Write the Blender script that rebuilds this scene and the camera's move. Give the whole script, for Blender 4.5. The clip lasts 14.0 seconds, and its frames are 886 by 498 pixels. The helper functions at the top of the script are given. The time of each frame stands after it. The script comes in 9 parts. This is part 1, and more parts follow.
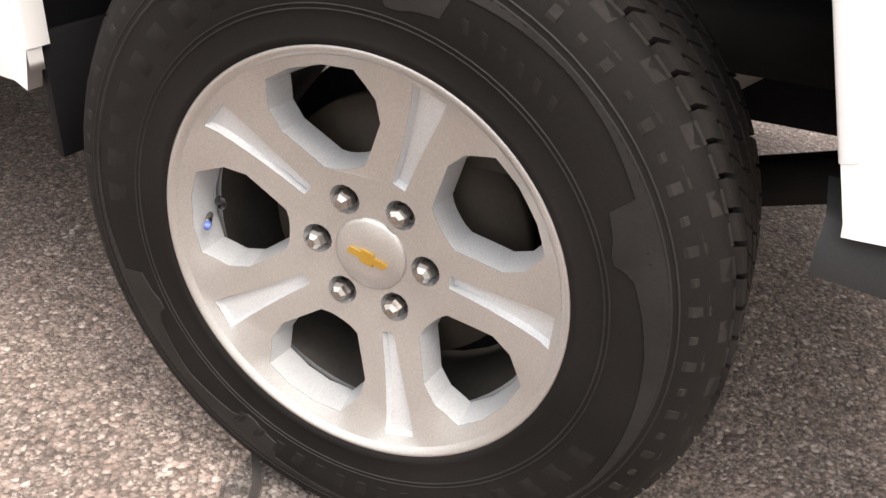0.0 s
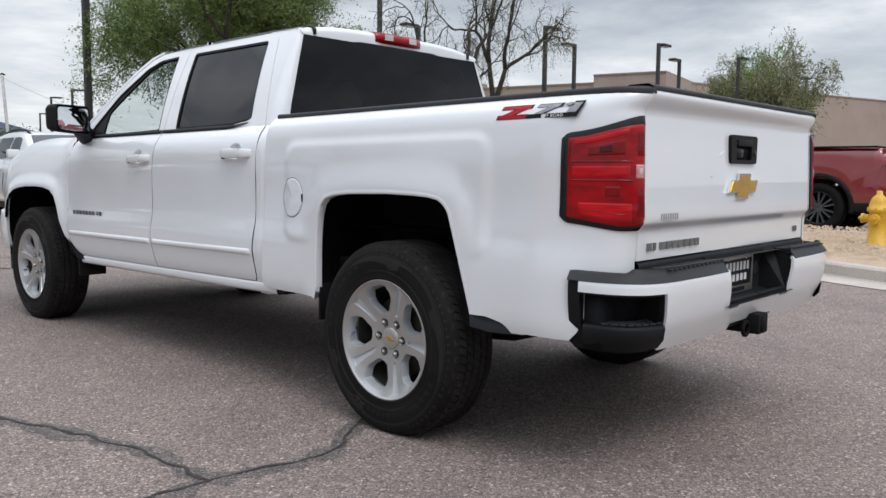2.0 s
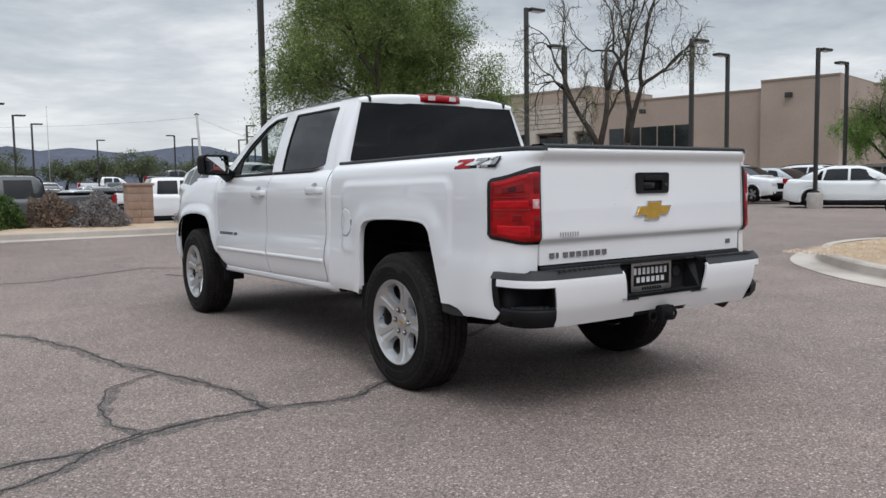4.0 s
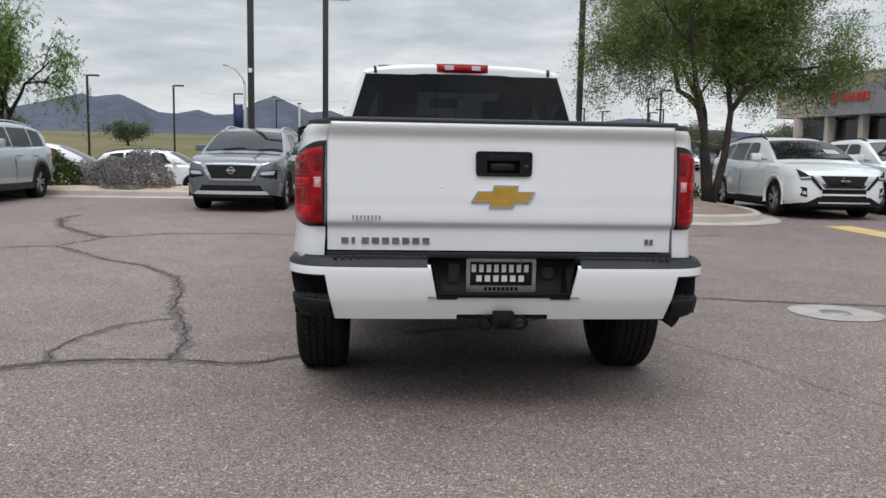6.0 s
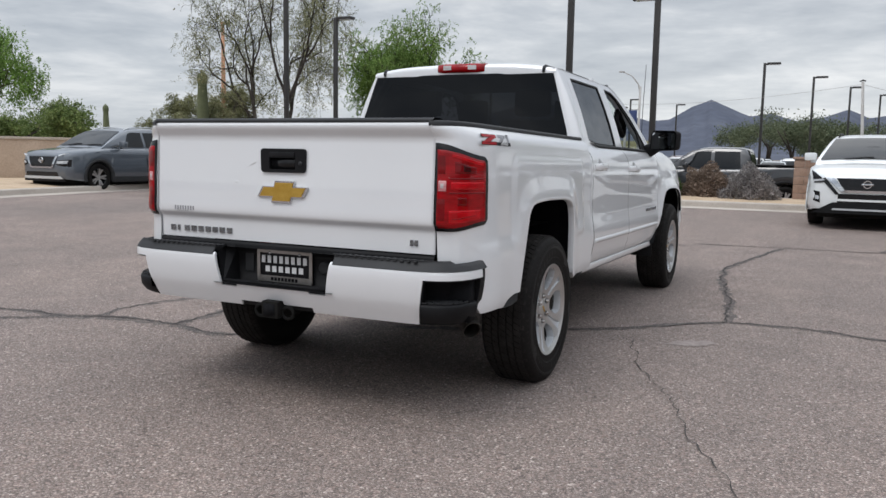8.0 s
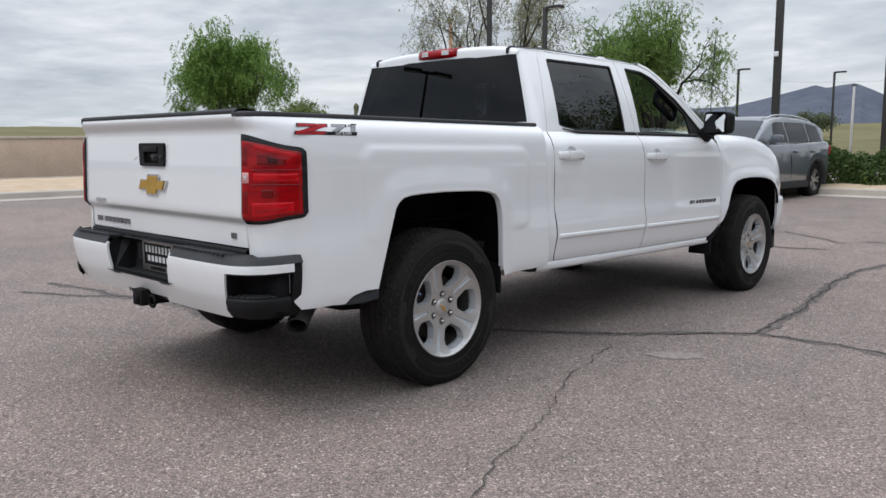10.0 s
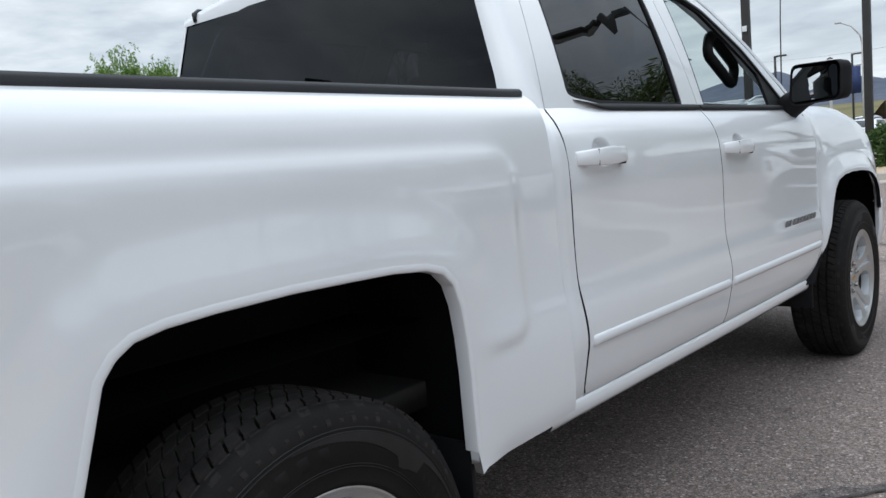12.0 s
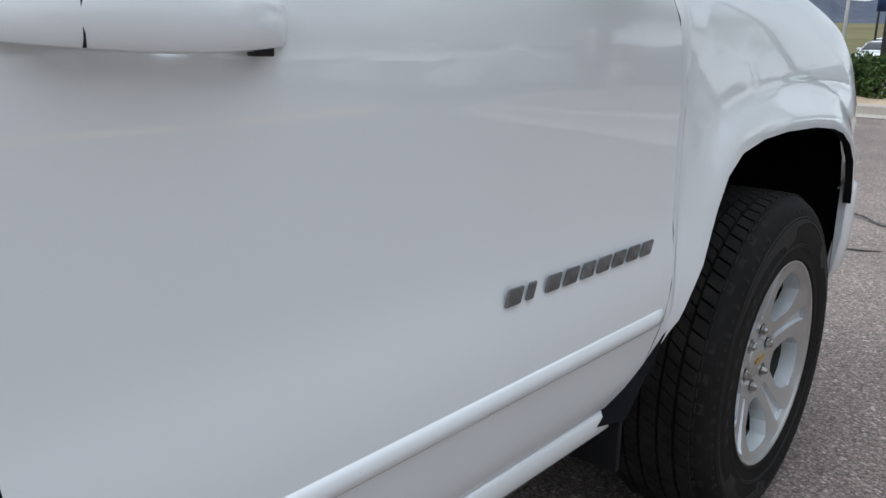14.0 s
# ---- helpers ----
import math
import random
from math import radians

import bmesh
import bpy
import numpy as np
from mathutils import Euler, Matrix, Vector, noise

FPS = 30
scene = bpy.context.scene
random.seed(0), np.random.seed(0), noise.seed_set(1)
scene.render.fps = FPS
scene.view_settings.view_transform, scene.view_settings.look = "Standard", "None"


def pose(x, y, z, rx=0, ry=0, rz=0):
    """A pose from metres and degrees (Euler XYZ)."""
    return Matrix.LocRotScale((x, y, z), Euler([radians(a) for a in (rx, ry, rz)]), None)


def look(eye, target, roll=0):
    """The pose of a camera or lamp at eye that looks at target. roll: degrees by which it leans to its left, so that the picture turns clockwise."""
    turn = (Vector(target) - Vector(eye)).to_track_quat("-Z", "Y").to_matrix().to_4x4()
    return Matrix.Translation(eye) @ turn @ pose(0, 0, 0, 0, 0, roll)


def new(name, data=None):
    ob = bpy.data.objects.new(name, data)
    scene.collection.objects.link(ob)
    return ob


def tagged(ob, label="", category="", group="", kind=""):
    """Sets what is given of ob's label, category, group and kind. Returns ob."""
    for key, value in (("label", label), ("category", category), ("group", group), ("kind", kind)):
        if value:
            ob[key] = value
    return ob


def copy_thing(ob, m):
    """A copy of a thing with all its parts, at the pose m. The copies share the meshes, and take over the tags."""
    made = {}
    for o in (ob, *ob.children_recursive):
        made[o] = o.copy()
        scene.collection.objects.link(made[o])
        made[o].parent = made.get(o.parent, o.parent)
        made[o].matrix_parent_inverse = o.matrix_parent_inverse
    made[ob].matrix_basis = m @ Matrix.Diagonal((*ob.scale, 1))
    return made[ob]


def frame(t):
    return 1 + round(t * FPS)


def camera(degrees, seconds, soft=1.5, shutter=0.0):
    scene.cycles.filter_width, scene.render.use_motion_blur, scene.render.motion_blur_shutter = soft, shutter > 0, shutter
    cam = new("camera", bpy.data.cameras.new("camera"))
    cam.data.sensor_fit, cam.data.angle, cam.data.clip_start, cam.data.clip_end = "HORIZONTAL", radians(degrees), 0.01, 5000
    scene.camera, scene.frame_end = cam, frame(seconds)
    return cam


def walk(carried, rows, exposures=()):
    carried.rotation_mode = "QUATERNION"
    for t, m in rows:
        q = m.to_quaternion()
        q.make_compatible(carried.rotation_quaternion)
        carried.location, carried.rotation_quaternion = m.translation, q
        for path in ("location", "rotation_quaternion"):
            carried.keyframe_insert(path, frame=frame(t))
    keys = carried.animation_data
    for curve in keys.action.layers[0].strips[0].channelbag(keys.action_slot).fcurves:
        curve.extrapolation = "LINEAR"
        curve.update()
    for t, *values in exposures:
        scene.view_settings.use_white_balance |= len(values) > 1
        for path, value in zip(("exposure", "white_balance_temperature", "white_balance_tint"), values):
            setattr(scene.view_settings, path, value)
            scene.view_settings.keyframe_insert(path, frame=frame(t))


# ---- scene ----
cam = camera(57.7, 14.0)

PATH = [
    (0, (-1.641, -0.378, 0.853), (-0.036, 0.285, -0.14), 3.7),
    (0.5, (-1.967, -0.849, 0.935), (-0.392, 0.168, 0.239), -0.1),
    (1, (-2.398, -1.347, 0.995), (-0.856, -0.159, 0.533), -0.2),
    (1.5, (-2.778, -1.892, 1.061), (-1.283, -0.595, 0.775), -0),
    (2, (-3.204, -2.371, 1.078), (-1.739, -1.023, 0.885), 0.6),
    (2.5, (-3.577, -2.827, 1.106), (-2.149, -1.437, 0.946), 0.6),
    (3, (-3.83, -3.214, 1.152), (-2.455, -1.769, 1.002), -0.2),
    (3.7, (-3.673, -3.749, 1.185), (-2.434, -2.176, 1.031), -0.8),
    (4.3, (-2.982, -4.166, 1.186), (-1.965, -2.442, 1.012), -0.8),
    (4.8, (-2.24, -4.421, 1.179), (-1.454, -2.584, 0.986), -0.5),
    (5.3, (-1.53, -4.535, 1.176), (-0.987, -2.621, 0.97), 0.5),
    (5.5, (-1.246, -4.594, 1.205), (-0.817, -2.653, 0.988), 0.4),
    (6, (-0.547, -4.633, 1.205), (-0.392, -2.652, 0.976), 1),
    (6.5, (0.168, -4.676, 1.212), (0.049, -2.693, 0.978), 1.2),
    (7, (0.889, -4.596, 1.208), (0.506, -2.647, 0.975), 1.2),
    (7.5, (1.633, -4.434, 1.231), (1.002, -2.55, 1), 1.1),
    (8, (2.308, -4.146, 1.216), (1.454, -2.353, 0.983), 1),
    (8.2, (2.562, -4.017, 1.203), (1.629, -2.264, 0.967), 1.1),
    (8.8, (3.266, -3.71, 1.218), (2.12, -2.091, 0.963), 1.3),
    (9.3, (3.664, -3.418, 1.218), (2.381, -1.904, 0.954), 1.1),
    (9.8, (3.801, -3.063, 1.217), (2.433, -1.627, 0.955), 0.3),
    (10.3, (3.599, -2.617, 1.229), (2.205, -1.206, 0.976), -0.9),
    (10.5, (3.435, -2.409, 1.229), (2.039, -0.998, 0.985), -1.5),
    (11, (2.952, -1.911, 1.204), (1.573, -0.48, 0.981), -2.9),
    (11.5, (2.457, -1.409, 1.188), (1.113, 0.057, 0.98), -4.4),
    (12, (2.025, -0.837, 1.186), (0.732, 0.673, 0.962), -5),
    (12.5, (1.792, -0.232, 1.174), (0.531, 1.298, 0.914), -4.6),
    (13, (1.652, 0.421, 1.169), (0.413, 1.962, 0.87), -3.9),
    (13.5, (1.589, 1.075, 1.161), (0.343, 2.592, 0.778), -2.1),
    (14, (1.546, 1.779, 1.125), (0.292, 3.251, 0.613), 1.1),
]
EXPOSURES = [
    (0, 1.55, 7500, 14), (0.5, 1.06, 7100, 12), (1, 0.62, 6500, 10), (1.5, 0.42, 6350, 10), (2, 0.19, 6300, 10), (3, 0.08, 6300, 9), (5.5, 0.08, 6400, 9),
    (8, 0.09, 6400, 10), (10.5, 0.22, 6250, 9), (12.5, 0.28, 6050, 6), (13, 0.17, 6050, 6), (14, 0.16, 6050, 6),
]
walk(cam, [(t, look(eye, target, roll)) for t, eye, target, roll in PATH], EXPOSURES)

# ---- sky and light ----
SUN_EL, SUN_AZ = radians(56), radians(202)


def build_world():
    w = bpy.data.worlds.new("overcast_sky")
    scene.world = w
    w.use_nodes = True
    nt = w.node_tree
    nt.nodes.clear()
    N, L = nt.nodes.new, nt.links.new
    out, bg = N("ShaderNodeOutputWorld"), N("ShaderNodeBackground")
    sky = N("ShaderNodeTexSky")
    sky.sky_type, sky.sun_disc = "NISHITA", False
    sky.sun_elevation, sky.sun_rotation = SUN_EL, SUN_AZ
    sky.air_density, sky.dust_density = 1.0, 1.5
    dim = N("ShaderNodeMixRGB")
    dim.blend_type, dim.inputs[0].default_value = "MULTIPLY", 1.0
    dim.inputs[2].default_value = (0.1, 0.1, 0.1, 1)
    L(sky.outputs[0], dim.inputs[1])
    # a flat cloud deck: the direction divided by its height
    tc, sep = N("ShaderNodeTexCoord"), N("ShaderNodeSeparateXYZ")
    L(tc.outputs["Generated"], sep.inputs[0])
    hz = N("ShaderNodeMath")
    hz.operation = "MAXIMUM"
    hz.inputs[1].default_value = 0.0
    L(sep.outputs["Z"], hz.inputs[0])
    ad = N("ShaderNodeMath")
    ad.operation = "ADD"
    ad.inputs[1].default_value = 0.10
    L(hz.outputs[0], ad.inputs[0])
    div = N("ShaderNodeVectorMath")
    div.operation = "DIVIDE"
    cmb = N("ShaderNodeCombineXYZ")
    for k in range(3):
        L(ad.outputs[0], cmb.inputs[k])
    L(tc.outputs["Generated"], div.inputs[0])
    L(cmb.outputs[0], div.inputs[1])
    n1, n2 = N("ShaderNodeTexNoise"), N("ShaderNodeTexNoise")
    for n, s, d, r in ((n1, 0.95, 5.0, 0.55), (n2, 3.2, 6.0, 0.6)):
        n.inputs["Scale"].default_value, n.inputs["Detail"].default_value, n.inputs["Roughness"].default_value = s, d, r
        L(div.outputs[0], n.inputs["Vector"])
    n1.inputs["Distortion"].default_value = 0.4
    mixn = N("ShaderNodeMixRGB")
    mixn.inputs[0].default_value = 0.3
    L(n1.outputs["Fac"], mixn.inputs[1])
    L(n2.outputs["Fac"], mixn.inputs[2])
    ramp = N("ShaderNodeValToRGB")
    e = ramp.color_ramp.elements
    e[0].position, e[0].color = 0.34, (0.33, 0.375, 0.44, 1)
    e[1].position, e[1].color = 0.66, (1.02, 1.02, 1.02, 1)
    m = e.new(0.5)
    m.color = (0.60, 0.635, 0.68, 1)
    L(mixn.outputs[0], ramp.inputs[0])
    # thinner and brighter towards the horizon
    hr = N("ShaderNodeMapRange")
    hr.inputs["From Min"].default_value, hr.inputs["From Max"].default_value = 0.0, 0.28
    hr.inputs["To Min"].default_value, hr.inputs["To Max"].default_value = 0.6, 0.0
    L(sep.outputs["Z"], hr.inputs["Value"])
    # thinnest cloud to the north-east
    ne = N("ShaderNodeVectorMath")
    ne.operation = "DOT_PRODUCT"
    ne.inputs[1].default_value = (0.5, 0.866, 0.0)
    L(tc.outputs["Generated"], ne.inputs[0])
    nr_ = N("ShaderNodeMapRange")
    nr_.interpolation_type = "SMOOTHSTEP"
    nr_.inputs["From Min"].default_value, nr_.inputs["From Max"].default_value = 0.25, 1.0
    L(ne.outputs["Value"], nr_.inputs["Value"])
    thin = N("ShaderNodeMixRGB")
    thin.inputs[1].default_value, thin.inputs[2].default_value = (0.80, 0.84, 0.88, 1), (1.12, 1.13, 1.12, 1)
    L(nr_.outputs[0], thin.inputs[0])
    hm = N("ShaderNodeMixRGB")
    L(thin.outputs[0], hm.inputs[2])
    L(hr.outputs[0], hm.inputs[0])
    L(ramp.outputs[0], hm.inputs[1])
    fin = N("ShaderNodeMixRGB")
    fin.inputs[0].default_value = 0.9
    L(dim.outputs[0], fin.inputs[1])
    L(hm.outputs[0], fin.inputs[2])
    # an overcast sky brightens towards the zenith
    zr = N("ShaderNodeMapRange")
    zr.interpolation_type = "SMOOTHSTEP"
    zr.inputs["From Min"].default_value, zr.inputs["From Max"].default_value = 0.30, 0.85
    zr.inputs["To Min"].default_value, zr.inputs["To Max"].default_value = 0.84, 2.6
    L(sep.outputs["Z"], zr.inputs["Value"])
    up = N("ShaderNodeMixRGB")
    up.blend_type, up.inputs[0].default_value = "MULTIPLY", 1.0
    L(fin.outputs[0], up.inputs[1])
    L(zr.outputs[0], up.inputs[2])
    L(up.outputs[0], bg.inputs["Color"])
    bg.inputs["Strength"].default_value = 1.0
    L(bg.outputs[0], out.inputs[0])


build_world()
sun_data = bpy.data.lights.new("sun", "SUN")
sun_data.energy, sun_data.angle, sun_data.color = 1.05, radians(25), (1.0, 0.97, 0.93)
sun = new("sun", sun_data)
sun.matrix_world = look((0, 0, 30), (-12 * math.sin(SUN_AZ), -12 * math.cos(SUN_AZ), 30 - 12 * math.tan(SUN_EL)))
scene.view_settings.exposure = 0.0

# ---- materials ----
def nodes_of(name):
    m = bpy.data.materials.new(name)
    m.use_nodes = True
    nt = m.node_tree
    return m, nt, nt.nodes["Principled BSDF"]


def setp(b, **kw):
    names = dict(color="Base Color", rough="Roughness", metal="Metallic", coat="Coat Weight", coat_rough="Coat Roughness",
                 spec="Specular IOR Level", trans="Transmission Weight", ior="IOR", alpha="Alpha", sheen="Sheen Weight")
    for k, v in kw.items():
        if k == "color":
            v = (*v, 1)
        b.inputs[names[k]].default_value = v


def noise_node(nt, scale, detail=4.0, rough=0.55, coord="Object", stretch=None):
    tc = nt.nodes.new("ShaderNodeTexCoord")
    n = nt.nodes.new("ShaderNodeTexNoise")
    n.inputs["Scale"].default_value, n.inputs["Detail"].default_value, n.inputs["Roughness"].default_value = scale, detail, rough
    src = tc.outputs[coord]
    if stretch:
        mp = nt.nodes.new("ShaderNodeMapping")
        mp.inputs["Scale"].default_value = stretch
        nt.links.new(src, mp.inputs[0])
        src = mp.outputs[0]
    nt.links.new(src, n.inputs["Vector"])
    return n


def ramp_node(nt, fac, stops):
    r = nt.nodes.new("ShaderNodeValToRGB")
    e = r.color_ramp.elements
    e[0].position, e[0].color = stops[0][0], (*stops[0][1], 1)
    e[1].position, e[1].color = stops[-1][0], (*stops[-1][1], 1)
    for p, c in stops[1:-1]:
        e.new(p).color = (*c, 1)
    nt.links.new(fac, r.inputs[0])
    return r.outputs[0]


def mix_node(nt, fac, a, b, mode="MIX"):
    m = nt.nodes.new("ShaderNodeMixRGB")
    m.blend_type = mode
    for k, v in enumerate((fac, a, b)):
        if isinstance(v, (int, float)):
            m.inputs[k].default_value = v
        elif isinstance(v, tuple):
            m.inputs[k].default_value = (*v, 1)
        else:
            nt.links.new(v, m.inputs[k])
    return m.outputs[0]


def bump_node(nt, b, height, strength, dist):
    bp = nt.nodes.new("ShaderNodeBump")
    bp.inputs["Strength"].default_value, bp.inputs["Distance"].default_value = strength, dist
    nt.links.new(height, bp.inputs["Height"])
    nt.links.new(bp.outputs[0], b.inputs["Normal"])
    return bp


def mottled(name, c1, c2, scale, rough=0.6, rough2=None, bump=0.0, dist=0.002, metal=0.0, fine=None, coat=0.0, spec=0.5, stretch=None):
    """Two tones in broad patches with a finer grain over them."""
    m, nt, b = nodes_of(name)
    n = noise_node(nt, scale, stretch=stretch)
    col = ramp_node(nt, n.outputs["Fac"], [(0.3, c1), (0.7, c2)])
    n2 = noise_node(nt, fine or scale * 14, 3.0, stretch=stretch)
    g = ramp_node(nt, n2.outputs["Fac"], [(0.3, (0.8, 0.8, 0.8)), (0.7, (1.0, 1.0, 1.0))])
    nt.links.new(mix_node(nt, 1.0, col, g, "MULTIPLY"), b.inputs["Base Color"])
    setp(b, rough=rough, metal=metal, coat=coat, spec=spec)
    if rough2 is not None:
        mr = nt.nodes.new("ShaderNodeMapRange")
        mr.inputs["To Min"].default_value, mr.inputs["To Max"].default_value = rough, rough2
        nt.links.new(n.outputs["Fac"], mr.inputs["Value"])
        nt.links.new(mr.outputs[0], b.inputs["Roughness"])
    if bump:
        bump_node(nt, b, n2.outputs["Fac"], bump, dist)
    return m


def car_paint(name, color, flake=0.0, dust=True):
    m, nt, b = nodes_of(name)
    n = noise_node(nt, 1.3, 3.0)
    d = ramp_node(nt, n.outputs["Fac"], [(0.35, tuple(c * 0.965 for c in color)), (0.65, color)])
    nt.links.new(d, b.inputs["Base Color"])
    setp(b, rough=0.34, metal=flake, coat=1.0, coat_rough=0.02, spec=0.5)
    b.inputs["Coat IOR"].default_value = 1.65
    o = noise_node(nt, 160.0, 2.0)
    bump_node(nt, b, o.outputs["Fac"], 0.05, 0.0004)
    return m


MAT = {}
MAT["white_paint"] = car_paint("white_paint", (0.715, 0.72, 0.73))
MAT["pearl_white"] = car_paint("pearl_white", (0.72, 0.74, 0.74))
MAT["grey_paint"] = car_paint("grey_paint", (0.10, 0.115, 0.135), 0.3)
MAT["silver_paint"] = car_paint("silver_paint", (0.42, 0.46, 0.48), 0.3)
MAT["red_paint"] = car_paint("red_paint", (0.20, 0.0014, 0.004))
MAT["dark_red_paint"] = car_paint("dark_red_paint", (0.10, 0.008, 0.012), 0.2)
MAT["black_paint"] = car_paint("black_paint", (0.012, 0.013, 0.016))
MAT["black_plastic"] = mottled("black_plastic", (0.006, 0.006, 0.0068), (0.013, 0.013, 0.0145), 6.0, 0.52, 0.62, 0.25, 0.0006, fine=420, spec=0.18)
MAT["grey_plastic"] = mottled("grey_plastic", (0.019, 0.0195, 0.021), (0.034, 0.035, 0.037), 5.0, 0.5, 0.65, 0.3, 0.0008, fine=380, spec=0.3)
MAT["liner"] = mottled("liner", (0.004, 0.004, 0.005), (0.012, 0.012, 0.014), 4.0, 0.9, spec=0.15)
MAT["underbody"] = mottled("underbody", (0.004, 0.004, 0.004), (0.012, 0.011, 0.010), 5.0, 0.8, 0.95, spec=0.2)
MAT["chrome"] = mottled("chrome", (0.70, 0.71, 0.73), (0.80, 0.81, 0.82), 3.0, 0.06, 0.10, metal=1.0)
MAT["steel"] = mottled("steel", (0.28, 0.26, 0.24), (0.42, 0.40, 0.38), 9.0, 0.3, 0.5, metal=1.0)
MAT["rust_iron"] = mottled("rust_iron", (0.10, 0.075, 0.05), (0.20, 0.15, 0.10), 14.0, 0.6, 0.85, 0.3, 0.001, metal=0.4)
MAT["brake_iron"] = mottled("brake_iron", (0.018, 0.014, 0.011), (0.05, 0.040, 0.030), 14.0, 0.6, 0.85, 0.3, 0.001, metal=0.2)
# wheel barrel tone, darkened to hold the shade behind the spokes
MAT["barrel_shade"] = mottled("barrel_shade", (0.035, 0.032, 0.029), (0.07, 0.064, 0.058), 9.0, 0.45, 0.6, metal=0.3)
MAT["boot_red"] = mottled("boot_red", (0.20, 0.012, 0.03), (0.30, 0.025, 0.05), 30.0, 0.6, 0.75)
MAT["shock_body"] = mottled("shock_body", (0.20, 0.19, 0.18), (0.30, 0.29, 0.27), 12.0, 0.5, 0.65)
MAT["gold"] = mottled("gold", (0.60, 0.36, 0.06), (0.72, 0.46, 0.10), 20.0, 0.28, 0.38, 0.2, 0.0006, metal=0.75, fine=600)
MAT["alloy"] = mottled("alloy", (0.47, 0.456, 0.443), (0.55, 0.536, 0.523), 5.0, 0.30, 0.38, 0.06, 0.0004, metal=0.7, fine=500, coat=0.25)
MAT["alloy_paint"] = mottled("alloy_paint", (0.55, 0.57, 0.59), (0.64, 0.655, 0.675), 5.0, 0.38, 0.48, 0.06, 0.0004, metal=0.4, fine=500, coat=0.3)
MAT["dark_alloy"] = mottled("dark_alloy", (0.06, 0.06, 0.062), (0.11, 0.11, 0.115), 6.0, 0.35, 0.45, metal=0.6)
MAT["lug_steel"] = mottled("lug_steel", (0.34, 0.32, 0.30), (0.52, 0.50, 0.48), 30.0, 0.16, 0.3, metal=1.0)
MAT["blue_cap"] = mottled("blue_cap", (0.10, 0.16, 0.5), (0.2, 0.28, 0.65), 40.0, 0.4)
MAT["rubber"] = mottled("rubber", (0.0090, 0.0081, 0.0077), (0.0155, 0.0141, 0.0134), 5.0, 0.6, 0.75, 0.15, 0.0008, fine=260, spec=0.10)
MAT["tread"] = mottled("tread", (0.016, 0.0145, 0.0138), (0.034, 0.0308, 0.0288), 14.0, 0.7, 0.85, 0.35, 0.0012, fine=210, spec=0.09)
MAT["rubber_mark"] = mottled("rubber_mark", (0.014, 0.0130, 0.0125), (0.022, 0.0205, 0.0200), 20.0, 0.5, 0.65, spec=0.2)
MAT["rubber_dark"] = mottled("rubber_dark", (0.0095, 0.0088, 0.0084), (0.017, 0.0155, 0.0150), 12.0, 0.55, 0.68, spec=0.12)
MAT["red_decal"] = mottled("red_decal", (0.30, 0.006, 0.012), (0.40, 0.010, 0.016), 12.0, 0.4, spec=0.2)
MAT["grey_decal"] = mottled("grey_decal", (0.20, 0.20, 0.21), (0.34, 0.34, 0.36), 60.0, 0.35)
MAT["dull_steel"] = mottled("dull_steel", (0.035, 0.031, 0.028), (0.085, 0.078, 0.070), 18.0, 0.45, 0.65, metal=0.7, spec=0.3)
MAT["dark_decal"] = mottled("dark_decal", (0.006, 0.006, 0.007), (0.012, 0.012, 0.0135), 30.0, 0.45, spec=0.15)
MAT["badge"] = mottled("badge", (0.17, 0.175, 0.185), (0.30, 0.305, 0.315), 30.0, 0.2, 0.32, metal=0.8)
MAT["white_letter"] = mottled("white_letter", (0.72, 0.72, 0.72), (0.8, 0.8, 0.8), 30.0, 0.5)
MAT["seat_cloth"] = mottled("seat_cloth", (0.016, 0.016, 0.017), (0.034, 0.033, 0.033), 6.0, 0.9, bump=0.4, dist=0.002, fine=300)


def glass(name, tint, rough=0.0, ior=1.52):
    """Window glass: a clear coat of reflection over a see-through tint."""
    m, nt, b = nodes_of(name)
    out = nt.nodes["Material Output"]
    nt.nodes.remove(b)
    tr, gl, mx, fr = (nt.nodes.new(k) for k in ("ShaderNodeBsdfTransparent", "ShaderNodeBsdfGlossy", "ShaderNodeMixShader", "ShaderNodeFresnel"))
    tr.inputs[0].default_value = (*tint, 1)
    gl.inputs["Roughness"].default_value = rough
    gl.inputs[0].default_value = (0.95, 0.97, 1.0, 1)
    fr.inputs["IOR"].default_value = ior
    nt.links.new(fr.outputs[0], mx.inputs[0])
    nt.links.new(tr.outputs[0], mx.inputs[1])
    nt.links.new(gl.outputs[0], mx.inputs[2])
    nt.links.new(mx.outputs[0], out.inputs[0])
    return m


MAT["clear_glass"] = glass("clear_glass", (0.74, 0.80, 0.79))
MAT["tinted_glass"] = glass("tinted_glass", (0.016, 0.017, 0.020), ior=1.40)
MAT["shade_glass"] = glass("shade_glass", (0.16, 0.18, 0.19))


def mirror_mat():
    m, nt, b = nodes_of("mirror")
    setp(b, color=(0.85, 0.87, 0.88), metal=1.0, rough=0.02)
    return m


MAT["mirror"] = mirror_mat()


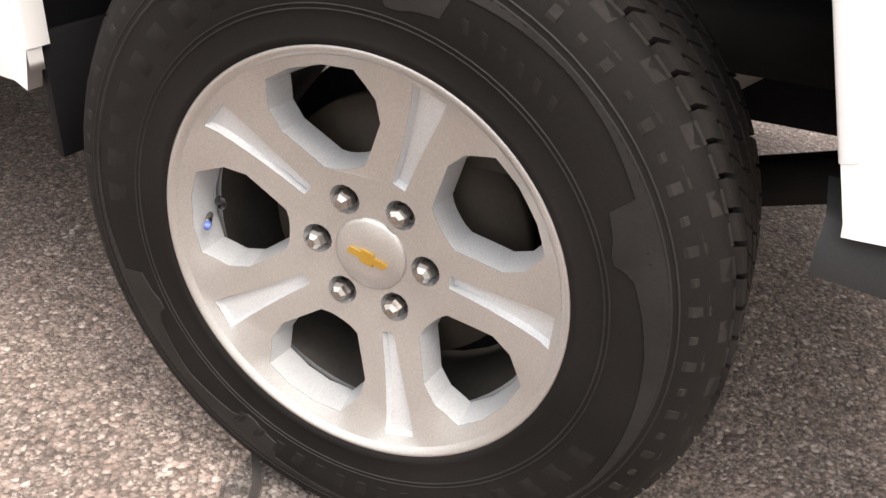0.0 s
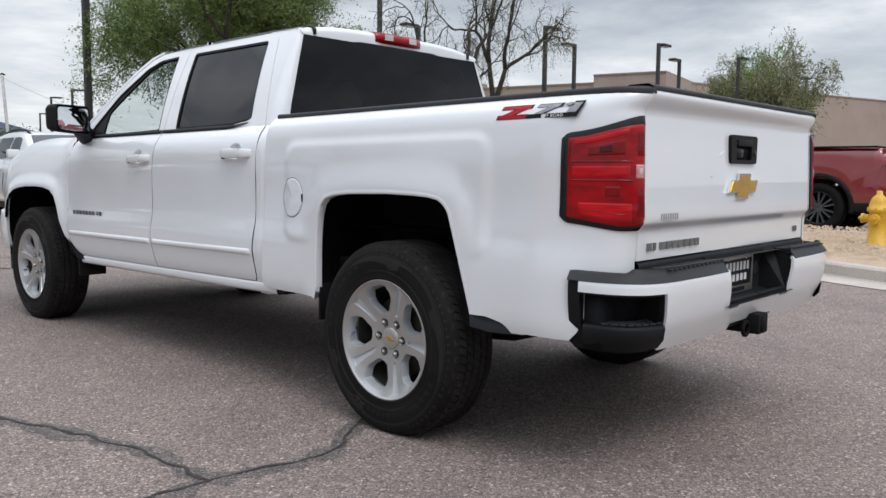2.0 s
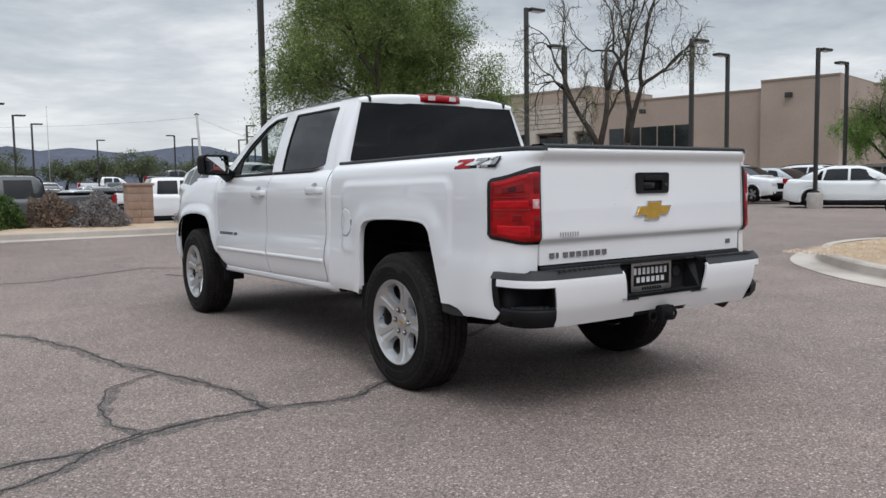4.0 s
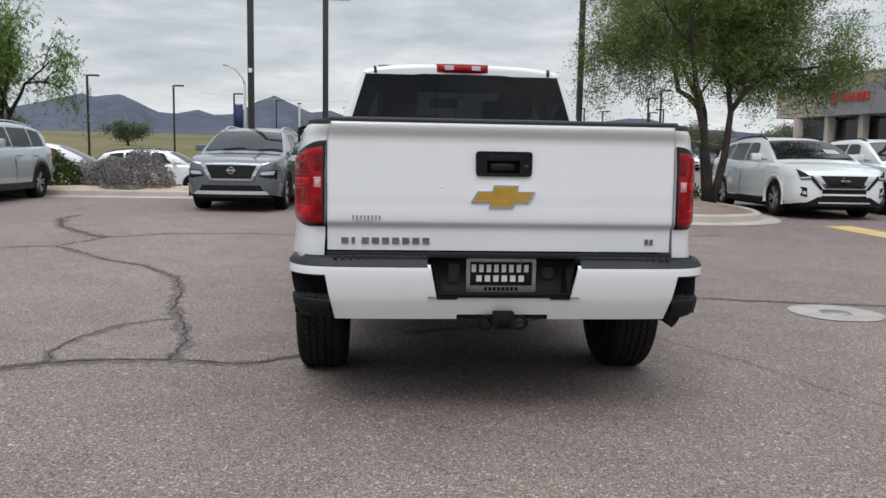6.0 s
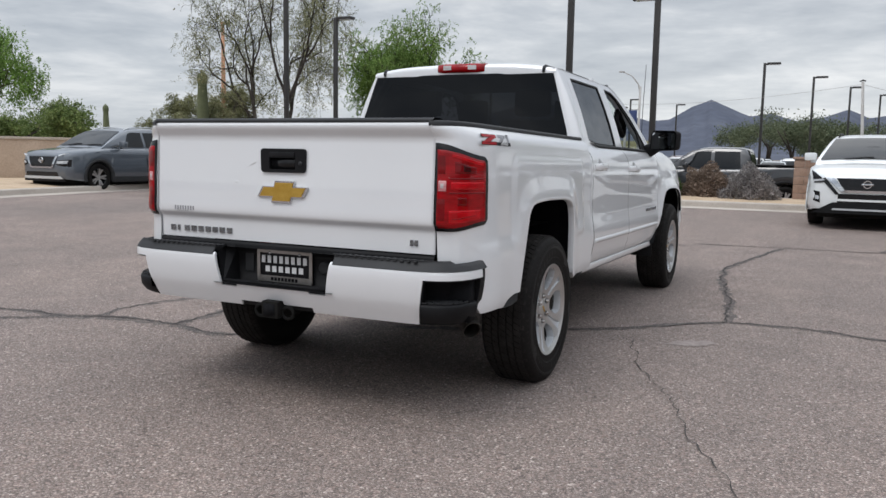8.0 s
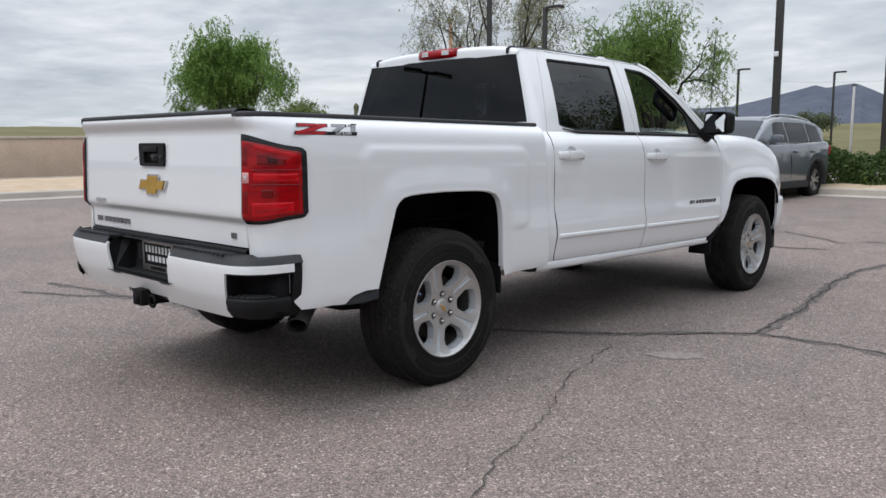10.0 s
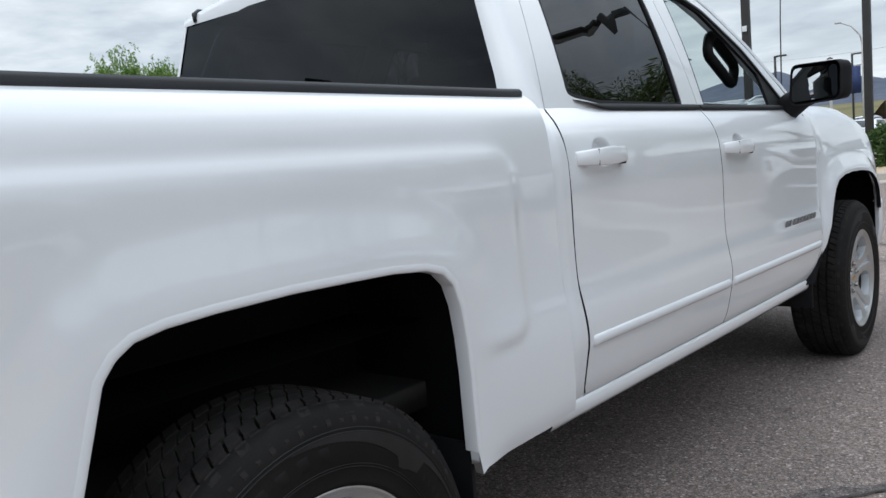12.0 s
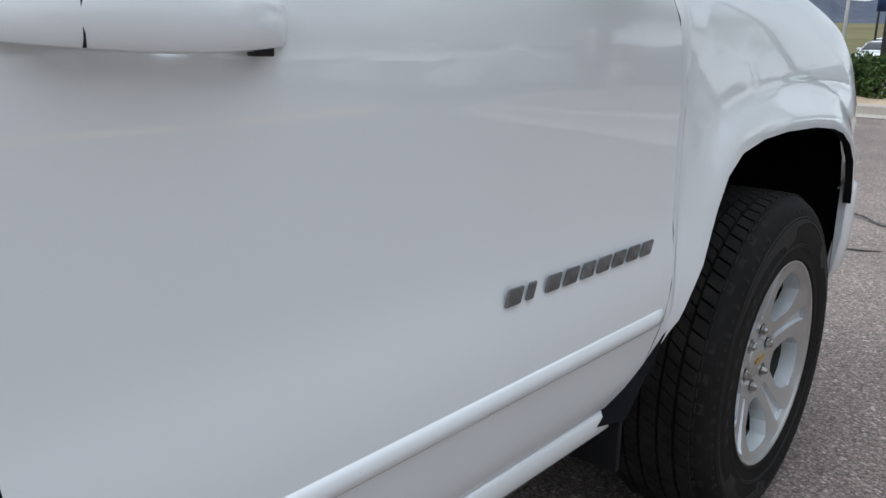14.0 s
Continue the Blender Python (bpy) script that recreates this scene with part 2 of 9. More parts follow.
def lens(name, color, deep, rough=0.04):
    """A ribbed plastic lamp lens: glossy front over depths of colour."""
    m, nt, b = nodes_of(name)
    n = noise_node(nt, 9.0, 2.0, stretch=(1, 1, 3.0))
    w = nt.nodes.new("ShaderNodeTexWave")
    w.bands_direction, w.wave_profile = "Z", "SIN"
    w.inputs["Scale"].default_value, w.inputs["Distortion"].default_value = 34.0, 0.6
    tc = nt.nodes.new("ShaderNodeTexCoord")
    nt.links.new(tc.outputs["Object"], w.inputs["Vector"])
    c = ramp_node(nt, n.outputs["Fac"], [(0.35, deep), (0.62, color)])
    rib = ramp_node(nt, w.outputs["Fac"], [(0.2, (0.82, 0.82, 0.82)), (0.8, (1, 1, 1))])
    nt.links.new(mix_node(nt, 0.5, c, rib, "MULTIPLY"), b.inputs["Base Color"])
    setp(b, rough=0.35, coat=0.55, coat_rough=rough, spec=0.05)
    return m


MAT["red_lens"] = lens("red_lens", (0.33, 0.0016, 0.005), (0.20, 0.0008, 0.0025))
MAT["mid_red_lens"] = lens("mid_red_lens", (0.19, 0.0015, 0.004), (0.12, 0.0008, 0.002))
MAT["bright_red_lens"] = lens("bright_red_lens", (0.52, 0.004, 0.010), (0.34, 0.002, 0.005))
MAT["deep_red_lens"] = lens("deep_red_lens", (0.06, 0.0006, 0.002), (0.03, 0.0004, 0.001))
MAT["clear_lens"] = lens("clear_lens", (0.62, 0.60, 0.60), (0.42, 0.36, 0.36))
MAT["pink_lens"] = lens("pink_lens", (0.66, 0.34, 0.34), (0.46, 0.16, 0.17))
MAT["lamp_black"] = mottled("lamp_black", (0.004, 0.004, 0.005), (0.010, 0.010, 0.011), 8.0, 0.25, coat=0.25, spec=0.25)


def asphalt(name="asphalt", binder=(1, 1, 1)):
    """Worn asphalt; binder tints the mix, as where sealant has soaked in."""
    m, nt, b = nodes_of(name)
    # crushed stones of several colours in a dark, worn binder
    tc = nt.nodes.new("ShaderNodeTexCoord")
    v = nt.nodes.new("ShaderNodeTexVoronoi")
    v.inputs["Scale"].default_value = 105.0
    nt.links.new(tc.outputs["Object"], v.inputs["Vector"])
    v2 = nt.nodes.new("ShaderNodeTexVoronoi")
    v2.inputs["Scale"].default_value = 210.0
    nt.links.new(tc.outputs["Object"], v2.inputs["Vector"])
    sep = nt.nodes.new("ShaderNodeSeparateColor")
    nt.links.new(v.outputs["Color"], sep.inputs[0])
    stone = ramp_node(nt, sep.outputs[0], [(0.0, (0.123, 0.101, 0.090)), (0.3, (0.204, 0.167, 0.147)), (0.55, (0.285, 0.219, 0.191)),
                                           (0.78, (0.370, 0.291, 0.252)), (0.93, (0.481, 0.407, 0.362)), (1.0, (0.663, 0.589, 0.529))])
    sep2 = nt.nodes.new("ShaderNodeSeparateColor")
    nt.links.new(v2.outputs["Color"], sep2.inputs[0])
    stone2 = ramp_node(nt, sep2.outputs[0], [(0.0, (0.139, 0.116, 0.103)), (0.6, (0.259, 0.209, 0.185)), (1.0, (0.498, 0.425, 0.377))])
    n0 = noise_node(nt, 26.0, 3.0)
    pick = ramp_node(nt, n0.outputs["Fac"], [(0.42, (0, 0, 0)), (0.58, (1, 1, 1))])
    col = mix_node(nt, pick, stone, stone2)
    edge = ramp_node(nt, v.outputs["Distance"], [(0.25, (1, 1, 1)), (0.75, (0.62, 0.62, 0.62))])
    col = mix_node(nt, 1.0, col, edge, "MULTIPLY")
    # broad worn and oiled patches, drawn out along the lanes
    n1 = noise_node(nt, 0.28, 5.0, stretch=(1.0, 0.35, 1))
    col = mix_node(nt, 1.0, col, ramp_node(nt, n1.outputs["Fac"], [(0.3, (0.80, 0.81, 0.83)), (0.7, (1.12, 1.09, 1.07))]), "MULTIPLY")
    n2 = noise_node(nt, 1.9, 5.0)
    col = mix_node(nt, 1.0, col, ramp_node(nt, n2.outputs["Fac"], [(0.3, (0.86, 0.86, 0.87)), (0.7, (1.06, 1.05, 1.05))]), "MULTIPLY")
    if name != "asphalt":
        n3 = noise_node(nt, 16.0, 4.0)
        pale = tuple(0.45 + 0.55 * q for q in binder)
        col = mix_node(nt, 1.0, col, ramp_node(nt, n3.outputs["Fac"], [(0.36, binder), (0.66, pale)]), "MULTIPLY")
    nt.links.new(col, b.inputs["Base Color"])
    setp(b, rough=0.86, spec=0.3)
    h = mix_node(nt, 0.4, v.outputs["Distance"], v2.outputs["Distance"])
    bp = bump_node(nt, b, h, 0.9, 0.005)
    bp.invert = True
    return m


MAT["asphalt"] = asphalt()
MAT["crack"] = mottled("crack", (0.022, 0.0195, 0.0185), (0.060, 0.052, 0.048), 30.0, 0.9, bump=0.4, dist=0.004)
MAT["tar"] = asphalt("tar", (0.50, 0.54, 0.57))
MAT["concrete"] = mottled("concrete", (0.40, 0.355, 0.31), (0.52, 0.465, 0.41), 1.6, 0.9, bump=0.3, dist=0.003, fine=60)
MAT["pale_concrete"] = mottled("pale_concrete", (0.30, 0.275, 0.25), (0.40, 0.37, 0.34), 4.0, 0.85, bump=0.3, dist=0.002, fine=90)
MAT["yellow_line"] = mottled("yellow_line", (0.52, 0.36, 0.13), (0.68, 0.48, 0.20), 3.0, 0.8, bump=0.3, dist=0.002, fine=90)
MAT["gravel"] = mottled("gravel", (0.42, 0.31, 0.205), (0.56, 0.43, 0.30), 2.4, 0.95, bump=0.8, dist=0.02, fine=34)
MAT["brown_gravel"] = mottled("brown_gravel", (0.20, 0.145, 0.11), (0.31, 0.235, 0.185), 2.4, 0.95, bump=0.8, dist=0.02, fine=30)
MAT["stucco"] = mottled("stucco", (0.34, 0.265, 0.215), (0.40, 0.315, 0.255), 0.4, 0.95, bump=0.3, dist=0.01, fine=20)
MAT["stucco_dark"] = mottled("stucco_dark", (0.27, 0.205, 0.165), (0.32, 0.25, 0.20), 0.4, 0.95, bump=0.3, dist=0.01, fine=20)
MAT["siding"] = mottled("siding", (0.42, 0.36, 0.30), (0.50, 0.43, 0.365), 0.6, 0.8)
MAT["panel_grey"] = mottled("panel_grey", (0.20, 0.20, 0.205), (0.26, 0.26, 0.265), 0.5, 0.6)
MAT["block"] = mottled("block", (0.30, 0.20, 0.15), (0.42, 0.29, 0.225), 3.0, 0.95, bump=0.5, dist=0.008, fine=26)
MAT["wall_tan"] = mottled("wall_tan", (0.42, 0.32, 0.24), (0.50, 0.39, 0.30), 1.2, 0.95, bump=0.4, dist=0.006, fine=24)
MAT["pole_paint"] = mottled("pole_paint", (0.020, 0.018, 0.017), (0.034, 0.031, 0.029), 2.0, 0.55)
MAT["pole_grey"] = mottled("pole_grey", (0.38, 0.36, 0.34), (0.52, 0.50, 0.48), 2.0, 0.7)
MAT["pole_wood"] = mottled("pole_wood", (0.34, 0.27, 0.21), (0.46, 0.38, 0.30), 3.0, 0.9)
MAT["salmon"] = mottled("salmon", (0.46, 0.24, 0.14), (0.58, 0.32, 0.20), 3.0, 0.8)
MAT["hydrant_paint"] = mottled("hydrant_paint", (0.62, 0.34, 0.015), (0.74, 0.43, 0.03), 5.0, 0.4, 0.55)
# mountain rock with the blue-grey haze of distance put into its colour
MAT["hazy_hill"] = mottled("hazy_hill", (0.085, 0.095, 0.125), (0.125, 0.135, 0.165), 0.004, 1.0, fine=0.03, spec=0.0)
MAT["dry_grass"] = mottled("dry_grass", (0.145, 0.135, 0.075), (0.22, 0.195, 0.115), 0.03, 1.0, fine=0.4, spec=0.0)
MAT["far_green"] = mottled("far_green", (0.055, 0.075, 0.04), (0.10, 0.12, 0.065), 0.2, 1.0, fine=2.0, spec=0.0)
MAT["bark"] = mottled("bark", (0.026, 0.021, 0.017), (0.065, 0.052, 0.042), 6.0, 0.95, bump=0.8, dist=0.01, fine=50)
MAT["green_bark"] = mottled("green_bark", (0.07, 0.075, 0.035), (0.12, 0.12, 0.06), 6.0, 0.9, bump=0.5, dist=0.006, fine=50)
MAT["saguaro_skin"] = mottled("saguaro_skin", (0.09, 0.105, 0.05), (0.15, 0.165, 0.085), 2.0, 0.85)


def leaf_mat(name, c1, c2, c3):
    m, nt, b = nodes_of(name)
    g = nt.nodes.new("ShaderNodeNewGeometry")
    col = ramp_node(nt, g.outputs["Random Per Island"], [(0.0, c1), (0.5, c2), (1.0, c3)])
    n = noise_node(nt, 0.7, 3.0)
    col = mix_node(nt, 1.0, col, ramp_node(nt, n.outputs["Fac"], [(0.3, (0.72, 0.75, 0.72)), (0.7, (1.12, 1.08, 1.0))]), "MULTIPLY")
    nt.links.new(col, b.inputs["Base Color"])
    setp(b, rough=0.7, spec=0.25)
    t = nt.nodes.new("ShaderNodeBsdfTranslucent")
    nt.links.new(col, t.inputs[0])
    mx = nt.nodes.new("ShaderNodeMixShader")
    mx.inputs[0].default_value = 0.3
    nt.links.new(b.outputs[0], mx.inputs[1])
    nt.links.new(t.outputs[0], mx.inputs[2])
    nt.links.new(mx.outputs[0], nt.nodes["Material Output"].inputs[0])
    return m


MAT["leaf"] = leaf_mat("leaf", (0.089, 0.162, 0.036), (0.162, 0.268, 0.065), (0.276, 0.373, 0.121))
MAT["leaf_olive"] = leaf_mat("leaf_olive", (0.095, 0.142, 0.040), (0.165, 0.228, 0.074), (0.275, 0.335, 0.135))
# greyed olive for far crowns: distance haze is mixed into the leaf colour
MAT["leaf_far"] = leaf_mat("leaf_far", (0.070, 0.090, 0.050), (0.115, 0.138, 0.080), (0.165, 0.185, 0.115))
MAT["leaf_bright"] = leaf_mat("leaf_bright", (0.108, 0.203, 0.041), (0.176, 0.297, 0.068), (0.270, 0.392, 0.121))
MAT["leaf_dull"] = leaf_mat("leaf_dull", (0.139, 0.155, 0.078), (0.233, 0.240, 0.132), (0.342, 0.333, 0.202))
MAT["leaf_hedge"] = leaf_mat("leaf_hedge", (0.033, 0.066, 0.018), (0.066, 0.110, 0.031), (0.110, 0.160, 0.050))
MAT["leaf_grey"] = leaf_mat("leaf_grey", (0.17, 0.155, 0.16), (0.27, 0.25, 0.255), (0.36, 0.33, 0.335))
MAT["leaf_brown"] = leaf_mat("leaf_brown", (0.14, 0.095, 0.075), (0.21, 0.155, 0.125), (0.28, 0.21, 0.17))

MAT["stain_grey"] = mottled("stain_grey", (0.19, 0.158, 0.146), (0.29, 0.248, 0.230), 22.0, 0.9, bump=0.3, dist=0.003, fine=120)

# ---- mesh helpers ----
def mesh_of(name, verts, faces, mat=None, smooth=False):
    me = bpy.data.meshes.new(name)
    me.from_pydata([tuple(v) for v in verts], [], faces)
    if mat:
        me.materials.append(MAT[mat])
    if smooth:
        me.polygons.foreach_set("use_smooth", [True] * len(me.polygons))
    me.update()
    return me


def part(name, bm, mat, parent=None, label="", smooth=True, sharp=35):
    """Links a bmesh, or a ready mesh, as one mesh object under a thing or part."""
    if isinstance(bm, bmesh.types.BMesh):
        me = bpy.data.meshes.new(name)
        if smooth:
            for e in bm.edges:
                if len(e.link_faces) != 2 or e.calc_face_angle(0) > radians(sharp):
                    e.smooth = False
            for f in bm.faces:
                f.smooth = True
        bm.to_mesh(me)
        bm.free()
        me.materials.append(MAT[mat])
    else:
        me = bm
    ob = new(name, me)
    ob.parent = parent
    if label:
        ob["label"] = label
    return ob


def thing(name, label, category, at=(0, 0, 0), group="", kind="", turn=0.0):
    ob = new(name)
    ob.empty_display_size = 0.2
    ob.matrix_basis = pose(*at, 0, 0, turn)
    return tagged(ob, label, category, group, kind)


def bm_box(bm, lo, hi, bevel=0.0, m=None):
    vs = [bm.verts.new((x, y, z)) for x in (lo[0], hi[0]) for y in (lo[1], hi[1]) for z in (lo[2], hi[2])]
    fs = [bm.faces.new([vs[i] for i in q]) for q in ((0, 1, 3, 2), (4, 6, 7, 5), (0, 4, 5, 1), (2, 3, 7, 6), (0, 2, 6, 4), (1, 5, 7, 3))]
    geo = vs
    if bevel:
        es = list({e for f in fs for e in f.edges})
        r = bmesh.ops.bevel(bm, geom=es, offset=bevel, segments=2, profile=0.6, affect="EDGES")
        geo = list({v for f in r["faces"] for v in f.verts} | {v for v in vs if v.is_valid})
    if m is not None:
        bmesh.ops.transform(bm, matrix=m, verts=geo)
    return geo


def box(lo, hi, bevel=0.0, m=None):
    bm = bmesh.new()
    bm_box(bm, lo, hi, bevel, m)
    return bm


def tube(points, radii, sides=10, caps=True, bm=None):
    """A round bar along points, each with its radius."""
    bm = bm or bmesh.new()
    pts = [Vector(p) for p in points]
    if not hasattr(radii, "__len__"):
        radii = [radii] * len(pts)
    rings = []
    ref = Vector((0, 0, 1))
    for i, p in enumerate(pts):
        d = (pts[min(i + 1, len(pts) - 1)] - pts[max(i - 1, 0)]).normalized()
        if abs(d.dot(ref)) > 0.95:
            ref = Vector((1, 0, 0)) if abs(d.x) < 0.9 else Vector((0, 1, 0))
        u = d.cross(ref).normalized()
        w = u.cross(d)
        ref = w
        rings.append([bm.verts.new(p + (u * math.cos(a) + w * math.sin(a)) * radii[i]) for a in (2 * math.pi * k / sides for k in range(sides))])
    for a, b in zip(rings, rings[1:]):
        for k in range(sides):
            bm.faces.new((a[k], a[(k + 1) % sides], b[(k + 1) % sides], b[k]))
    if caps:
        bm.faces.new(rings[0][::-1])
        bm.faces.new(rings[-1])
    return bm


def lathe(profile, seg, axis="x", bm=None, a0=0.0):
    """Turns (along, radius) pairs about an axis through the origin."""
    bm = bm or bmesh.new()
    rings = []
    for u, r in profile:
        ring = []
        for k in range(seg):
            a = a0 + 2 * math.pi * k / seg
            c, s = r * math.cos(a), r * math.sin(a)
            ring.append(bm.verts.new((u, c, s) if axis == "x" else (c, s, u)))
        rings.append(ring)
    for a, b in zip(rings, rings[1:]):
        for k in range(seg):
            bm.faces.new((a[k], a[(k + 1) % seg], b[(k + 1) % seg], b[k]))
    return bm


def sheet(grid, flip=False, bm=None):
    """A quad sheet through rows of points."""
    bm = bm or bmesh.new()
    vs = [[bm.verts.new(p) for p in row] for row in grid]
    for r0, r1 in zip(vs, vs[1:]):
        for k in range(len(r0) - 1):
            q = (r0[k], r0[k + 1], r1[k + 1], r1[k])
            bm.faces.new(q[::-1] if flip else q)
    return bm


def poly_prism(outline, depth, bm=None, holes=()):
    """Fills 2D outlines (x, z), with holes, and gives them thickness along y from 0 to depth."""
    bm = bm or bmesh.new()
    edges = []
    for loop in (outline, *holes):
        vs = [bm.verts.new((x, 0, z)) for x, z in loop]
        edges += [bm.edges.new((vs[i], vs[(i + 1) % len(vs)])) for i in range(len(vs))]
    r = bmesh.ops.triangle_fill(bm, use_beauty=True, use_dissolve=False, edges=edges)
    fs = [g for g in r["geom"] if isinstance(g, bmesh.types.BMFace)]
    if depth:
        ex = bmesh.ops.extrude_face_region(bm, geom=fs)
        bmesh.ops.translate(bm, verts=[g for g in ex["geom"] if isinstance(g, bmesh.types.BMVert)], vec=(0, depth, 0))
        bmesh.ops.recalc_face_normals(bm, faces=bm.faces[:])
    return bm


def thicken(ob, t, offset=-1.0, rim=""):
    """Gives a sheet its thickness; rim names a second material for the cut edge."""
    md = ob.modifiers.new("thickness", "SOLIDIFY")
    md.thickness, md.offset = t, offset
    if rim:
        ob.data.materials.append(MAT[rim])
        md.material_offset_rim = 1
    return ob


def lerp_table(table, x):
    if x <= table[0][0]:
        return table[0][1]
    for (a, p), (b, q) in zip(table, table[1:]):
        if x <= b:
            return p + (q - p) * (x - a) / (b - a)
    return table[-1][1]


def smooth_table(table, x):
    """A smooth curve through a short table."""
    if x <= table[0][0]:
        return table[0][1]
    if x >= table[-1][0]:
        return table[-1][1]
    i = max(k for k in range(len(table) - 1) if table[k][0] <= x)
    x0, p0 = table[i]
    x1, p1 = table[i + 1]
    m = lambda k: 0.0 if k <= 0 or k >= len(table) - 1 else (table[k + 1][1] - table[k - 1][1]) / (table[k + 1][0] - table[k - 1][0])
    h = x1 - x0
    u = (x - x0) / h
    s0, s1 = m(i) if i else (p1 - p0) / h, m(i + 1) if i + 1 < len(table) - 1 else (p1 - p0) / h
    return (2 * u**3 - 3 * u * u + 1) * p0 + (u**3 - 2 * u * u + u) * h * s0 + (3 * u * u - 2 * u**3) * p1 + (u**3 - u * u) * h * s1


def smoothstep(a, b, x):
    u = min(1.0, max(0.0, (x - a) / (b - a)))
    return u * u * (3 - 2 * u)


def ground_z(x, y):
    """The lot dips gently round the drain that the pickup stands beside, drops to a lower lot behind the beds, and rises far off."""
    r = math.hypot(x - 0.5, y - 1.0)
    lower = smoothstep(17.2, 20.0, y) * smoothstep(-15.0, -11.0, x) * smoothstep(22.0, 17.0, x) * smoothstep(95.0, 60.0, y)
    return 0.15 * smoothstep(3.0, 15.0, r) + 1.1 * smoothstep(32.0, 100.0, r) * (1 - 0.6 * lower) - 0.50 * lower

# ---- ground ----
def build_ground():
    verts, faces = [], []
    rads = [0.0] + [0.8 * k for k in range(1, 41)] + [36, 42, 50, 62, 80, 110, 160, 240, 400, 800, 1600, 3200]
    seg = 96
    for r in rads:
        for k in range(seg):
            a = 2 * math.pi * k / seg
            x, y = 0.5 + r * math.cos(a), 1.0 + r * math.sin(a)
            verts.append((x, y, ground_z(x, y)))
    for i in range(len(rads) - 1):
        for k in range(seg):
            j = (k + 1) % seg
            if i:
                faces.append((i * seg + k, (i + 1) * seg + k, (i + 1) * seg + j, i * seg + j))
            else:
                faces.append((0, seg + k, seg + j))
    ob = new("ground", mesh_of("ground", verts, faces, "asphalt", True))
    tagged(ob, "worn brownish-grey asphalt lot with exposed stones", "ground", kind="structure")


build_ground()

# ---- the white pickup: body ----
truck = thing("pickup_truck", "white crew-cab pickup truck with dark tinted rear windows", "pickup truck")

ARCH_R = [(-0.462, 0.47), (-0.452, 0.54), (-0.39, 0.735), (-0.338, 0.895), (-0.315, 0.922), (-0.285, 0.940), (-0.235, 0.949), (-0.15, 0.954),
          (0.0, 0.957), (0.12, 0.955), (0.24, 0.952), (0.335, 0.943), (0.385, 0.928), (0.415, 0.900), (0.433, 0.85), (0.443, 0.78), (0.448, 0.70), (0.450, 0.47)]
ARCH_F = [(2.99, 0.47), (3.05, 0.525), (3.145, 0.62), (3.195, 0.72), (3.222, 0.82), (3.25, 0.882), (3.31, 0.919), (3.42, 0.937), (3.56, 0.942),
          (3.75, 0.937), (3.89, 0.924), (3.98, 0.906), (4.06, 0.872), (4.12, 0.82), (4.15, 0.74), (4.16, 0.40)]
BOX_P = [(0.44, 0.940), (0.47, 0.955), (0.52, 0.968), (0.60, 0.971), (0.70, 0.969), (0.76, 0.963), (0.82, 0.955), (0.95, 0.949), (1.10, 0.948),
         (1.18, 0.942), (1.23, 0.934), (1.265, 0.920), (1.29, 0.898), (1.303, 0.880)]
DOOR_P = [(0.44, 0.905), (0.49, 0.925), (0.53, 0.940), (0.60, 0.953), (0.645, 0.960), (0.70, 0.960), (0.75, 0.955), (0.82, 0.946), (0.95, 0.943),
          (1.08, 0.944), (1.14, 0.941), (1.19, 0.929), (1.235, 0.904), (1.27, 0.872)]
FENDER_P = [(0.44, 0.94), (0.50, 0.950), (0.70, 0.958), (0.90, 0.963), (1.00, 0.958), (1.10, 0.944), (1.18, 0.926), (1.24, 0.895), (1.28, 0.845)]
FENDER_TOP = [(3.11, 1.272), (3.5, 1.278), (3.9, 1.252), (4.2, 1.19), (4.4, 1.115), (4.55, 1.03)]


def arch_gap(arch, y, z):
    """Distance from a point of the side to the edge of a wheel opening."""
    best = 9.0
    for (a, b), (c, d) in zip(arch, arch[1:]):
        l2 = (c - a) ** 2 + (d - b) ** 2
        u = min(1, max(0, ((y - a) * (c - a) + (z - b) * (d - b)) / l2))
        best = min(best, math.hypot(y - a - u * (c - a), z - b - u * (d - b)))
    return best


def box_x(y, z):
    """Half width of the cargo box: a raised panel with rounded upper ends that runs down into the wheel flare."""
    x = smooth_table(BOX_P, z)
    qy, qz = abs(y - 0.085) - 0.535, abs(z - 0.955) - 0.155
    d = math.hypot(max(qy, 0), max(qz, 0)) + min(max(qy, qz), 0) - 0.07
    x += 0.0095 * smoothstep(0.016, -0.022, d)
    g = arch_gap(ARCH_R, y, z)
    lip = smoothstep(0.15, 0.015, g) * smoothstep(-0.72, -0.46, y) * smoothstep(0.70, 0.50, y)
    out = 0.974
    return x + (out - x) * lip


def fender_x(y, z):
    top = smooth_table(FENDER_TOP, y)
    x = smooth_table(FENDER_P, z + (1.28 - top) * smoothstep(0.75, 1.15, z))
    x += 0.002 * smoothstep(1.15, 1.09, z) * smoothstep(0.98, 1.06, z) * smoothstep(3.2, 3.45, y) * smoothstep(4.3, 4.0, y)
    lip = smoothstep(0.10, 0.01, arch_gap(ARCH_F, y, z))
    x += (0.988 - x) * lip * (1 if x < 0.988 else 0)
    k = smoothstep(3.105, 3.25, y)
    return smooth_table(DOOR_P, z) * (1 - k) + x * k


def glass_x(z):
    """Half width of the cab above the belt."""
    d = z - 1.27
    return 0.872 - 0.30 * d - 0.22 * d * d


def corner(u):
    """Plan of the rear corner: u from 0 at the side to 1 at the tailgate gives y and the step inwards."""
    a = u * math.pi / 2
    return -0.70 - 0.272 * math.sin(a), 0.176 * (1 - math.cos(a))


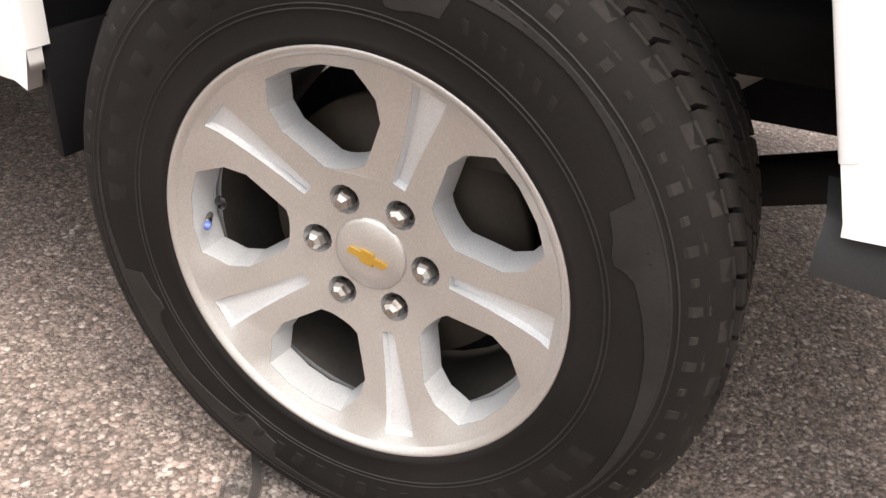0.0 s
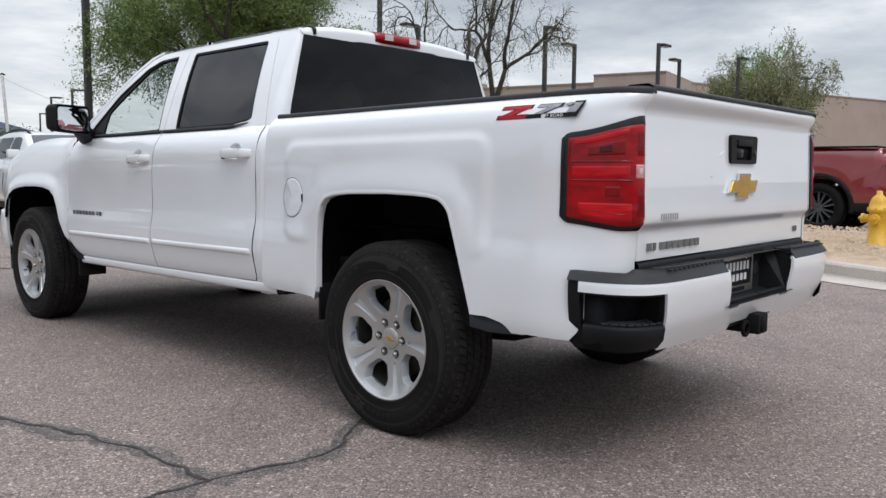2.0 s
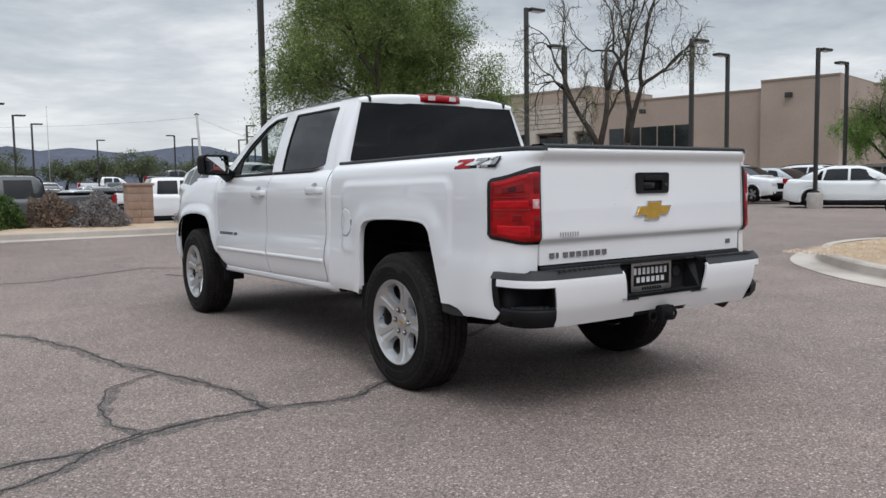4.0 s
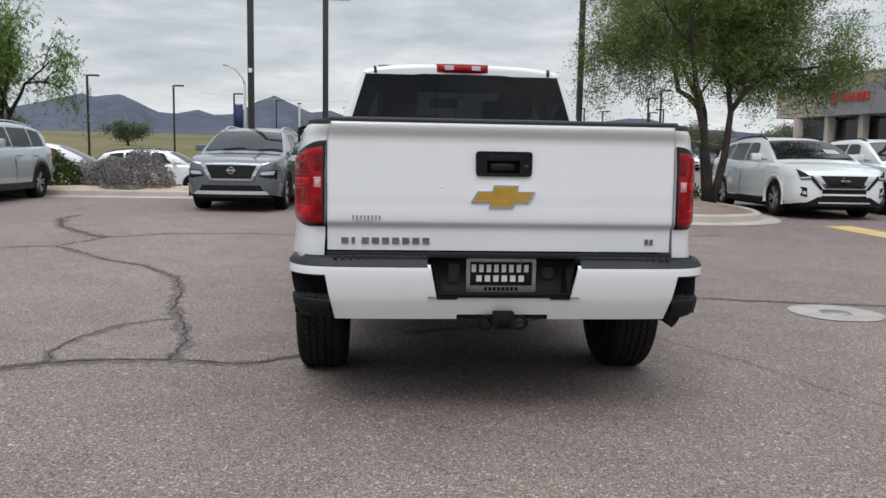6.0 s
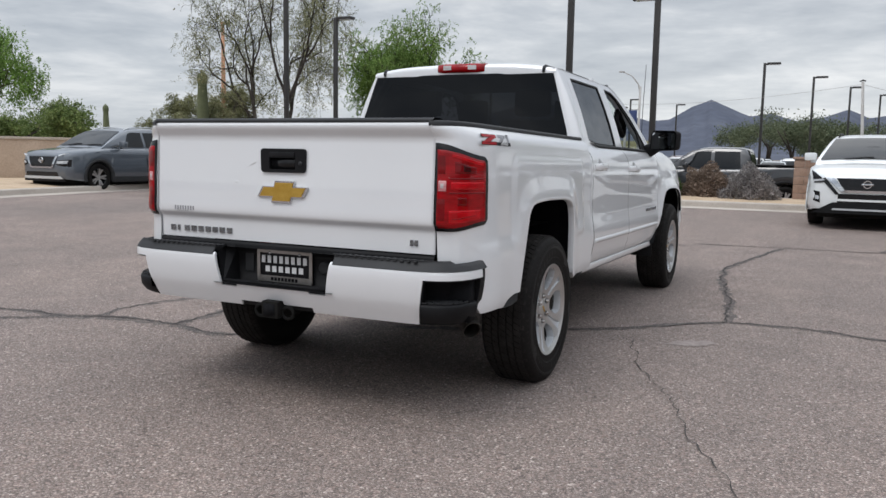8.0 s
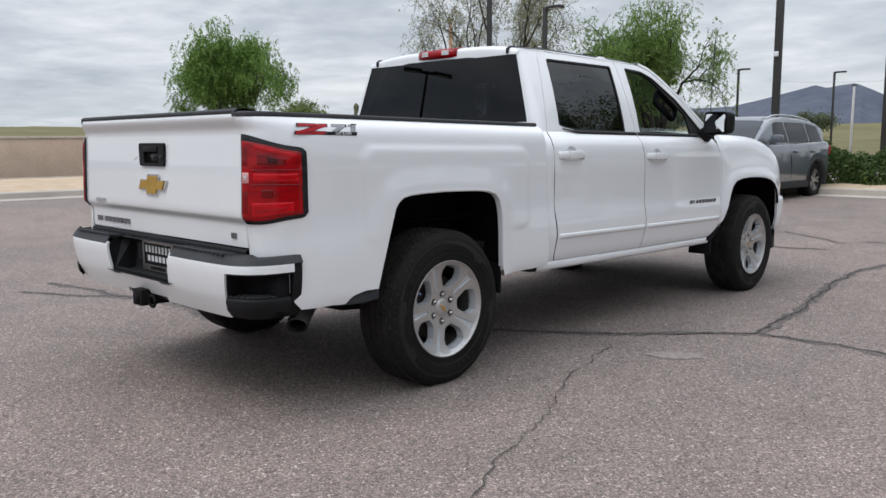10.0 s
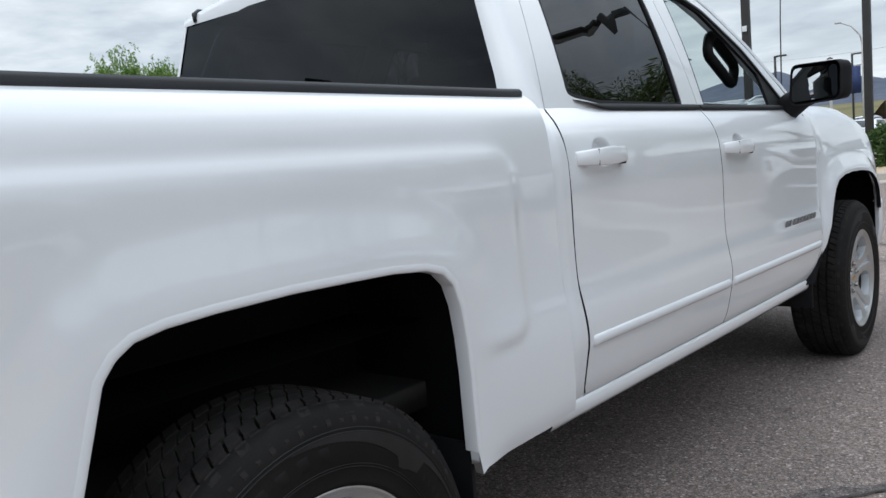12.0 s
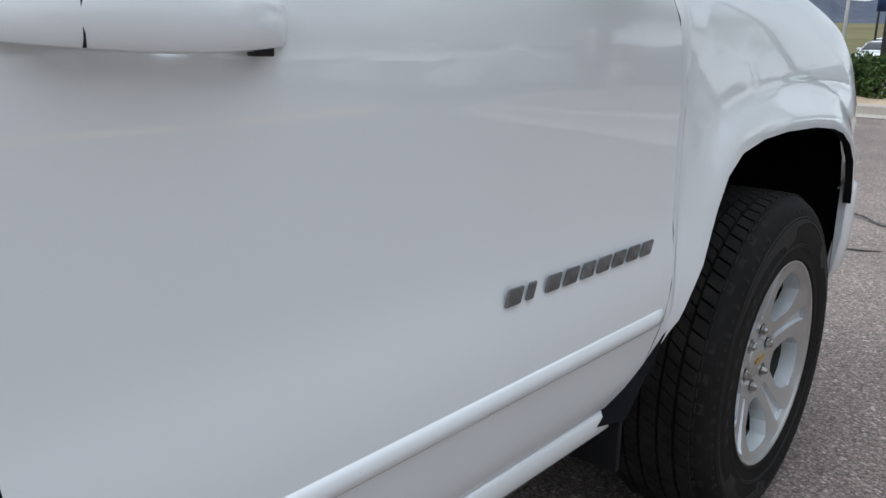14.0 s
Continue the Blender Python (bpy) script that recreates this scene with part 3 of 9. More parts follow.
def rear_roll(z):
    """How far the rear face stands back or out along its height."""
    return smooth_table([(0.70, 0.010), (0.84, 0.009), (0.858, 0.005), (0.884, -0.014), (0.95, -0.014), (1.21, -0.004), (1.245, -0.003),
                         (1.283, -0.026), (1.30, -0.030), (1.312, -0.022), (1.318, 0.0)], z)


def box_point(c, z, off=0.0):
    """A point of the cargo box skin. c: metres ahead of the rear axle along the side, or from -1 to -2 round the corner."""
    if c > -0.70:
        return Vector((box_x(c, z) + off, c, z))
    u = -1 - c
    y, inset = corner(u)
    a = u * math.pi / 2
    n = Vector((math.cos(a), -math.sin(a), 0)).normalized()
    x = box_x(max(y, -0.70), z)
    x = x * (1 - u) + (0.945 + (x - 0.945) * 0.35) * u
    return Vector((x - inset, y + rear_roll(z) * u * u, z)) + n * off


def side_sheet(cols, s, rows, point, low, high):
    """A panel from columns: each runs from low(c) to high(c)."""
    grid = []
    for c in cols:
        a, b = low(c), high(c)
        grid.append([])
        for k in range(rows + 1):
            p = point(c, a + (b - a) * k / rows)
            grid[-1].append((p[0] * s, p[1], p[2]))
    return sheet(grid, flip=(s > 0))


def spread(a, b, step, extra=()):
    n = max(1, round(abs(b - a) / step))
    vals = [a + (b - a) * k / n for k in range(n + 1)]
    for e in extra:
        vals = [v for v in vals if abs(v - e) > step * 0.3 or v in (a, b)] + [e]
    return sorted(set(round(v, 5) for v in vals))


def cut_arch(bm, arch):
    """Takes a wheel opening out of an even sheet and draws its rim onto the opening's edge."""
    inside = {v for v in bm.verts if arch[0][0] < v.co.y < arch[-1][0] and v.co.z < lerp_table(arch, v.co.y)}
    gone = [f for f in bm.faces if all(v in inside for v in f.verts)]
    bmesh.ops.delete(bm, geom=gone, context="FACES")
    for v in bm.verts:
        if v not in inside or not v.link_faces:
            continue
        best = None
        for (a, b), (c, d) in zip(arch, arch[1:]):
            u = min(1, max(0, ((v.co.y - a) * (c - a) + (v.co.z - b) * (d - b)) / ((c - a) ** 2 + (d - b) ** 2)))
            p = (a + u * (c - a), b + u * (d - b))
            q = math.hypot(p[0] - v.co.y, p[1] - v.co.z)
            if best is None or q < best[0]:
                best = (q, p)
        side = 1 if v.co.x > 0 else -1
        v.co.y, v.co.z = best[1]
        v.co.x = side * box_x(v.co.y, v.co.z)


def low_box(c):
    if c <= -1:
        u = -1 - c
        return 0.488 + 0.23 * smoothstep(0.30, 0.62, u)
    if -0.462 < c < 0.450:
        return 0.528 + (0.498 - 0.528) * (c + 0.462) / 0.912
    if c > 0.450:
        return 0.47 + 0.014 * smoothstep(0.450, 0.48, c) + 0.010 * smoothstep(0.74, 0.84, c)
    return lerp_table([(-0.75, 0.486), (-0.632, 0.482), (-0.615, 0.512), (-0.53, 0.530), (-0.462, 0.528)], c)


box_body = part("cargo_box", mesh_of("bed_floor", [(-0.80, -0.93, 0.80), (0.80, -0.93, 0.80), (0.80, 0.84, 0.80), (-0.80, 0.84, 0.80), (-0.80, 0.84, 1.29), (0.80, 0.84, 1.29)],
                                  [(0, 1, 2, 3), (3, 2, 5, 4)], "black_plastic"), None, truck)
for s in (1, -1):
    cols = spread(-0.70, 0.862, 0.02, [y for y, z in ARCH_R])
    cols = [c for c in cols if c > -0.6999] 
    cols = [-1 - k / 16 for k in range(16, -1, -1)] + cols
    bm = side_sheet(cols, s, 64, box_point, low_box, lambda c: 1.303)
    cut_arch(bm, ARCH_R)
    ob = part("box_side", bm, "white_paint", box_body)
    thicken(ob, 0.022)
    # rolled lip round the wheel opening
    rim = [(p[0] + (q[0] - p[0]) * k / 4, p[1] + (q[1] - p[1]) * k / 4) for p, q in zip(ARCH_R, ARCH_R[1:]) for k in range(4)] + [ARCH_R[-1]]
    rim = [p for p in rim if p[1] > (0.56 if p[0] < 0 else 0.505)]
    lip = []
    for i, (y, z) in enumerate(rim):
        p, q = rim[max(0, i - 2)], rim[min(len(rim) - 1, i + 2)]
        n = Vector((p[1] - q[1], q[0] - p[0])).normalized()
        lip.append([])
        for o, h in ((0.022, -0.0030), (0.014, 0.0004), (0.006, 0.0010), (0.0005, 0.0007), (-0.0015, -0.0015), (-0.0015, -0.034)):
            yy, zz = y + n.x * o, z + n.y * o
            lip[-1].append((s * (box_x(yy, max(zz, 0.45)) + h), yy, zz))
    part("arch_lip", sheet(lip, flip=(s < 0)), "white_paint", box_body)
    # front edge of the box, turned in towards the cab
    edge = [[(s * (box_x(0.862, z) - 0.0), 0.862, z), (s * (box_x(0.862, z) - 0.012), 0.874, z), (s * (box_x(0.862, z) - 0.10), 0.876, z)] for z in spread(0.50, 1.30, 0.05)]
    part("box_edge", sheet(edge, flip=(s > 0)), "white_paint", box_body)
    # rail cap
    cap = []
    for c in [-2, -1.9, -1.8, -1.7, -1.6, -1.5, -1.4, -1.3, -1.2, -1.1, -1.0] + spread(-0.68, 0.845, 0.06):
        p = box_point(c, 1.303)
        n = Vector((1, 0, 0)) if c > -0.7 else Vector((math.cos((-1 - c) * math.pi / 2), -math.sin((-1 - c) * math.pi / 2), 0))
        cap.append([(p + n * o + Vector((0, 0, h))) for o, h in ((0.004, -0.006), (0.006, 0.010), (-0.002, 0.018), (-0.06, 0.020), (-0.075, 0.012), (-0.075, -0.02))])
        cap[-1] = [(q.x * s, q.y, q.z) for q in cap[-1]]
    part("rail_cap", sheet(cap, flip=(s < 0)), "grey_plastic", box_body, "black textured rail cap")
    part("box_bracket", box((min(s * 0.86, s * 0.926), 0.742, 0.455), (max(s * 0.86, s * 0.926), 0.842, 0.548), 0.008), "black_plastic", box_body)
    # black filler piece behind the wheel
    fil = [[(s * 0.955, y, z0), (s * 0.957, y, z1), (s * 0.86, y, z1)] for y, z0, z1 in ((-0.44, 0.478, 0.535), (-0.53, 0.470, 0.534), (-0.61, 0.474, 0.515), (-0.640, 0.478, 0.484))]
    part("filler", sheet(fil, flip=(s < 0)), "grey_plastic", box_body, "dusty dark plastic filler panel")
    # wheel house
    for arch, y0, hub in ((ARCH_R, 0, box_body), (ARCH_F, 3.645, None)):
        pts = [(y0 + 1.02 * (y - y0), z + 0.006) for y, z in arch]
        rows_ = [[(s * 0.955, y, z) for y, z in pts], [(s * 0.93, y0 + (y - y0) * 1.10, z + 0.05 * (z > 0.7)) for y, z in pts], [(s * 0.56, y0 + (y - y0) * 1.10, z + 0.05 * (z > 0.7)) for y, z in pts]]
        ob = part("wheel_liner", sheet(rows_, flip=(s < 0)), "liner", hub or truck)
        inner = [(s * 0.56, y0 + (y - y0) * 1.10, z + 0.05 * (z > 0.7)) for y, z in pts]
        part("wheel_liner", mesh_of("wheel_liner", inner, [tuple(range(len(inner)))], "liner"), None, hub or truck)

# fuel door on the left side
bm = bmesh.new()
ring = []
for k in range(40):
    a = 2 * math.pi * k / 40
    ring.append((0.635 + 0.078 * math.cos(a), 0.927 + 0.092 * math.sin(a)))
loops = []
for sc, off in ((0.0, 0.0025), (0.90, 0.0025), (0.965, 0.0022), (0.985, -0.003)):
    loops.append([(-(box_x(0.635 + (y - 0.635) * sc, 0.927 + (z - 0.927) * sc) + off), 0.635 + (y - 0.635) * sc, 0.927 + (z - 0.927) * sc) for y, z in ring + ring[:1]])
fuel = part("fuel_door", sheet(loops), "white_paint", box_body)
gap = [[(-(box_x(y, z) + 0.0012), 0.635 + (y - 0.635) * q, 0.927 + (z - 0.927) * q) for y, z in ring + ring[:1]] for q in (0.985, 1.012)]
part("fuel_door_gap", sheet(gap), "grey_plastic", box_body)
part("finger_notch", box((-box_x(0.57, 0.925) - 0.003, 0.558, 0.905), (-box_x(0.57, 0.925) + 0.004, 0.570, 0.945), 0.004), "lamp_black", box_body)


# ---- doors ----
RD_REAR = [(0.50, 0.972), (0.53, 0.957), (0.67, 0.962), (0.82, 0.948), (1.0, 0.949), (1.16, 0.946), (1.272, 0.962)]
DD = [(0.50, 1.942), (0.54, 1.955), (0.62, 1.968), (0.70, 1.977), (0.79, 1.970), (1.03, 1.972), (1.13, 1.960), (1.24, 1.956), (1.272, 1.956)]
FD_FRONT = [(0.50, 3.025), (0.565, 3.055), (0.68, 3.100), (0.80, 3.117), (1.00, 3.112), (1.10, 3.100), (1.20, 3.075), (1.272, 3.04)]


def door_skin(s, rear_edge, front_edge, z0, z1, hy, hz):
    """The pressed skin, crisp at its edges, with a scoop behind the handle at (hy, hz)."""
    span = 1.0 if hy < 1.5 else 1.17
    y0 = 0.95 if hy < 1.5 else 1.97
    us = sorted({round(q, 5) for q in {0.0, 0.0006, 0.0018, 0.0032, 0.0065, 0.9935, 0.9968, 0.9982, 0.9994, 1.0} | {0.0065 + 0.987 * k / 36 for k in range(37)} | {(hy - y0 - 0.075 + 0.005 * k) / span for k in range(31) if 0.02 < (hy - y0 - 0.075 + 0.005 * k) / span < 0.98}})
    zs = sorted({round(q, 4) for q in {z0, z0 + 0.0008, z0 + 0.002, z0 + 0.0034, z0 + 0.006} | {z0 + 0.006 + (z1 - z0 - 0.006) * j / 44 for j in range(45)} | {hz - 0.06 + 0.005 * j for j in range(25)}})
    grid = []
    for u in us:
        col = []
        for z in zs:
            a, b = smooth_table(rear_edge, z) + 0.0022, smooth_table(front_edge, z) - 0.0022
            y = a + (b - a) * u
            x = smooth_table(DOOR_P, z)
            q = math.hypot((y - hy - 0.012) / 0.054, (z - hz - 0.012) / 0.040)
            x -= 0.026 * smoothstep(1.0, 0.62, q)
            col.append((s * x, y, z))
        grid.append(col)
    return sheet(grid, flip=(s > 0))


def frame_poly(outline, holes, s, off=0.0):
    """A flat outline (y, z) laid onto the leaning cab side."""
    bm = bmesh.new()
    edges = []
    for loop in (outline, *holes):
        n = len(loop)
        pts = []
        for i in range(n):
            (a, b), (c, d) = loop[i], loop[(i + 1) % n]
            k = max(1, round(math.hypot(c - a, d - b) / 0.06))
            pts += [(a + (c - a) * q / k, b + (d - b) * q / k) for q in range(k)]
        vs = [bm.verts.new((s * (glass_x(z) + off), y, z)) for y, z in pts]
        edges += [bm.edges.new((vs[i], vs[(i + 1) % len(vs)])) for i in range(len(vs))]
    bmesh.ops.triangle_fill(bm, use_beauty=True, use_dissolve=False, edges=edges)
    for f in bm.faces:
        f.normal_update()
        if f.normal.x * s < 0:
            f.normal_flip()
    return bm


def round_loop(pts, r, n=5):
    """Rounds the corners of a closed outline."""
    out = []
    for i in range(len(pts)):
        p, q, t = (Vector(pts[(i + k) % len(pts)]) for k in (-1, 0, 1))
        a, b = (p - q), (t - q)
        rr = min(r, a.length * 0.45, b.length * 0.45)
        a, b = q + a.normalized() * rr, q + b.normalized() * rr
        for k in range(n + 1):
            u = k / n
            w = a * (1 - u) ** 2 + q * 2 * u * (1 - u) + b * u * u
            out.append((w.x, w.y))
    return out


RW = round_loop([(1.10, 1.312), (1.13, 1.300), (1.27, 1.281), (1.835, 1.277), (1.905, 1.728), (1.178, 1.722)], 0.022)
FW = round_loop([(2.015, 1.277), (2.985, 1.266), (2.87, 1.36), (2.67, 1.535), (2.43, 1.682), (2.30, 1.722), (2.085, 1.730)], 0.02)
RD_TOP = [(0.965, 1.272), (1.02, 1.47), (1.088, 1.70), (1.102, 1.735), (1.125, 1.755), (1.16, 1.763), (1.975, 1.768), (1.958, 1.272)]
FD_TOP = [(1.962, 1.272), (1.981, 1.768), (2.28, 1.762), (2.40, 1.735), (2.52, 1.675), (2.74, 1.53), (2.95, 1.37), (3.06, 1.272)]
FW_GLASS = round_loop([(2.03, 1.285), (2.75, 1.278), (2.75, 1.42), (2.40, 1.670), (2.28, 1.708), (2.098, 1.716)], 0.02)


def door(name, s, rear, front, top, win, label, hy, hz):
    d = part(name, door_skin(s, rear, front, 0.503, 1.272, hy, hz), "white_paint", truck, label)
    # cut edge coloured near-black in place of the shade inside the door gap
    thicken(d, 0.010, rim="liner")
    fr = part("window_frame", frame_poly(top, [win], s), "white_paint", d)
    thicken(fr, 0.02)
    # black weatherstrip round the glass
    seal = [(y + (0.0), z) for y, z in win]
    cy, cz = sum(p[0] for p in seal) / len(seal), sum(p[1] for p in seal) / len(seal)
    def shrink(q):
        out = []
        for i in range(len(seal)):
            p, n = Vector(seal[i]), Vector(seal[(i + 1) % len(seal)]) - Vector(seal[i - 1])
            nn = Vector((-n.y, n.x)).normalized()
            out.append((p.x + nn.x * q, p.y + nn.y * q))
        return out
    area = sum(a[0] * b[1] - b[0] * a[1] for a, b in zip(seal, seal[1:] + seal[:1]))
    w = 0.012 if area > 0 else -0.012
    st = part("weatherstrip", frame_poly(seal, [shrink(w)], s, -0.002), "black_plastic", d)
    thicken(st, 0.016)
    return d, shrink(w * 0.7)


for s in (1, -1):
    rd, rg = door("rear_door", s, RD_REAR, DD, RD_TOP, RW, "white rear door with dark tinted window", 1.120, 1.134)
    g = part("window", frame_poly(rg, [], s, -0.010), "tinted_glass", rd, "dark tinted side window")
    fd, fg = door("front_door", s, DD, FD_FRONT, FD_TOP, FW, "white front door with lowered window", 2.128, 1.122)
    tr = part("window_trim", frame_poly(fg, [FW_GLASS], s, -0.008), "black_plastic", fd)
    thicken(tr, 0.012)
    # belt weatherstrip in black
    for d, a, b in ((rd, 1.12, 1.950), (fd, 1.965, 2.99)):
        rows_ = [[(s * (glass_x(z) + o * smoothstep(1.10, 1.24, y) - 0.003 * smoothstep(1.24, 1.10, y)), y, 1.283 + (z - 1.283) * (0.15 + 0.85 * smoothstep(1.12, 1.30, y)) + 0.012 * smoothstep(1.24, 1.12, y)) for z, o in ((1.262, 0.010), (1.270, 0.014), (1.281, 0.008), (1.285, -0.004))] for y in spread(a, b, 0.06)]
        part("belt_seal", sheet(rows_, flip=(s > 0)), "black_plastic", d)
    # body side moulding
    for d, a, b in ((rd, 0.982, 1.962), (fd, 1.990, 3.078)):
        m = []
        for y in [a, a + 0.008] + spread(a + 0.03, b - 0.03, 0.05) + [b - 0.008, b]:
            e = smoothstep(0.0, 0.012, min(y - a, b - y) + 0.002)
            m.append([(s * (0.958 + o * e), y, z) for z, o in ((0.632, 0.0), (0.634, 0.006), (0.639, 0.010), (0.652, 0.011), (0.660, 0.007), (0.664, 0.0))])
        part("moulding", sheet(m, flip=(s > 0)), "white_paint", d)
    # door handles: a bowl in the skin and the strap over it
    for d, yc, zc in ((rd, 1.120, 1.134), (fd, 2.128, 1.122)):
        bx = smooth_table(DOOR_P, zc)
        h = []
        for k in range(25):
            u = k / 24
            y = yc - 0.132 + 0.264 * u
            bow = 0.036 * (1 - (2 * u - 1) ** 4) + 0.002
            hh = 0.018 + 0.007 * (1 - (2 * u - 1) ** 2)
            ring = []
            for a in range(12):
                t = 2 * math.pi * a / 12
                ca, sa = math.cos(t), math.sin(t)
                ring.append((s * (bx + bow - 0.010 + 0.011 * abs(ca) ** 0.6 * (1 if ca > 0 else -1)), y, zc + hh * abs(sa) ** 0.6 * (1 if sa > 0 else -1)))
            ring.append(ring[0])
            h.append(ring)
        bm = sheet(h, flip=(s < 0))
        bmesh.ops.remove_doubles(bm, verts=bm.verts[:], dist=0.0002)
        bmesh.ops.holes_fill(bm, edges=bm.edges[:])
        hd = part("door_handle", bm, "white_paint", d)
        sy = yc - 0.072
        part("handle_seam", box((min(s * (bx + 0.012), s * (bx + 0.0352)), sy - 0.0008, zc - 0.0212), (max(s * (bx + 0.012), s * (bx + 0.0352)), sy + 0.0008, zc + 0.0212)), "grey_plastic", hd)
        part("key_slot", box((s * (bx + 0.012) - 0.006, yc + 0.084, zc - 0.027), (s * (bx + 0.014) + 0.006, yc + 0.104, zc - 0.016), 0.002), "lamp_black", hd)
    # raised name letters on the front door, as plain bars
    for k in range(9):
        y0 = 2.603 + k * 0.0475
        zz = 0.770
        w = 0.020 if k == 1 else 0.037
        bm = poly_prism([(0, 0.002), (w - 0.004, 0.002), (w - 0.001, 0.028), (0.003, 0.028)], 0.005)
        bmesh.ops.bevel(bm, geom=bm.edges[:], offset=0.0012, segments=1, affect="EDGES")
        m = Matrix.Translation((s * 0.9565, y0 + (0 if s > 0 else w), zz)) @ Matrix.Rotation(radians(90 * s), 4, "Z") @ Matrix.Rotation(radians(8), 4, "X")
        bmesh.ops.transform(bm, matrix=m, verts=bm.verts[:])
        part("name_bar", bm, "badge", fd)
    # rocker and cab corner
    rk = [[(s * x, y, z) for x, z in ((0.912, 0.501), (0.929, 0.498), (0.933, 0.490), (0.932, 0.462), (0.924, 0.450), (0.80, 0.442))] for y in spread(0.80, 2.96, 0.12)]
    part("rocker_panel", sheet(rk, flip=(s < 0)), "white_paint", truck)
    cc = [[(s * smooth_table(DOOR_P, z), y + k * (max(0.0, lerp_table(RD_REAR, z) - 0.952)), z) for z in spread(0.44, 1.272, 0.02)] for y, k in ((0.8785, 0), (0.90, 0.1), (0.92, 0.4), (0.9450, 1))]
    for col in cc[:1]:
        for i, p in enumerate(col):
            col[i] = (p[0] - s * 0.012, p[1], p[2])
    ob = part("cab_corner", sheet(cc, flip=(s > 0)), "white_paint", truck)
    thicken(ob, 0.05)
    # dark sheet behind the door gaps, their shade put into its colour
    for y0, y1, z0, z1 in ((0.93, 0.985, 0.45, 1.25), (1.93, 2.0, 0.45, 1.25), (3.00, 3.15, 0.5, 1.24)):
        part("door_jamb", sheet([[(s * (smooth_table(DOOR_P, z) - 0.013), y, z) for z in spread(z0, z1, 0.08)] for y in (y0, y1)], flip=(s > 0)), "liner", truck)
    # front fender
    cols = spread(3.028, 4.16, 0.025, [y for y, z in ARCH_F if y > 3.04])
    def f_low(c):
        return lerp_table(ARCH_F, c) if c < 4.16 else 0.70
    def f_high(c):
        return lerp_table([(3.028, 0.525), (3.058, 0.565), (3.103, 0.68), (3.118, 0.80), (3.120, 1.272)], c) if c < 3.1205 else smooth_table(FENDER_TOP, c)
    cols = [c for c in cols if not 3.09 < c < 3.135] + [3.09, 3.105, 3.117, 3.1206, 3.135]
    cols = sorted(cols)
    grid = []
    def f_point(c, z):
        ins = 0.16 * max(0, (c - 4.12) / 0.45) ** 2
        return Vector((fender_x(min(c, 4.5), z) - ins, c, z))
    ob = part("fender", side_sheet(cols + spread(4.20, 4.55, 0.05), s, 40, f_point, f_low, f_high), "white_paint", truck)
    # near-black cut edge here too, painting in the gap's shade
    thicken(ob, 0.02, rim="liner")
    # front bumper corner and air dam
    bump = [[(s * (0.982 - 0.30 * max(0, (y - 4.19) / 0.5) ** 2 - t - 0.010 * smoothstep(4.21, 4.175, y)), y, z) for z, t in ((0.46, 0.04), (0.50, 0.012), (0.60, 0.0), (0.72, 0.0), (0.742, 0.004), (0.752, 0.016))] for y in [4.172, 4.178, 4.19] + spread(4.21, 4.66, 0.06)]
    ob = part("front_bumper", sheet(bump, flip=(s > 0)), "white_paint", truck)
    thicken(ob, 0.02)
    dam = [[(s * (0.945 - 0.30 * max(0, (y - 4.13) / 0.5) ** 2), y, z) for z in (0.30, 0.47)] for y in spread(4.16, 4.62, 0.08)]
    ob = part("air_dam", sheet(dam, flip=(s > 0)), "black_plastic", truck)
    thicken(ob, 0.02)
    # mud flaps
    part("mud_flap", box((s * 0.945 if s < 0 else 0.78, 0.455, 0.375), (s * 0.78 if s < 0 else 0.945, 0.468, 0.54), 0.005), "black_plastic", truck)
    part("mud_flap", box((s * 0.94 if s < 0 else 0.76, 2.985, 0.36), (s * 0.76 if s < 0 else 0.94, 3.0, 0.50), 0.005), "black_plastic", truck)

# ---- cab shell ----
def cab_back_y(z):
    return 0.876 + 0.115 * (z - 1.20)


def back_half(z):
    return lerp_table([(1.20, 0.80), (1.36, 0.772), (1.74, 0.655), (1.80, 0.64)], z)


strips = []
cab = part("cab", mesh_of("cab_floor", [(-0.9, 0.9, 0.52), (0.9, 0.9, 0.52), (0.9, 3.1, 0.52), (-0.9, 3.1, 0.52)], [(0, 1, 2, 3)], "liner"), None, truck)
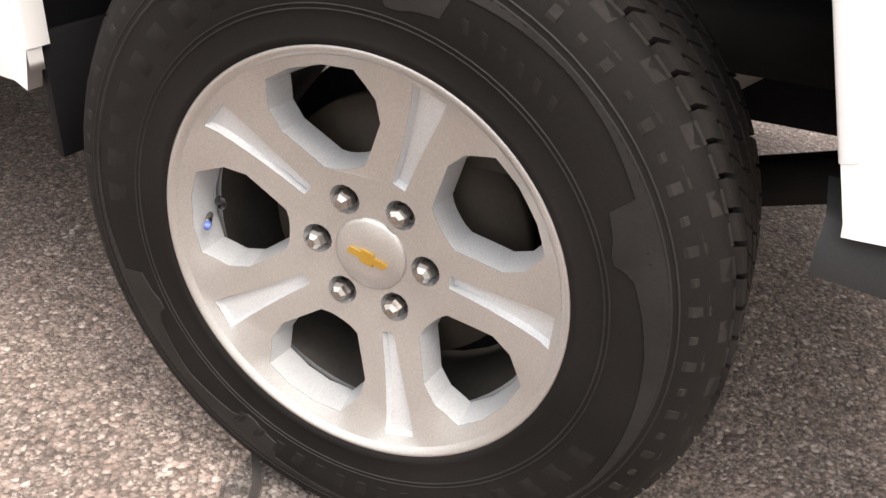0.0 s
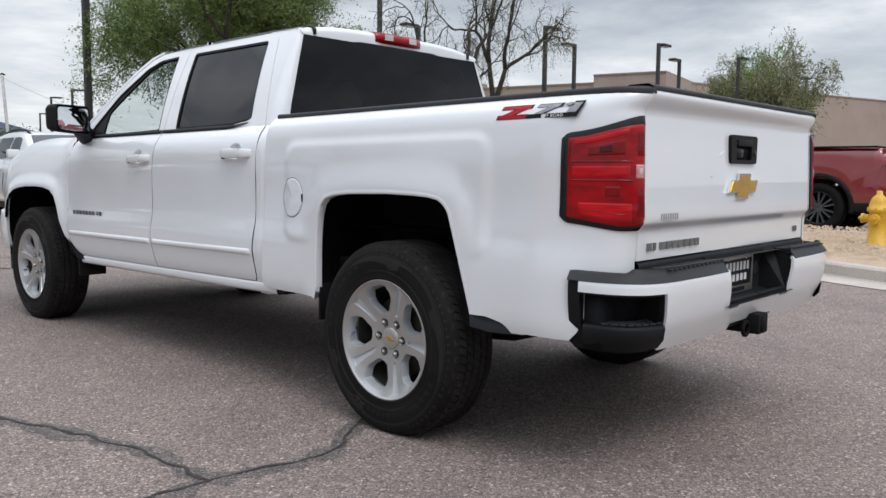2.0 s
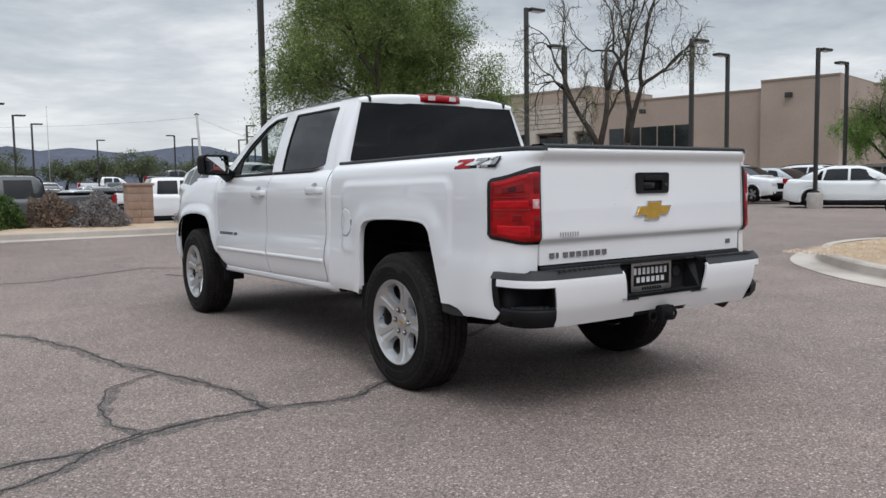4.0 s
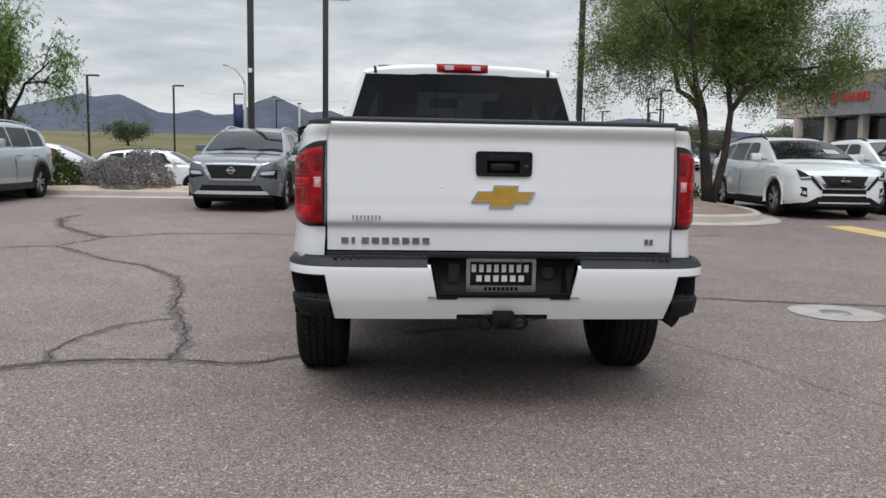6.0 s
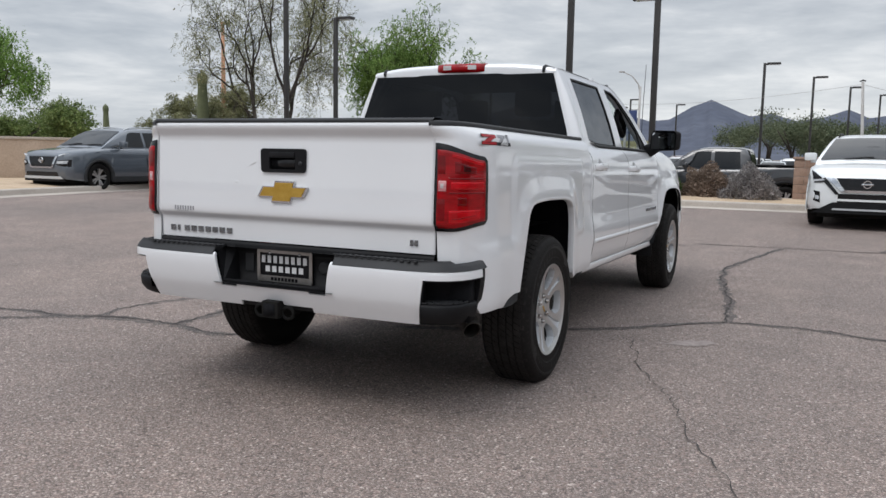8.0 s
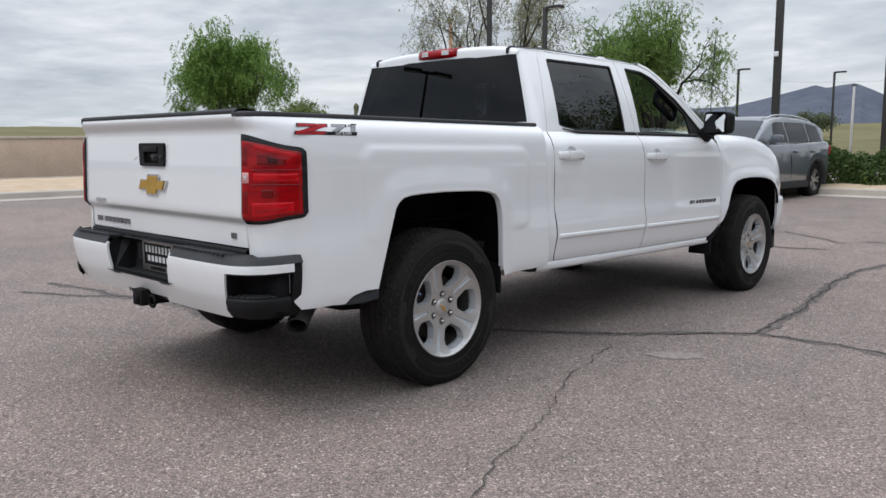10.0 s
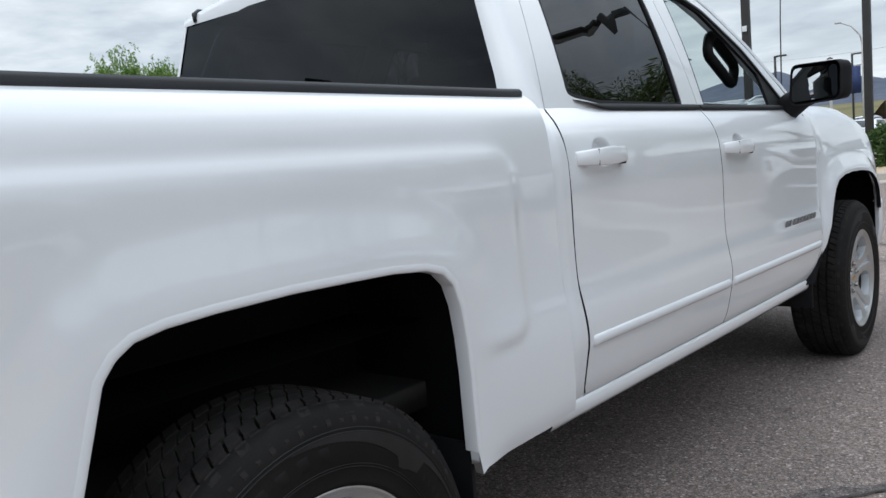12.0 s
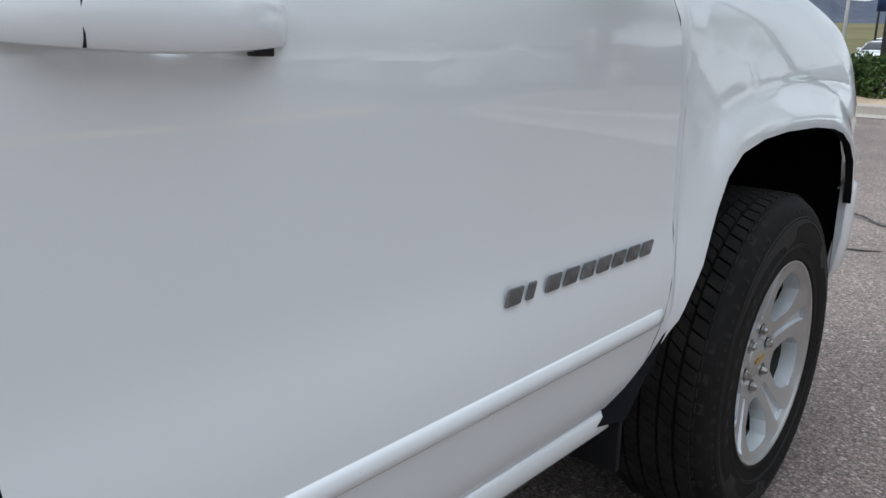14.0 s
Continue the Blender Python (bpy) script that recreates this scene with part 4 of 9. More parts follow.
for s in (1, -1):
    grid = []
    for z in spread(1.20, 1.768, 0.025):
        gx, yb, w = glass_x(max(z, 1.24)), cab_back_y(z), back_half(z)
        r = max(0.02, min(0.085, (gx - w) * 0.92))
        yd = lerp_table([(1.20, 0.958), (1.272, 0.962), (1.47, 1.017), (1.70, 1.084), (1.735, 1.098), (1.755, 1.121), (1.7625, 1.16), (1.765, 1.20)], z)
        row = [(s * gx, yd, z)] + [(s * gx, yb + r + (yd - yb - r) * q, z) for q in (0.6, 0.3)]
        row += [(s * (gx - r + r * math.cos(a)), yb + r - r * math.sin(a), z) for a in (k * math.pi / 16 for k in range(9))]
        row += [(s * w, yb, z)]
        grid.append(row)
    ob = part("cab_pillar", sheet(grid, flip=(s < 0)), "white_paint", cab)
    # windscreen pillar
    ap = [(2.28, 1.766), (2.40, 1.740), (2.52, 1.680), (2.74, 1.535), (2.95, 1.375), (3.08, 1.27)]
    rows_ = []
    for y, z in ap:
        gx = glass_x(z)
        rows_.append([(s * (gx + 0.001), y + 0.0, z), (s * (gx + 0.002), y + 0.020, z + 0.010), (s * (gx - 0.018), y + 0.045, z + 0.020), (s * (gx - 0.07), y + 0.060, z + 0.022), (s * (gx - 0.09), y + 0.05, z - 0.01)])
    ob = part("windscreen_pillar", sheet(rows_, flip=(s < 0)), "white_paint", cab)
    # roof ditch strip
    strips.append(s)

# roof: crowned sheet with a turned-down rear edge
grid = []
def roof_z(x, y):
    crown = lerp_table([(0.95, 1.806), (1.05, 1.822), (1.3, 1.838), (1.7, 1.845), (2.1, 1.840), (2.35, 1.822), (2.52, 1.790)], y)
    ze = 1.766
    return ze + (crown - ze) * (1 - abs(x / 0.672) ** 3.6)
xs = [-0.672 + 1.344 * k / 32 for k in range(33)]
ze_y = lambda x: 1 - (x / 0.672) ** 2
grid.append([(x * 0.975, cab_back_y(1.74) - 0.004, 1.735) for x in xs])
for y, dz in ((0.934, -0.030), (0.940, -0.010), (0.955, -0.002)):
    grid.append([(x, y, max(1.745, roof_z(x, 0.97) + dz)) for x in xs])
for y in spread(1.0, 2.28, 0.08):
    grid.append([(x, y, roof_z(x, y)) for x in xs])
for q in (0.25, 0.5, 0.75, 1.0):
    grid.append([(x, 2.28 + q * (0.04 + 0.20 * ze_y(x)), roof_z(x, 2.28 + q * 0.24 * ze_y(x)) - 0.004 * q) for x in xs])
ob = part("roof", sheet(grid), "white_paint", cab)
for s in strips:
    # ditch strip along the roof, turned down at its rear end
    pts = [(s * 0.590, 0.936, 1.742), (s * 0.592, 0.933, roof_z(0.6, 0.97) - 0.012), (s * 0.595, 0.953, roof_z(0.6, 0.98))]
    pts += [(s * 0.60, y, roof_z(0.6, y) - 0.006) for y in spread(1.05, 2.28, 0.2)]
    part("roof_strip", tube(pts, 0.011, 6), "grey_plastic", cab)
# rear panel below and glass between the pillars
part("rear_panel", sheet([[(x, cab_back_y(z) + 0.001, z) for x in (-0.80, -0.4, 0, 0.4, 0.80)] for z in (0.62, 1.0, 1.33)]), "white_paint", cab)
rows_ = []
for z in spread(1.325, 1.742, 0.03):
    w = back_half(z) + 0.004
    rows_.append([(w * (-1 + 2 * k / 16), cab_back_y(z) + 0.004 - 0.010 * (1 - (-1 + 2 * k / 16) ** 2), z) for k in range(17)])
part("rear_window", sheet(rows_), "tinted_glass", cab, "dark tinted rear window")
rows_ = []
for q in range(9):
    u = q / 8
    rows_.append([])
    for k in range(17):
        v = -1 + 2 * k / 16
        y0, z0 = 3.12 + 0.06 * (1 - v * v), 1.27
        y1, z1 = 2.33 + 0.19 * (1 - v * v), 1.765 + 0.028 * (1 - v * v)
        gx = 0.872 * (1 - u) + 0.668 * u - 0.05
        rows_[-1].append((gx * v, y0 + (y1 - y0) * u, z0 + (z1 - z0) * u))
part("windscreen", sheet(rows_), "clear_glass", cab, "clear windscreen")
part("headliner", sheet([[(x, y, min(1.745, roof_z(x, y) - 0.05)) for x in xs[2:-2]] for y in (1.0, 1.5, 2.0, 2.4)]), "grey_plastic", cab)
# hood and nose
grid = []
for y in spread(3.08, 4.55, 0.07):
    top = smooth_table(FENDER_TOP, y)
    hw = 0.845 - 0.16 * max(0, (y - 4.12) / 0.45) ** 2
    grid.append([(hw * v, y, top + 0.055 * (1 - abs(v) ** 2.2) - 0.006) for v in (-1 + 2 * k / 24 for k in range(25))])
part("hood", sheet(grid), "white_paint", truck)
part("nose", sheet([[(0.70 * v, 4.56 + 0.07 * (1 - v * v) + t, z) for v in (-1 + 2 * k / 12 for k in range(13))] for z, t in ((1.07, -0.02), (0.98, 0.03), (0.80, 0.05), (0.72, 0.06))], flip=True), "black_plastic", truck)
part("bumper_face", sheet([[(0.72 * v, 4.60 + 0.09 * (1 - v * v), z) for v in (-1 + 2 * k / 12 for k in range(13))] for z in (0.73, 0.62, 0.50, 0.40)], flip=True), "white_paint", truck)

# ---- wheels ----
def pol(r, deg):
    a = radians(deg)
    return (r * math.cos(a), r * math.sin(a))


def face_u(r):
    return smooth_table([(0.0, 0.0), (0.06, 0.001), (0.10, 0.006), (0.16, 0.017), (0.205, 0.027), (0.222, 0.032), (0.232, 0.038), (0.240, 0.045), (0.247, 0.050)], r)


TYRE = [(0.040, 0.240), (0.050, 0.250), (0.0525, 0.2535), (0.0525, 0.258), (0.051, 0.262), (0.055, 0.285), (0.0575, 0.310), (0.0570, 0.330), (0.0545, 0.344), (0.055, 0.348),
        (0.050, 0.362), (0.045, 0.3745), (0.036, 0.3855), (0.022, 0.3945), (0.012, 0.3940), (0.0, 0.3915), (-0.08, 0.3925), (-0.156, 0.3915), (-0.176, 0.390), (-0.190, 0.384), (-0.200, 0.374),
        (-0.213, 0.33), (-0.213, 0.30), (-0.206, 0.255), (-0.196, 0.240)]


def tread_blocks():
    """Rows of tread blocks with slanted sipes, and stepped lugs that wrap over the shoulder."""
    verts, faces = [], []

    def top(u):
        return 0.4035 - 0.9 * max(0, abs(u + 0.078) - 0.085) ** 1.7 - 0.02 * (u + 0.078) ** 2 * 8

    def block(u0, u1, a0, a1, skew, h=None, drop=0.0125):
        n = len(verts)
        for u, k in ((u0, 0), (u1, 1)):
            for a in (a0, a1):
                t = a + skew * k
                r = (h[k] if h else top(u))
                verts.append((u, (r - drop) * math.cos(t), (r - drop) * math.sin(t)))
                verts.append((u - (u1 - u0) * 0.02 * (1 if k else -1), r * math.cos(t + 0.0015 * (1 if a == a0 else -1)), r * math.sin(t + 0.0015 * (1 if a == a0 else -1))))
        # order: (u0,a0 low, top), (u0,a1), (u1,a0), (u1,a1)
        a, b, c, d, e, f, g, i = range(n, n + 8)
        faces.extend([(b, d, i, f), (a, b, f, e), (c, g, i, d), (a, c, d, b), (e, f, i, g)])

    P = 76
    for k in range(P):
        a = 2 * math.pi * k / P
        w = 2 * math.pi / P
        # outer shoulder: two lugs in one pitch, one longer over the edge
        block(0.016, -0.016, a, a + w * 0.86, -0.035)
        if k % 2 == 0:
            block(0.044, 0.018, a + 0.004, a + w * 0.80, -0.012, (0.3765, 0.3965), 0.006)
            block(0.051, 0.042, a + 0.004, a + w * 0.42, 0.0, (0.3635, 0.3785), 0.004)
        else:
            block(0.036, 0.018, a + 0.002, a + w * 0.78, -0.012, (0.3860, 0.3965), 0.006)
            block(0.050, 0.034, a + w * 0.05, a + w * 0.36, 0.01, (0.3655, 0.3875), 0.004)
        block(-0.023, -0.053, a + 0.010, a + 0.010 + w * 0.90, -0.05)
        block(-0.060, -0.096, a + 0.022, a + 0.022 + w * 0.92, -0.045)
        block(-0.103, -0.133, a + 0.034, a + 0.034 + w * 0.90, -0.05)
        block(-0.140, -0.172, a + 0.044, a + 0.044 + w * 0.86, -0.035)
        block(-0.174, -0.196, a + 0.044, a + 0.044 + w * 0.8, -0.01, (0.3965, 0.379), 0.006)
    return mesh_of("tread", verts, faces, "tread")


TREAD_MESH = tread_blocks()


def arc_plate(bm, r0, r1, a0, a1, u_add, skew=0.0, n=6):
    """A raised mark on the tyre wall."""
    rows_ = []
    for k in range(n + 1):
        a = radians(a0 + (a1 - a0) * k / n)
        row = []
        for q, e in ((0.0, -0.0004), (0.04, u_add), (0.5, u_add), (0.96, u_add), (1.0, -0.0004)):
            r = r0 + (r1 - r0) * q
            ur = lerp_table([(rr, uu) for uu, rr in TYRE[2:13]], r)
            t = a + radians(skew) * q
            row.append((ur + (e if 0 < k < n else -0.0004), r * math.cos(t), r * math.sin(t)))
        rows_.append(row)
    return sheet(rows_, flip=False, bm=bm)


def spoke_face():
    """The machined face: five wide spokes, pierced by five windows, five grooves and six nut wells."""
    loops2, walls, floors = [], [], []
    SP = 69.5
    for k in range(5):
        c = SP + 36 + 72 * k
        mouth = [(0.107, -8.6), (0.112, -13.8), (0.168, -21.9), (0.194, -20.2), (0.2225, -14.2), (0.2255, -5.2), (0.2255, 5.2), (0.2225, 14.2), (0.194, 20.2), (0.168, 21.9), (0.112, 13.8), (0.107, 8.6), (0.105, 3.4), (0.105, -3.4)]
        throat = [(0.113, -7.3), (0.118, -11.6), (0.168, -19.8), (0.192, -18.5), (0.2175, -13.3), (0.2205, -4.3), (0.2205, 4.3), (0.2175, 13.3), (0.192, 18.5), (0.168, 19.8), (0.118, 11.6), (0.113, 7.3), (0.111, 2.6), (0.111, -2.6)]
        walls.append(([(r, c + d) for r, d in mouth], [(r, c + d) for r, d in throat], 0.034))
    for k in range(5):
        c = SP + 72 * k
        m = [(0.101, -4.6), (0.150, -4.2), (0.200, -4.6), (0.2300, -5.0), (0.2300, 5.0), (0.200, 4.6), (0.150, 4.2), (0.101, 4.6)]
        t = [(0.104, -3.6), (0.150, -3.2), (0.200, -3.7), (0.2290, -4.1), (0.2290, 4.1), (0.200, 3.7), (0.150, 3.2), (0.104, 3.6)]
        floors.append(([(r, c + d) for r, d in m], [(r, c + d) for r, d in t], 0.0095))
    bm = bmesh.new()
    edges = []

    def ring(pts, dz=0.0):
        return [bm.verts.new((face_u(math.hypot(y, z)) - dz, y, z)) for y, z in pts]

    def link(vs):
        return [bm.edges.new((vs[i], vs[(i + 1) % len(vs)])) for i in range(len(vs))]

    edges += link(ring([pol(0.0455, 360 * k / 48) for k in range(48)]))
    edges += link(ring([pol(0.238, 360 * k / 120) for k in range(120)]))
    holes = []
    for mouth, throat, depth in walls + floors:
        fine_m, fine_t = [], []
        for i in range(len(mouth)):
            j = (i + 1) % len(mouth)
            for q in (0, 0.5):
                fine_m.append(tuple(Vector(pol(*mouth[i])) * (1 - q) + Vector(pol(*mouth[j])) * q))
                fine_t.append(tuple(Vector(pol(*throat[i])) * (1 - q) + Vector(pol(*throat[j])) * q))
        vs = ring(fine_m)
        edges += link(vs)
        holes.append((fine_m, fine_t, depth))
    wells = []
    for k in range(6):
        y, z = pol(0.06985, -1.64 + 60 * k)
        pts = [(y + 0.0185 * math.cos(2 * math.pi * i / 16), z + 0.0185 * math.sin(2 * math.pi * i / 16)) for i in range(16)]
        edges += link(ring(pts))
        wells.append((pts, [(y + (p - y) * 0.9, z + (q - z) * 0.9) for p, q in pts], 0.016))
    bmesh.ops.triangle_fill(bm, use_beauty=True, use_dissolve=False, edges=edges)
    for f in bm.faces:
        f.normal_update()
        if f.normal.x < 0:
            f.normal_flip()
    # pocket walls in the paler painted finish
    wb = bmesh.new()
    for m, t, depth in holes + wells:
        rows_ = []
        for q in (0.0, 1.0):
            row = []
            for (y, z), (y2, z2) in zip(m + m[:1], t + t[:1]):
                p = (y + (y2 - y) * q, z + (z2 - z) * q)
                row.append((face_u(math.hypot(y, z)) - 0.0004 - (depth * q if q else 0) - (0 if not q else (face_u(math.hypot(y, z)) - face_u(math.hypot(*p))) * 0.5), *p))
            rows_.append(row)
        if depth > 0.02:
            rows_.append([(x - 0.004, y, z) for x, y, z in rows_[-1]])
        sheet(rows_, bm=wb, flip=True)
        if depth < 0.02:
            wb.faces.new([wb.verts.new((x, y, z)) for x, y, z in rows_[-1][:-1]])
    bmesh.ops.recalc_face_normals(wb, faces=wb.faces[:])
    return bm, wb


def build_wheel():
    w = thing("wheel", "silver five-spoke alloy wheel with black tyre", "wheel")
    w.parent = truck
    tyre = part("tyre", lathe(TYRE, 96), "rubber", w, "black all-terrain tyre")
    ob = new("tread", TREAD_MESH)
    ob.parent = tyre
    # raised writing, ridges and flashes on the wall
    def letters(a0, a1, n, r0, r1, mat, up=0.0012, gap=0.3):
        step = (a1 - a0) / n
        for k in range(n):
            bm = bmesh.new()
            arc_plate(bm, r0, r1, a0 + step * k, a0 + step * (k + 1 - gap), up, skew=-1.0 * (1 if step > 0 else -1), n=3)
            bmesh.ops.recalc_face_normals(bm, faces=bm.faces[:])
            part("raised_bar", bm, mat, tyre)
    letters(178, 112, 8, 0.302, 0.329, "rubber_dark", 0.0008, gap=0.35)
    letters(-24, -62, 5, 0.300, 0.328, "rubber_dark", gap=0.35)
    letters(68, 46, 6, 0.306, 0.318, "rubber_dark", 0.0004, gap=0.45)
    letters(238, 290, 9, 0.300, 0.322, "rubber_dark", gap=0.45)
    # ribbed flashes: long crescents that break into an arrow
    edge = [(-30, 0.3425), (-12, 0.3385), (-1, 0.3330), (0, 0.3060), (5, 0.3010), (7.5, 0.2960), (10.5, 0.2960), (10.8, 0.3040), (13, 0.3130), (20, 0.3190), (27, 0.3240), (40, 0.3310), (58, 0.3410)]
    for c, sg in ((29, -1), (72, 1), (196, 1), (250, -1)):
        rows_ = []
        for k in range(89):
            a = -30 + k
            r0 = lerp_table(edge, a)
            up = 0.0016 if k % 2 else 0.0007
            t = radians(c + sg * a)
            row = []
            for q, e in ((0.0, -0.0005), (0.03, up), (0.5, up), (0.97, up), (1.0, -0.0005)):
                r = r0 + (0.3445 - r0) * q
                row.append((lerp_table([(rr, uu) for uu, rr in TYRE[2:13]], r) + e, r * math.cos(t), r * math.sin(t)))
            rows_.append(row)
        bm = sheet(rows_)
        bmesh.ops.recalc_face_normals(bm, faces=bm.faces[:])
        part("flash_mark", bm, "rubber_mark", tyre)
    for r, wd in ((0.2835, 0.0012), (0.2885, 0.0010), (0.3445, 0.0022), (0.352, 0.0012)):
        bm = lathe([(lerp_table([(rr, uu) for uu, rr in TYRE[2:13]], r + d) + h, r + d) for d, h in ((-wd, -0.0003), (-wd * 0.4, 0.0011), (wd * 0.4, 0.0011), (wd, -0.0003))], 96)
        part("ridge", bm, "rubber_mark", tyre)
    rim = part("rim", lathe([(0.0425, 0.2375), (0.0455, 0.2405), (0.0490, 0.2440), (0.0500, 0.2465), (0.0490, 0.2485), (0.045, 0.2500), (0.038, 0.250)], 120), "alloy", w, "machined silver alloy rim")
    fb, wb = spoke_face()
    part("spoke_face", fb, "alloy", rim, smooth=True, sharp=25)
    part("pocket_wall", wb, "alloy_paint", rim, smooth=True, sharp=20)
    # the barrel's dark colour stands for shade seen through the windows
    part("barrel", lathe([(0.0, 0.232), (-0.03, 0.222), (-0.10, 0.212), (-0.18, 0.220), (-0.20, 0.238)], 64), "barrel_shade", rim)
    part("barrel_band", lathe([(-0.012, 0.2175), (-0.016, 0.233)], 64), "alloy_paint", rim)
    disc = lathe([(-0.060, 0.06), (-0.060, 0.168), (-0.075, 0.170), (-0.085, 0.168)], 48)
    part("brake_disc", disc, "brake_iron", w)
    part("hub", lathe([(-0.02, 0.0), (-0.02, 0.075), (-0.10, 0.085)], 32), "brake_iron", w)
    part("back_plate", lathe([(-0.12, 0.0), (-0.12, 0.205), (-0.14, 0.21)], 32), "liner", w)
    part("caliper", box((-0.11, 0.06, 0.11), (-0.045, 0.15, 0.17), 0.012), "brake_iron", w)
    # centre cap with a small gold emblem
    cap = part("centre_cap", lathe([(-0.004, 0.0460), (0.002, 0.0455), (0.0035, 0.044), (0.006, 0.040), (0.0085, 0.02), (0.009, 0.0005)], 48), "alloy", w, "round brushed centre cap")
    em = poly_prism([(-0.030, -0.0055), (-0.0095, -0.0055), (-0.0075, -0.010), (0.012, -0.010), (0.010, -0.0055), (0.028, -0.0055), (0.032, 0.0045), (0.0105, 0.0045), (0.0085, 0.009), (-0.011, 0.009), (-0.009, 0.0045), (-0.027, 0.0045)], 0.003)
    bmesh.ops.transform(em, matrix=Matrix.Translation((0.0115, 0, 0)) @ Matrix.Rotation(radians(-14), 4, "X") @ Matrix.Rotation(radians(90), 4, "Z") @ Matrix.Scale(0.85, 4), verts=em.verts[:])
    part("emblem", em, "gold", cap, "small gold emblem")
    # lug nuts
    prof = [(-0.014, 0.0125), (0.004, 0.0125), (0.012, 0.0105), (0.0165, 0.0055), (0.017, 0.0004)]
    nut = bmesh.new()
    lathe(prof, 6, bm=nut)
    lathe([(-0.014, 0.0155), (-0.009, 0.0152), (-0.006, 0.0125)], 20, bm=nut)
    me = bpy.data.meshes.new("lug_nut")
    nut.to_mesh(me)
    nut.free()
    me.materials.append(MAT["lug_steel"])
    for k in range(6):
        y, z = pol(0.06985, -1.64 + 60 * k)
        ob = new("lug_nut", me)
        ob.parent = w
        ob.matrix_basis = pose(0.0, y, z, 17 * k, 0, 0)
    # valve in its window
    y, z = pol(0.222, 177.5 + 4)
    part("valve", tube([(0.006, y, z), (0.020, y * 0.96, z * 0.98), (0.026, y * 0.94, z * 0.97)], [0.0045, 0.0045, 0.0042], 10), "lug_steel", w)
    part("valve_cap", tube([(0.026, y * 0.94, z * 0.97), (0.034, y * 0.92, z * 0.96)], [0.0048, 0.0044], 10), "blue_cap", w, "blue valve cap")
    y, z = pol(0.205, 176)
    part("valve_boot", lathe([(0.0, 0.009), (0.002, 0.0085), (0.003, 0.0005)], 14), "lamp_black", w).matrix_basis = pose(0.004, y, z)
    return w


WHEEL = build_wheel()
WHEEL.matrix_basis = pose(-0.940, 0, 0.388, 0, 0, 180)
for x, y, spin in ((0.940, 0.0, -30), (-0.950, 3.645, 16), (0.950, 3.645, 20)):
    m = pose(x, y, 0.39, 0, 0, 180 if x < 0 else 0) @ Matrix.Rotation(radians(spin), 4, "X")
    copy_thing(WHEEL, m)

# ---- tailgate, lamps, bumper ----
def gate_y(x, z):
    return -0.972 + rear_roll(z)


zs = spread(0.757, 0.835, 0.02) + spread(0.842, 0.90, 0.006) + spread(0.92, 1.24, 0.02) + spread(1.25, 1.318, 0.006)
xs_ = [-0.763, -0.758, -0.75] + spread(-0.73, 0.73, 0.06) + [0.75, 0.758, 0.763]
tailgate = part("tailgate", sheet([[(x, gate_y(x, z) + 0.006 * (abs(x) > 0.760), z) for x in xs_] for z in zs]), "white_paint", truck, "white tailgate with small dents")
thicken(tailgate, 0.03, -1.0)
part("gate_cap", sheet([[(x, y, z) for x in spread(-0.763, 0.763, 0.1)] for y, z in ((-0.998, 1.312), (-1.002, 1.322), (-0.985, 1.332), (-0.92, 1.332), (-0.90, 1.325), (-0.90, 1.29))]), "grey_plastic", tailgate, "black cap along the top edge")
part("gate_inner", sheet([[(x, -0.925, z) for x in (-0.755, 0.755)] for z in (1.31, 0.77)]), "black_plastic", tailgate)
# pull handle in a black bezel
bez = part("gate_handle", poly_prism(round_loop([(-0.122, 1.083), (0.122, 1.083), (0.124, 1.192), (-0.124, 1.192)], 0.018), -0.014, holes=[round_loop([(-0.075, 1.098), (0.070, 1.098), (0.070, 1.155), (-0.075, 1.155)], 0.008)]), "black_plastic", tailgate, "black tailgate handle")
bez.matrix_basis = pose(0, -0.978, 0)
part("handle_recess", box((-0.08, -0.981, 1.092), (0.075, -0.9795, 1.160)), "lamp_black", bez).matrix_basis = pose(0, 0.976, 0)
part("pull_bar", box((-0.072, -0.998, 1.150), (0.068, -0.975, 1.176), 0.006), "black_plastic", bez).matrix_basis = pose(0, 0.978, 0)
part("lock", lathe([(0.0, 0.011), (0.004, 0.010), (0.004, 0.001)], 16, axis="z"), "grey_plastic", bez).matrix_basis = pose(0.098, -0.0145, 1.125, 90, 0, 0)
# gold emblem with a chrome edge
bow = [(-0.142, 0.971), (-0.058, 0.971), (-0.064, 0.946), (0.044, 0.946), (0.052, 0.971), (0.114, 0.971), (0.140, 1.019), (0.060, 1.019), (0.066, 1.045), (-0.042, 1.045), (-0.050, 1.019), (-0.114, 1.019)]
em = poly_prism(bow, -0.009)
emb = part("emblem", em, "chrome", tailgate, "gold emblem with chrome edge")
emb.matrix_basis = pose(0, -0.986, 0)
gb = poly_prism([(x * 0.90, 0.997 + (z - 0.997) * 0.84) for x, z in bow], -0.004)
part("emblem_face", gb, "gold", emb, "gold textured face").matrix_basis = pose(0, -0.0085, 0)


def bars(x0, x1, z0, z1, n, mat, parent, depth=0.004, y=-0.9725, gap=0.26, lean=0.0):
    """A row of plain bars in place of letters."""
    w = (x1 - x0) / n
    for k in range(n):
        ww = w * (1 - gap) * (0.45 if k == 1 and n == 9 else 1)
        a = x0 + w * k
        bm = poly_prism([(a, z0), (a + ww, z0), (a + ww + lean, z1), (a + lean, z1)], -depth)
        part("name_bar", bm, mat, parent).matrix_basis = pose(0, y, 0)


bars(-0.702, -0.305, 0.786, 0.812, 9, "badge", tailgate, 0.006, -0.9625, 0.32)
